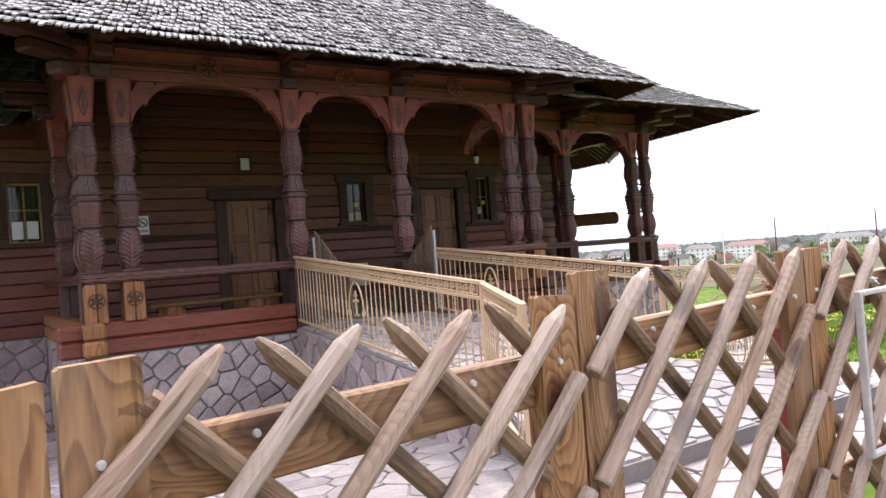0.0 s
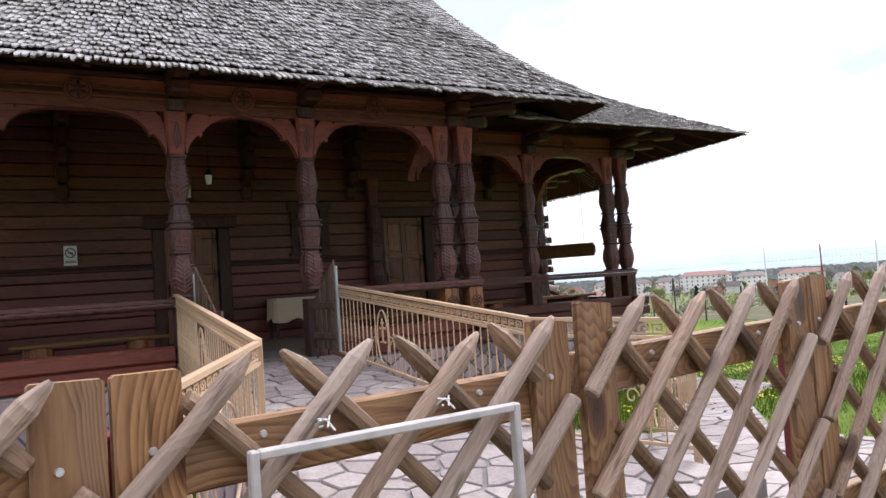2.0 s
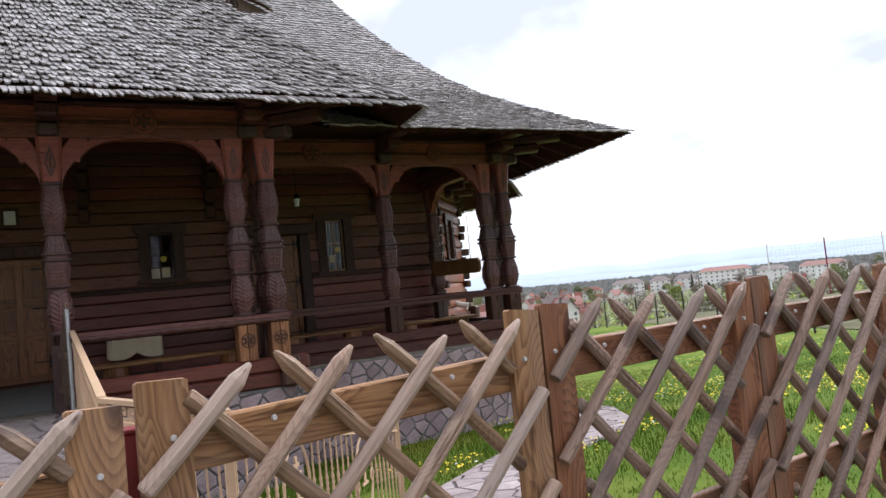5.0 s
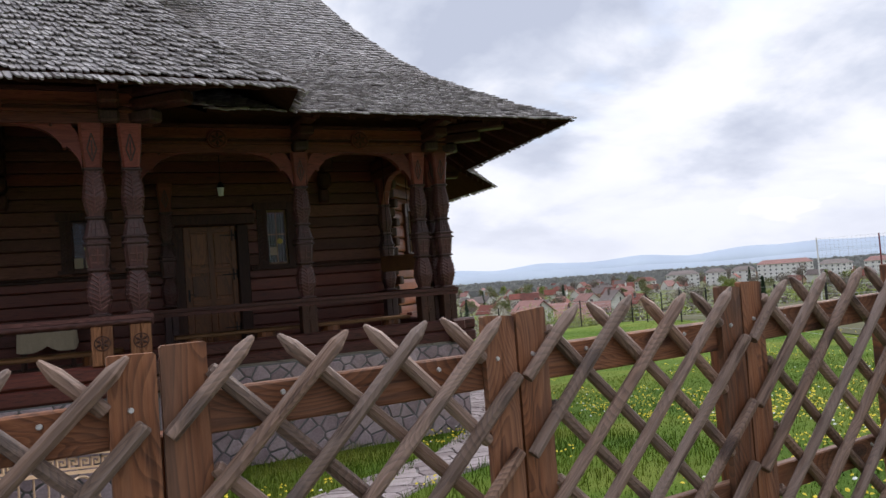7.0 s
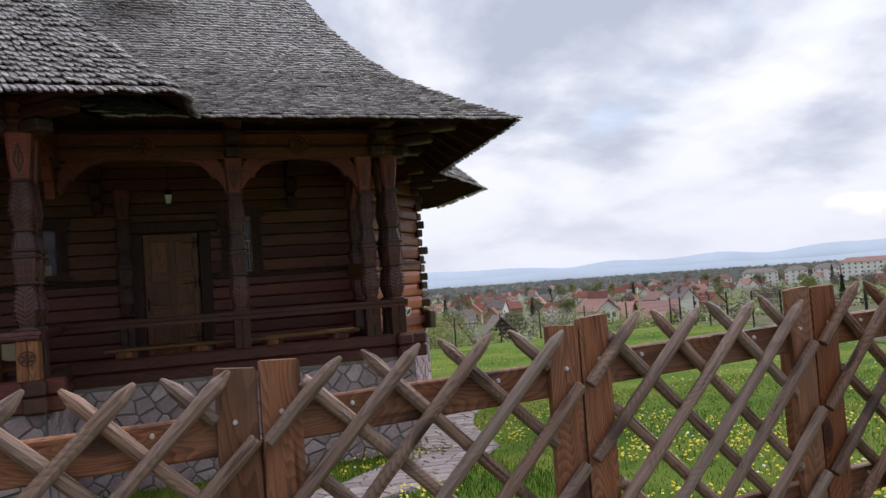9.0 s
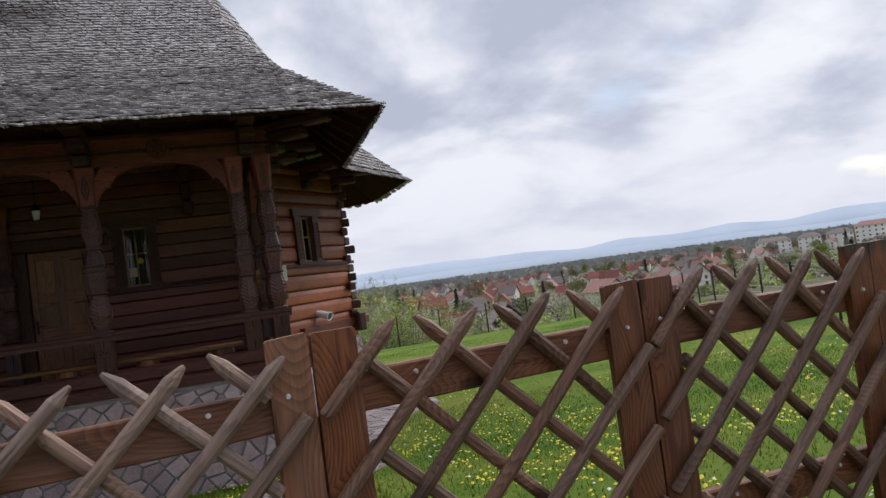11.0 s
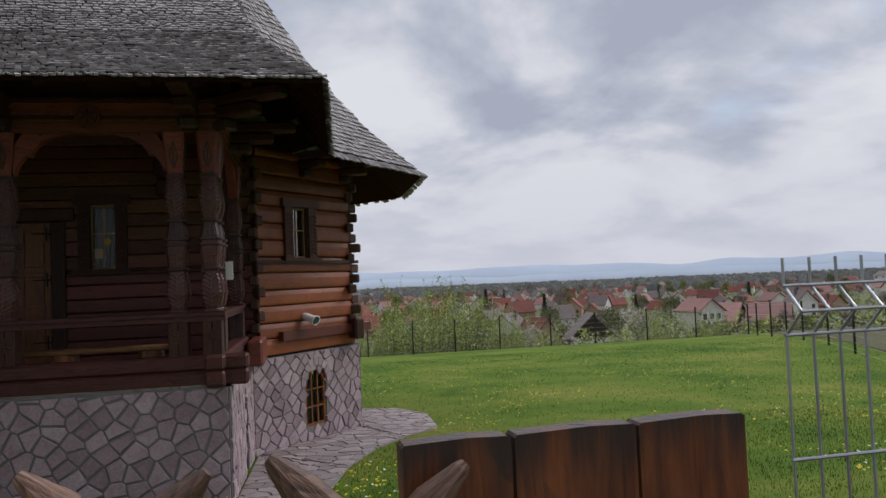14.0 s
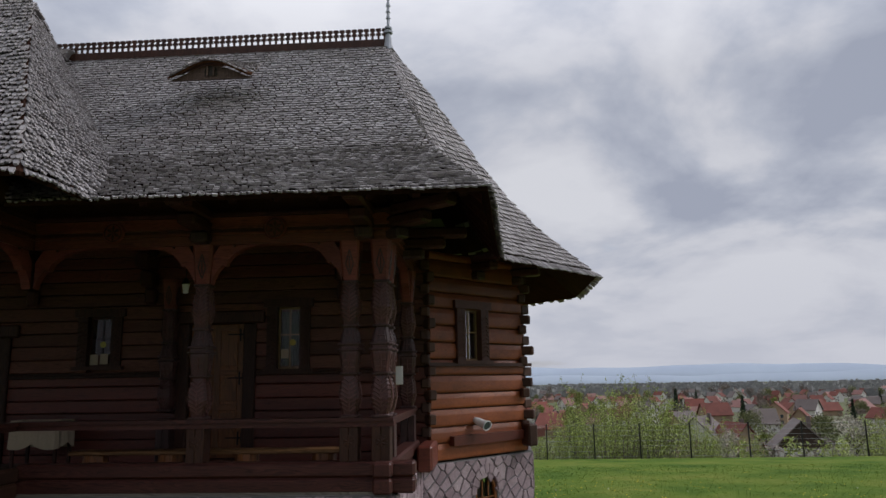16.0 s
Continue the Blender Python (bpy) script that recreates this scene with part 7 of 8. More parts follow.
KEY = [(0.0, 0.0, 0.1, 0.014), (0.0, 0.0, 0.014, 0.072), (0.0, 0.06, 0.078, 0.074), (0.064, 0.026, 0.078, 0.074), (0.03, 0.026, 0.078, 0.040), (0.03, 0.026, 0.044, 0.05)]


def ramp_railing(p0, p1, h, medallions, label, posts=(True, True), wide=0.135):
    p0, p1 = V(*p0), V(*p1)
    flat = math.hypot(p1[0] - p0[0], p1[1] - p0[1])
    d = (p1 - p0) / flat
    t = thing("ramp_railing", label, "railing", (p0[0], p0[1], p0[2] - h), "ramp railings")
    n = V(-d[1], d[0], 0)

    def bar(u0, u1, w0, w1, th, name):
        a, b2 = p0 + d * u0, p0 + d * u1
        q = [a - n * th + V(0, 0, w0), b2 - n * th + V(0, 0, w0), b2 + n * th + V(0, 0, w0), a + n * th + V(0, 0, w0)]
        return Geo().add(q + [c + V(0, 0, w1 - w0) for c in q], BOXF).ob(name, M_RAILING, t)

    bar(0, flat, -0.028, 0.0, 0.026, "top_bar")
    bar(0, flat, -0.150, -0.128, 0.016, "under_bar")
    bar(0, flat, -h + 0.06, -h + 0.085, 0.014, "bottom_bar")
    g, u = Geo(), 0.02
    while u < flat - 0.1:
        for a0, b0, a1, b1 in KEY:
            q0, q1 = p0 + d * (u + a0), p0 + d * (u + a1)
            q = [q0 - n * 0.005 + V(0, 0, -0.118 + b0), q1 - n * 0.005 + V(0, 0, -0.118 + b0), q1 + n * 0.005 + V(0, 0, -0.118 + b0), q0 + n * 0.005 + V(0, 0, -0.118 + b0)]
            g.add(q + [c + V(0, 0, b1 - b0) for c in q], BOXF)
        u += 0.1
    g.ob("key_band", M_RAILING, t)
    me, u = baluster_mesh(h - 0.235), 0.06
    while u < flat - 0.03:
        if not any(abs(u - c) < wide + 0.005 for c in medallions):
            q = p0 + d * u + V(0, 0, -h + 0.085)
            shared("baluster", me, t, Matrix.Translation(Vector(q) - t.location))
        u += 0.112
    for c in medallions:
        g = Geo()
        q = p0 + d * c + V(0, 0, -h * 0.5 - 0.04)
        prev = None
        for i in range(25):
            a = 2 * math.pi * i / 24
            w = q + d * wide * math.cos(a) * np.array([1, 1, 0]) + V(0, 0, 0.29 * math.sin(a))
            if prev is not None:
                g.tube(prev, w, 0.010, 0.010, 6, False)
            prev = w
        g.ob("medallion_ring", M_RAILING, t)
        g = Geo()
        for a0, b0, a1, b1 in ((-0.012, -0.06, 0.012, 0.20), (-0.07, 0.08, 0.07, 0.105), (-0.04, 0.14, 0.04, 0.16), (-0.06, -0.07, 0.06, -0.05)):
            s0, s1 = q + V(d[0], d[1], 0) * a0, q + V(d[0], d[1], 0) * a1
            k = [s0 - n * 0.006 + V(0, 0, b0), s1 - n * 0.006 + V(0, 0, b0), s1 + n * 0.006 + V(0, 0, b0), s0 + n * 0.006 + V(0, 0, b0)]
            g.add(k + [c2 + V(0, 0, b1 - b0) for c2 in k], BOXF)
        g.ob("cross", M_RAILING, t)
        g = Geo()
        for sgn in (-1, 1):
            prev = None
            for i in range(15):
                a = 4.2 * math.pi * i / 14 * 0.5
                r = 0.055 * (1 - i / 18)
                w = q + V(d[0], d[1], 0) * (sgn * (0.185 - 0.0 + r * math.cos(a))) + V(0, 0, -0.05 + r * math.sin(a) * 1.2)
                if prev is not None:
                    g.tube(prev, w, 0.006, 0.006, 5, False)
                prev = w
        g.ob("scroll", M_RAILING, t)
    for on, q in zip(posts, (p0, p1)):
        if on:
            zb = min(q[2] - h, ground(q[0], q[1])) - 0.05
            Geo().box((q[0] - 0.022, q[1] - 0.022, zb), (q[0] + 0.022, q[1] + 0.022, q[2] - 0.002), 0.004).ob("corner_post", M_RAILING, t)


ramp_railing((3.92, 8.55, 1.885), (3.66, 4.15, 1.52), 0.90, (1.9,), "cream painted steel ramp railing with a key-pattern band", (False, True), 0.19)
ramp_railing((5.74, 8.1, 1.875), (5.80, 4.24, 1.49), 0.90, (1.25,), "cream painted steel ramp railing with a key-pattern band", (False, True))
ramp_railing((3.66, 4.15, 1.51), (2.92, 2.78, 1.44), 0.95, (0.8,), "cream painted steel railing flaring out from the ramp", (False, True), 0.27)
ramp_railing((5.80, 4.24, 1.48), (6.28, 3.06, 1.45), 0.95, (0.65,), "cream painted steel railing flaring out from the ramp", (False, True), 0.27)
ramp_railing((6.28, 3.06, 1.44), (8.22, 5.52, 0.84), 0.84, (0.8, 2.1), "cream painted steel railing falling away along the path", (False, True), 0.2)

# ---------------------------------------------------------------- lawn: grass, flowers
rg = np.random.RandomState(7)


def on_paving(x, y):
    if 0.0 < x < 8.4 and y < 6.4:
        return True
    if y > 10.2 and x < 13.2:
        return True
    for s in PATH_SEGS:
        inside = True
        for k in range(len(s)):
            p, q = s[k], s[(k + 1) % len(s)]
            if (q[0] - p[0]) * (y - p[1]) - (q[1] - p[1]) * (x - p[0]) < -0.02:
                inside = False
                break
        if inside:
            return True
    return False


def blades(count, x0, x1, y0, y1, h0, h1, w):
    g = Geo()
    v, f = [], []
    for _ in range(count):
        x, y = rg.uniform(x0, x1), rg.uniform(y0, y1)
        if on_paving(x, y) or (AP0[0] - 0.3 < x < 15.2 and 13.3 < y < 18.5) or (x < 8.3 and y > 8.5):
            continue
        z, a, h = ground(x, y), rg.uniform(0, 6.283), rg.uniform(h0, h1)
        c, s, lx, ly = math.cos(a) * w, math.sin(a) * w, rg.uniform(-0.5, 0.5) * h, rg.uniform(-0.5, 0.5) * h
        n = len(v)
        v += [(x - c, y - s, z - 0.01), (x + c, y + s, z - 0.01), (x + lx, y + ly, z + h)]
        f.append((n, n + 1, n + 2))
    g.v, g.f = v, f
    me = bpy.data.meshes.new("grass")
    me.from_pydata(v, [], f)
    me.materials.append(M_BLADE)
    return tagged(new("grass", me), "short green spring grass on the lawn", "grass", kind="stuff")


blades(60000, 8.0, 24.0, 2.2, 14.0, 0.02, 0.05, 0.007)
blades(22000, 14.0, 42.0, 9.0, 34.0, 0.02, 0.05, 0.012)
blades(9000, 6.0, 13.4, 4.5, 10.25, 0.06, 0.16, 0.007)

v, f, vw, fw = [], [], [], []
for _ in range(8000):
    d = 0.6 + 1.6 * rg.beta(1.2, 2.2) * 18
    a = rg.uniform(-0.35, 1.25)
    x, y = 14.2 + d * math.sin(a), 2.6 + d * math.cos(a)
    if rg.uniform() < 0.25:
        x, y = rg.uniform(8.6, 14), rg.uniform(2.2, 9)
    clump = noise.noise(Vector((x * 0.35, y * 0.35, 3.0))) + 0.25 * noise.noise(Vector((x * 1.3, y * 1.3, 1.0)))
    if clump < 0.02 or on_paving(x, y) or y < 1.9:
        continue
    z, r = ground(x, y) + rg.uniform(0.05, 0.12), rg.uniform(0.012, 0.020)
    white = rg.uniform() < 0.08
    vv, ff = (vw, fw) if white else (v, f)
    n = len(vv)
    tx, ty = rg.uniform(-0.5, 0.5), rg.uniform(-0.5, 0.5)
    for k in range(7):
        c, s = math.cos(k * 0.8976) * r, math.sin(k * 0.8976) * r
        vv.append((x + c, y + s, z + c * tx + s * ty))
    vv.append((x, y, z + 0.012))
    ff += [(n + k, n + (k + 1) % 7, n + 7) for k in range(7)]
for nm, vv, ff, mt, lab in (("dandelions", v, f, M_DANDELION, "yellow dandelion heads scattered over the lawn"), ("daisies", vw, fw, M_DAISY, "small white daisies scattered over the lawn")):
    me = bpy.data.meshes.new(nm)
    me.from_pydata(vv, [], ff)
    me.materials.append(mt)
    tagged(new(nm, me), lab, "flowers", kind="stuff")

# ---------------------------------------------------------------- perimeter fence
def far_post(x, y, h=1.75):
    z = ground(x, y)
    t = thing("mesh_fence_post", "thin black steel post of the perimeter fence", "post", (x, y, z), "perimeter fence posts")
    Geo().box((x - 0.03, y - 0.03, z - 0.2), (x + 0.03, y + 0.03, z + h), 0.004).ob("shaft", M_BLACKPOST, t)


def far_wires(p, q, parent, n=7, h=1.65):
    for k in range(n):
        w = 0.12 + (h - 0.12) * k / (n - 1)
        Geo().tube((p[0], p[1], ground(*p) + w), (q[0], q[1], ground(*q) + w), 0.006, 0.006, 4).ob("wire", M_WIRE_FAR, parent)


line = [(x, 40.0) for x in (14.4, 16.8, 19.2, 21.5, 24.0, 26.9, 29.5, 32.6, 35.6, 38.9)]
leg = [(38.9, 40.0), (37.9, 37.6), (37.2, 35.3), (36.6, 33.2), (35.3, 30.2), (34.0, 26.9), (31.9, 22.9), (29.8, 19.0), (27.7, 15.2), (25.6, 11.4), (23.5, 7.6)]
for pts in (line, leg):
    pw = thing("mesh_fence", "thin grey wire mesh of the perimeter fence", "wire fence", (pts[0][0], pts[0][1], ground(*pts[0])), "perimeter fence wires")
    for p, q in zip(pts, pts[1:]):
        far_wires(p, q, pw)
for p in line + leg[1:]:
    far_post(*p)

g = Geo()
ys = np.array([4.0, 7.6, 11.4, 15.2, 19.0, 22.9, 26.9, 30.2, 33.2, 35.3, 37.6, 40.0, 46.0, 52.0, 58.5])
xs = np.r_[np.array([21.5, 23.5, 25.6, 27.7, 29.8, 31.9, 34.0, 35.3, 36.6, 37.2, 37.9, 38.9, 41.0, 43.0, 45.0])] + 1.2
for x, y in zip(xs, ys):
    g.v += [(x + d, y, ground(x, y) + 0.03) for d in (0.0, 5.0, 15.0, 40.0, 120.0, 500.0)]
g.f = [(6 * j + i, 6 * j + i + 1, 6 * j + i + 7, 6 * j + i + 6) for j in range(len(ys) - 1) for i in range(5)]
tagged(g.ob("rough_ground", M_ROUGH, smooth=True), "dry pale brown rough grass beyond the perimeter fence", "ground", kind="structure")

# tall netting posts of the playing field
poles = [((74.3, 53.0), M_WHITEPOST), ((77.5, 48.4), M_REDPOST), ((80.2, 43.9), M_WHITEPOST), ((82.4, 39.8), M_REDPOST), ((84.2, 36.1), M_WHITEPOST), ((86.0, 32.0), M_REDPOST)]
net = thing("ball_net", "sagging grey ball-stop net between tall posts", "net", (74.3, 53.0, -2))
for (p, mt) in poles:
    t = thing("net_post", "tall red net post" if mt is M_REDPOST else "tall white painted net post", "post", (*p, -6), "net posts")
    Geo().tube((*p, -7), (*p, 3.4), 0.09, 0.07, 8).ob("shaft", mt, t, "red shaft" if mt is M_REDPOST else "white shaft")
g = Geo()
for (p, _), (q, _) in zip(poles, poles[1:]):
    for k in range(16):
        z = -2.0 + 5.3 * k / 15
        g.tube((*p, z), (*q, z), 0.008, 0.008, 3, False)
    for k in range(1, 14):
        x, y = p[0] + (q[0] - p[0]) * k / 14, p[1] + (q[1] - p[1]) * k / 14
        g.tube((x, y, -2), (x, y, 3.3), 0.008, 0.008, 3, False)
g.ob("netting", M_WIRE_FAR, net)

# ---------------------------------------------------------------- trees
def leaf_cloud(count, shape, size, rng, mat, name="crown"):
    v, f = [], []
    for _ in range(count):
        x, y, z = shape(rng)
        a = [rng.gauss(0, 1) for _ in range(6)]
        p, q = Vector(a[:3]).normalized() * size * rng.uniform(0.5, 1.3), Vector(a[3:]).normalized() * size * rng.uniform(0.5, 1.3)
        n = len(v)
        v += [(x, y, z), (x + p.x, y + p.y, z + p.z), (x + q.x, y + q.y, z + q.z)]
        f.append((n, n + 1, n + 2))
    me = bpy.data.meshes.new(name)
    me.from_pydata(v, [], f)
    me.materials.append(mat)
    return me


def round_crown(h, w, lumps, rng0):
    centres = [(rng0.uniform(-w, w) * 0.6, rng0.uniform(-w, w) * 0.6, h * rng0.uniform(0.38, 0.88), w * rng0.uniform(0.3, 0.62)) for _ in range(lumps)]

    def shape(rng):
        cx, cy, cz, r = rng.choice(centres)
        d = Vector((rng.gauss(0, 1), rng.gauss(0, 1), rng.gauss(0, 0.8))).normalized() * r * rng.uniform(0.55, 1.05)
        return cx + d.x, cy + d.y, cz + d.z

    return shape


def cone_crown(h, w):
    def shape(rng):
        t = rng.random() ** 0.8
        tier = 0.75 + 0.25 * math.cos(t * 48)
        r = w * (1 - t) * tier * math.sqrt(rng.random())
        a = rng.uniform(0, 6.283)
        return r * math.cos(a), r * math.sin(a), h * (0.08 + 0.92 * t) - 0.12 * r
    return shape


def trunk_mesh(h, r, limbs, rng):
    g = Geo()
    g.tube((0, 0, -0.4), (0.05 * h * 0.2, 0, h * 0.55), r, r * 0.55, 7)
    for _ in range(limbs):
        a, z = rng.uniform(0, 6.283), h * rng.uniform(0.25, 0.55)
        L = h * rng.uniform(0.2, 0.4)
        p1 = (math.cos(a) * L * 0.6, math.sin(a) * L * 0.6, z + L * 0.8)
        g.tube((0, 0, z), p1, r * 0.4, r * 0.14, 5)
        for _ in range(2):
            b2 = a + rng.uniform(-0.8, 0.8)
            g.tube(p1, (p1[0] + math.cos(b2) * L * 0.4, p1[1] + math.sin(b2) * L * 0.4, p1[2] + L * 0.5), r * 0.14, r * 0.05, 4)
    return g.mesh("trunk", M_BARK)


rt = random.Random(17)
KINDS = {}
for kind, h, w, mat, cnt, size, lab in (("leafy", 8, 3.2, M_LEAF, 2600, 0.34, "light green leafing tree in spring"), ("olive", 8, 3.4, M_LEAF_OLIVE, 2400, 0.36, "olive-brown tree coming into leaf"), ("bare", 9, 3.4, M_BARE, 1500, 0.36, "bare brown leafless tree"), ("blossom", 6, 2.6, M_BLOSSOM, 1500, 0.30, "pale flowering fruit tree")):
    KINDS[kind] = [(leaf_cloud(cnt, round_crown(h, w, 9, random.Random(k * 7 + len(kind))), size, rt, mat), trunk_mesh(h, 0.22, 6, rt), lab) for k in range(3)]
KINDS["conifer"] = [(leaf_cloud(2200, cone_crown(11, 2.3), 0.5, rt, M_CONIFER), trunk_mesh(9, 0.2, 0, rt), "dark green conical spruce tree") for k in range(2)]
def bush_sprays(k):
    rk = random.Random(60 + k)
    return [(rk.uniform(-1, 1), rk.uniform(-1, 1), rk.uniform(1.3, 2.9)) for _ in range(30)]


def bush_shape(k):
    sprays = bush_sprays(k)

    def shape(rng):
        x, y, h = rng.choice(sprays)
        t = 0.18 + 0.82 * rng.random()
        w = 0.26 * (1.15 - t)
        return x * (0.45 + 0.6 * t) + rng.gauss(0, w), y * (0.45 + 0.6 * t) + rng.gauss(0, w), h * t

    return shape


def bush_stems(k):
    g = Geo()
    for x, y, h in bush_sprays(k):
        g.tube((x * 0.4, y * 0.4, -0.2), (x * 0.75, y * 0.75, h * 0.5), 0.014, 0.009, 5, False)
        g.tube((x * 0.75, y * 0.75, h * 0.5), (x * 1.05, y * 1.05, h), 0.009, 0.003, 5, False)
    return g.mesh("trunk", M_STEM)


KINDS["bush"] = [(leaf_cloud(2300, bush_shape(k), 0.07, rt, M_SPRING), bush_stems(k), "bright green spring bush beyond the fence") for k in range(3)]


def tree(kind, x, y, s):
    crown, tr, lab = rt.choice(KINDS[kind])
    t = thing("spruce_tree" if kind == "conifer" else "bush" if kind == "bush" else "tree", lab, "bush" if kind == "bush" else "tree", (x, y, ground(x, y) + (0.25 if y > 60 else 0)), "valley trees")
    m = Matrix.Rotation(rt.uniform(0, 6.28), 4, "Z") @ Matrix.Diagonal((s * rt.uniform(0.9, 1.1), s * rt.uniform(0.9, 1.1), s * rt.uniform(0.85, 1.15), 1))
    shared("trunk", tr, t, m)
    shared("crown", crown, t, m)


for x, y, s in ((19.0, 48, 1.5), (20.5, 47, 1.4), (22.0, 49, 1.8), (23.4, 50, 1.9), (21.3, 52, 2.1), (24.6, 51, 2.0), (25.6, 53, 1.8), (18.2, 47, 1.0), (16.6, 46, 0.9), (17.4, 50, 1.0), (28.5, 53, 1.2), (31.0, 52, 0.8), (39.0, 53, 1.3), (41.0, 54, 1.5), (42.6, 53, 1.2), (36.0, 52, 0.7), (26.8, 49, 1.1), (27.4, 52, 1.5), (45.5, 55, 1.1)):
    tree("bush", x, y, s)
tree("conifer", 28.0, 131, 0.75)
tree("conifer", 106, 287, 1.0)
tree("conifer", 90, 322, 1.2)
tree("conifer", 93, 326, 1.0)
tree("conifer", 152, 301, 0.8)
tree("conifer", 236, 449, 0.8)
tree("conifer", 410, 380, 1.2)
tree("blossom", 44, 66, 0.75)
tree("blossom", 40, 88, 0.7)


# ---------------------------------------------------------------- houses
def house(x, y, w, d, wall_h, roof_h, ang, wall, roof, label, gable=None, chimney=True):
    z = ground(x, y) + 0.1
    t = thing("house", label, "house", (x, y, z), "valley houses")
    m = Matrix.Translation((x, y, z)) @ Matrix.Rotation(ang, 4, "Z")
    loc = lambda *p: m @ Vector(p)
    g = Geo().box((-w / 2, -d / 2, -1.5), (w / 2, d / 2, wall_h), 0, m)
    body = g.ob("wall", wall, t)
    o = 0.5
    rp = [(-w / 2 - o, wall_h - 0.25), (0, wall_h + roof_h), (w / 2 + o, wall_h - 0.25), (w / 2 + o, wall_h), (0, wall_h + roof_h + 0.3), (-w / 2 - o, wall_h)]
    g = Geo()
    for a, b2 in ((0, 1), (1, 0)):
        s = 1 if a == 0 else -1
        q = [(s * -(w / 2 + o), wall_h - 0.3), (0, wall_h + roof_h), (0, wall_h + roof_h + 0.22), (s * -(w / 2 + o), wall_h - 0.06)]
        g.prism(q, lambda p, r: loc(p, -d / 2 - o, r), lambda p, r: loc(p, d / 2 + o, r))
    rf = g.ob("roof", roof, t)
    for s in (-1, 1):
        Geo().prism([(-w / 2, wall_h), (w / 2, wall_h), (0, wall_h + roof_h)], lambda p, r: loc(p, s * (d / 2 - 0.05), r), lambda p, r: loc(p, s * d / 2, r)).ob("gable", gable or wall, t)
    if chimney:
        Geo().box((w * 0.18, -0.35, wall_h + roof_h * 0.35), (w * 0.18 + 0.6, 0.35, wall_h + roof_h + 0.7), 0, m).ob("chimney", M_ROOFGREY, rf)
    for s in (-1, 1):
        for k in (-0.28, 0.0, 0.28):
            if x * x + y * y > 60000 and k != -0.28:
                continue
            for zz in ([0.9] if wall_h < 4 else [0.9, wall_h - 1.9]):
                Geo().box((w * k - 0.5, s * d / 2 - 0.06 if s < 0 else d / 2 - 0.1, zz), (w * k + 0.5, s * d / 2 + 0.1 if s < 0 else d / 2 + 0.06, zz + 1.25), 0, m).ob("window", M_FARGLASS, body)
        for k in (-0.25, 0.25) if x * x + y * y < 60000 else ():
            Geo().box((s * w / 2 - 0.06, d * k - 0.5, 0.9), (s * w / 2 + 0.06, d * k + 0.5, 2.15), 0, m).ob("window", M_FARGLASS, body)


face = lambda x, y: math.atan2(y - 1, x - 14) - math.pi / 2
house(66.5, 136, 8.5, 9, 2.9, 4.4, face(66, 136) + 0.12, M_HWALL, M_ROOFGREY, "white house with a dark timber gable and grey roof", M_GABLE)
house(53, 146, 6.2, 7.5, 4.6, 3.2, face(53, 146) - 0.35, M_HWALL, M_ROOFGREY, "white two-storey house with a steep grey gable roof")
house(57, 140, 6.5, 8, 2.6, 4.2, face(57, 140) + 0.5, M_HWALL2, M_ROOFRED, "ochre cottage with a steep red-brown roof", M_HWALL2)
house(44, 119, 4.2, 5, 1.6, 2.4, face(44, 119) + 0.4, M_HWALL, M_ROOFPALE, "small white shed with a pale red roof", None, False)
house(103, 160, 7, 8, 6.0, 2.6, face(103, 160) + 0.7, M_HWALL, M_ROOFPALE, "tall white house with a shallow pinkish roof")
house(112, 166, 17, 9, 2.6, 4.6, face(112, 166) + 1.35, M_ROOFPALE, M_ROOFPALE, "long house with a broad pinkish roof")
house(121, 160, 14, 9, 2.6, 4.2, face(121, 160) + 1.5, M_HWALL2, M_ROOFPALE, "long house with a broad pinkish roof")
house(31.5, 221, 10, 9, 3.2, 4.0, face(31, 221) + 1.2, M_HWALL2, M_ROOFRED, "house with a red tiled roof")
rh = random.Random(23)
made = 0
TOWN = []
while made < 210:
    a = radians(rh.uniform(2, 66))
    d = 255 + 720 * rh.random() ** 1.15
    x, y = 14 + d * math.sin(a), 1 + d * math.cos(a)
    if any((x - p) ** 2 + (y - q) ** 2 < 14.5 ** 2 for p, q in TOWN):
        continue
    if a > radians(38) and (d < 480 or rh.random() < 0.6):
        continue
    TOWN.append((x, y))
    roof = rh.choice((M_ROOFRED, M_ROOFRED, M_ROOFRED, M_ROOFPALE, M_ROOFGREY))
    house(x, y, rh.uniform(6.0, 8.5), rh.uniform(7, 10), rh.choice((2.8, 3.0, 3.0, 5.0)), rh.uniform(2.8, 4.4), rh.uniform(0, 3.1), rh.choice((M_HWALL, M_HWALL, M_HWALL2)), roof, "valley house with a grey roof" if roof is M_ROOFGREY else "valley house with a red tiled roof", None, d < 350)
    made += 1
for _ in range(255):
    a = radians(rt.uniform(0, 72))
    d = 150 + 760 * rt.random() ** 0.9
    x, y = 14 + d * math.sin(a), 1 + d * math.cos(a)
    if any((x - p) ** 2 + (y - q) ** 2 < 8 ** 2 for p, q in TOWN):
        continue
    kind = rt.choices(("leafy", "olive", "bare", "blossom", "conifer"), (2.0, 3.0, 5.0, 0.8, 1.2))[0]
    tree(kind, x, y, rt.uniform(0.6, 1.25) * (1.25 if d > 450 else 1.0) * (0.65 if kind == "conifer" else 1.0))
for _ in range(16):
    a, d = radians(rt.uniform(14, 70)), rt.uniform(110, 170)
    tree(rt.choice(("olive", "bare", "leafy", "leafy", "blossom")), 14 + d * math.sin(a), 1 + d * math.cos(a), rt.uniform(0.35, 0.6))


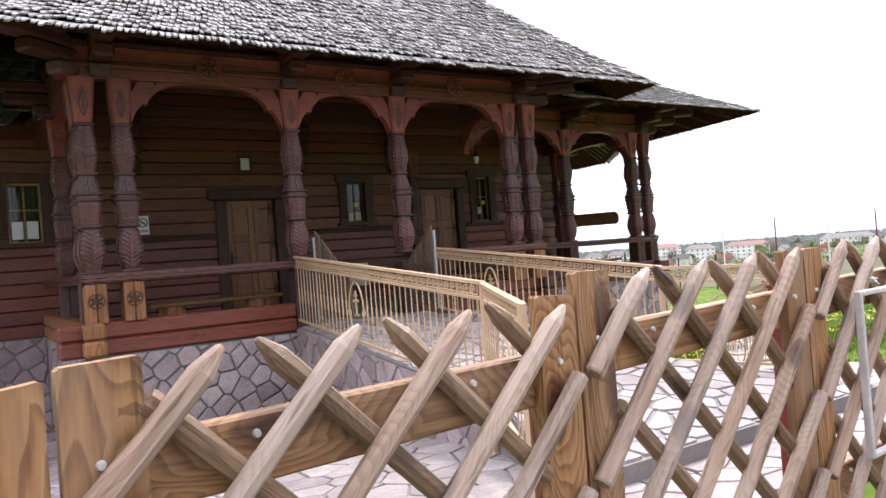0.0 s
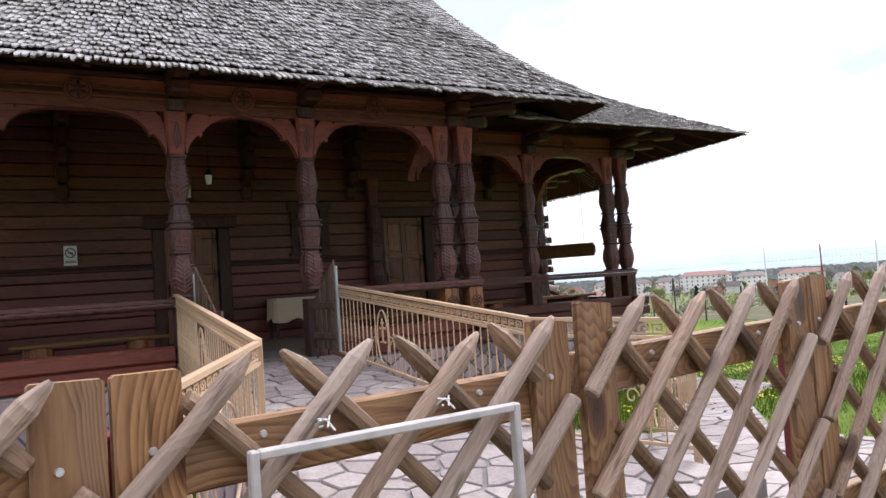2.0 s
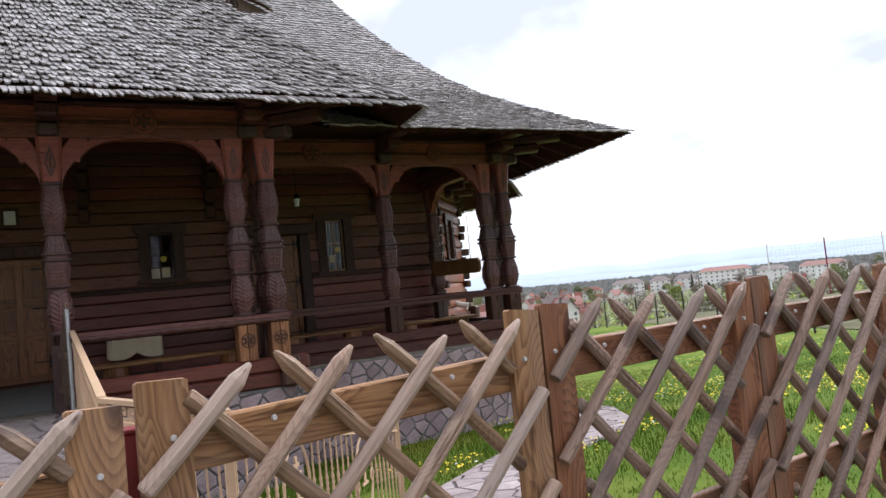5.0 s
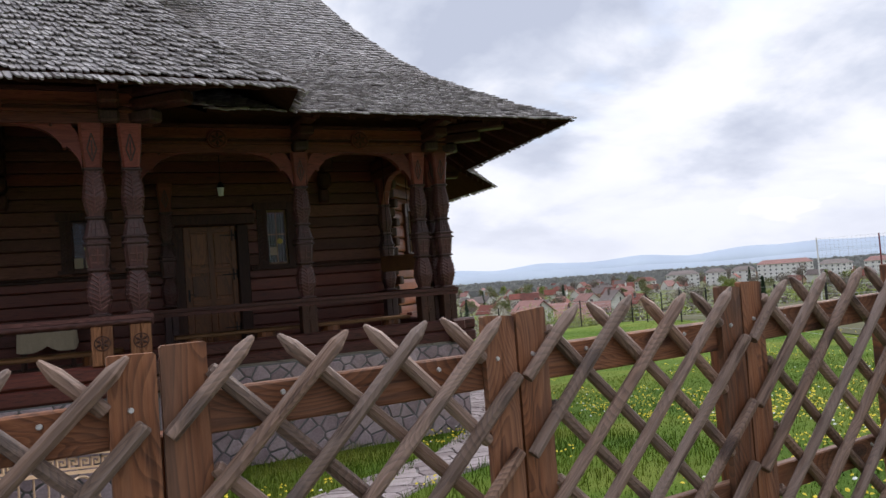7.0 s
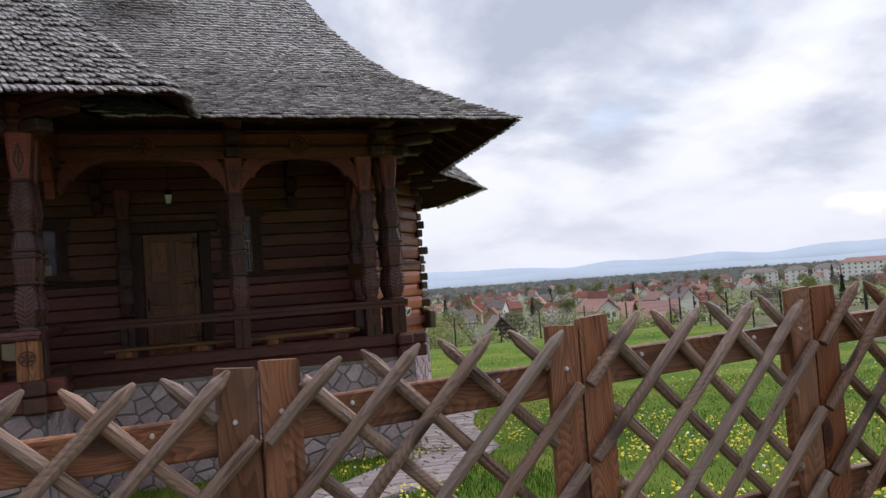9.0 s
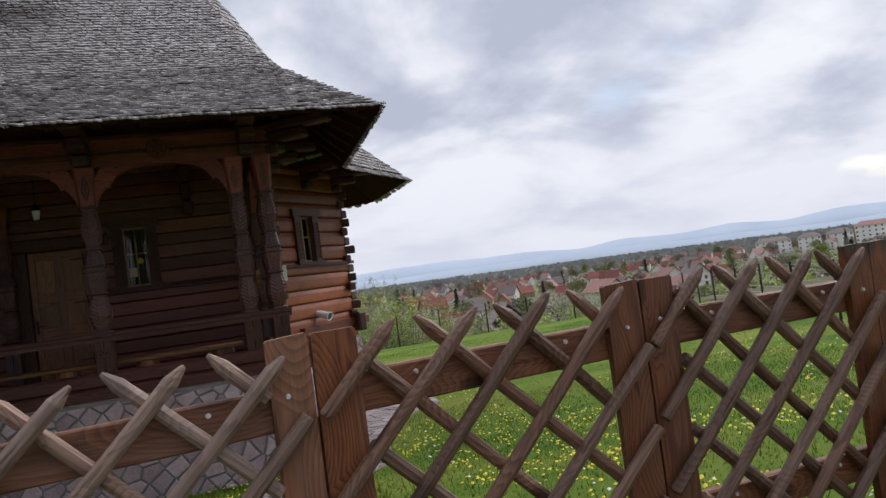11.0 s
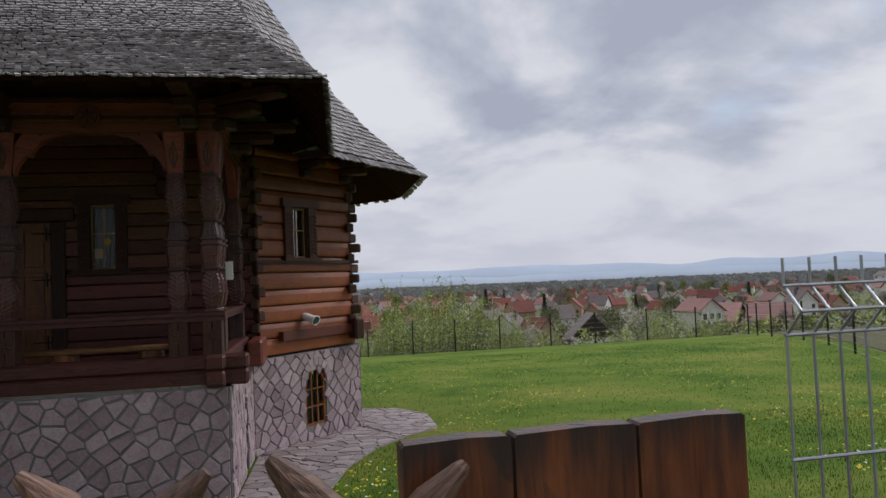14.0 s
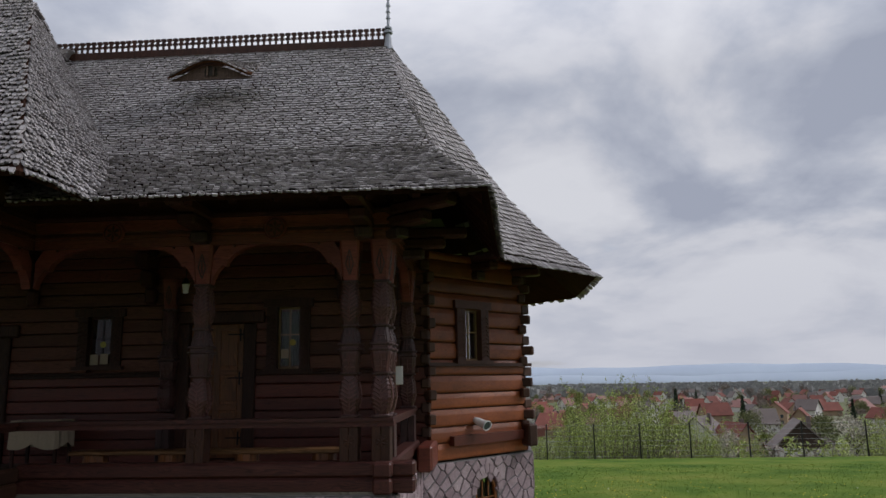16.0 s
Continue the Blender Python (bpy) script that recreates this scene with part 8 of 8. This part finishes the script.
# orchards and hedges between the houses, too many to count
def thicket(name, count, d0, d1, size, mat, label, seed):
    rk = random.Random(seed)
    v, f = [], []
    for _ in range(count):
        a, d = radians(rk.uniform(0, 72)), d0 + (d1 - d0) * rk.random() ** 1.2
        cx, cy = 14 + d * math.sin(a), 1 + d * math.cos(a)
        if any((cx - p) ** 2 + (cy - q) ** 2 < 7 ** 2 for p, q in TOWN):
            continue
        z, h, w = ground(cx, cy), rk.uniform(2.0, 5.5), rk.uniform(1.0, 2.4)
        for _ in range(60):
            p = Vector((rk.gauss(0, 1), rk.gauss(0, 1), rk.gauss(0, 1))).normalized() * rk.uniform(0.5, 1.0)
            x, y, zz = cx + p.x * w, cy + p.y * w, z + h * (0.55 + 0.45 * p.z)
            e, g2 = [Vector((rk.gauss(0, 1), rk.gauss(0, 1), rk.gauss(0, 1))).normalized() * size * rk.uniform(0.6, 1.3) for _ in range(2)]
            n = len(v)
            v += [(x, y, zz), (x + e.x, y + e.y, zz + e.z), (x + g2.x, y + g2.y, zz + g2.z)]
            f.append((n, n + 1, n + 2))
    me = bpy.data.meshes.new(name)
    me.from_pydata(v, [], f)
    me.materials.append(mat)
    tagged(new(name, me), label, "shrubs", kind="stuff")


thicket("green_orchard", 420, 105, 560, 0.55, M_SPRING, "fresh green orchard trees and hedges between the houses", 5)
thicket("bare_orchard", 620, 105, 620, 0.6, M_BARE, "bare brown orchard trees between the houses", 6)
thicket("olive_hedges", 420, 110, 620, 0.6, M_LEAF_OLIVE, "olive hedges and garden trees between the houses", 7)


# far town woods and roofs too small to pick apart, greyed for the haze
v, f = [], []
for _ in range(9000):
    a, d = radians(rt.uniform(-8, 78)), rt.uniform(800, 2600)
    x, y = d * math.sin(a), d * math.cos(a)
    z, s = ground(x, y), rt.uniform(3, 9)
    n = len(v)
    b2 = rt.uniform(0, 6.28)
    c, q = math.cos(b2) * s, math.sin(b2) * s
    v += [(x - c, y - q, z), (x + c, y + q, z), (x + c * 0.6, y + q * 0.6, z + s * rt.uniform(0.7, 1.3)), (x - c * 0.5, y - q * 0.5, z + s * rt.uniform(0.7, 1.3))]
    f.append((n, n + 1, n + 2, n + 3))
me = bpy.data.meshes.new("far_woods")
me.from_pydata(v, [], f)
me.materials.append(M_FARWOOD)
tagged(new("far_woods", me), "greyish far woods across the valley, haze put into their colour", "woods", kind="stuff")


# white apartment blocks
def block(x0, y0, x1, y1, floors, roof, label):
    z = ground((x0 + x1) / 2, (y0 + y1) / 2) - 1.5
    L = math.hypot(x1 - x0, y1 - y0)
    ang = math.atan2(y1 - y0, x1 - x0)
    t = thing("apartment_block", label, "apartment block", (x0, y0, z), "apartment blocks")
    m = Matrix.Translation((x0, y0, z)) @ Matrix.Rotation(ang, 4, "Z")
    h = 3.0 * floors
    body = Geo().box((0, 0, -6), (L, 14, h), 0, m).ob("wall", M_BLOCK, t)
    loc = lambda *p: m @ Vector(p)
    g = Geo()
    g.loft([[loc(-0.8, -0.8, h), loc(L + 0.8, -0.8, h), loc(L + 0.8, 14.8, h), loc(-0.8, 14.8, h)], [loc(4, 6, h + 3.2), loc(L - 4, 6, h + 3.2), loc(L - 4, 8, h + 3.2), loc(4, 8, h + 3.2)]])
    g.ob("roof", roof, t)
    n = int(L / 3.6)
    for fl in range(floors):
        for k in range(n):
            x = 1.2 + k * (L - 2.4) / max(1, n - 1) if n > 1 else L / 2
            if k % 4 == 1:
                Geo().box((x - 1.3, -1.1, 3 * fl + 0.2), (x + 1.3, 0, 3 * fl + 1.2), 0, m).ob("balcony", M_BLOCK, t)
            Geo().box((x - 0.6, -0.08, 3 * fl + 1.0), (x + 0.6, 0.05, 3 * fl + 2.2), 0, m).ob("window", M_FARGLASS, body)


for i, (x0, y0, x1, y1, fl, rf) in enumerate(((413, 468, 432, 452, 4, M_ROOFGREY), (435, 448, 446, 437, 4, M_ROOFGREY), (448, 434, 460, 421, 4, M_ROOFGREY), (462, 421, 487, 391, 5, M_ROOFPALE), (490, 389, 503, 371, 4, M_ROOFGREY), (508, 365, 523, 337, 4, M_ROOFPALE), (541, 306, 558, 274, 4, M_ROOFGREY), (395, 486, 407, 475, 3, M_ROOFRED))):
    block(x0, y0, x1, y1, fl, rf, "white four-storey apartment block with a hipped roof" if fl == 4 else "white apartment block with a red roof")
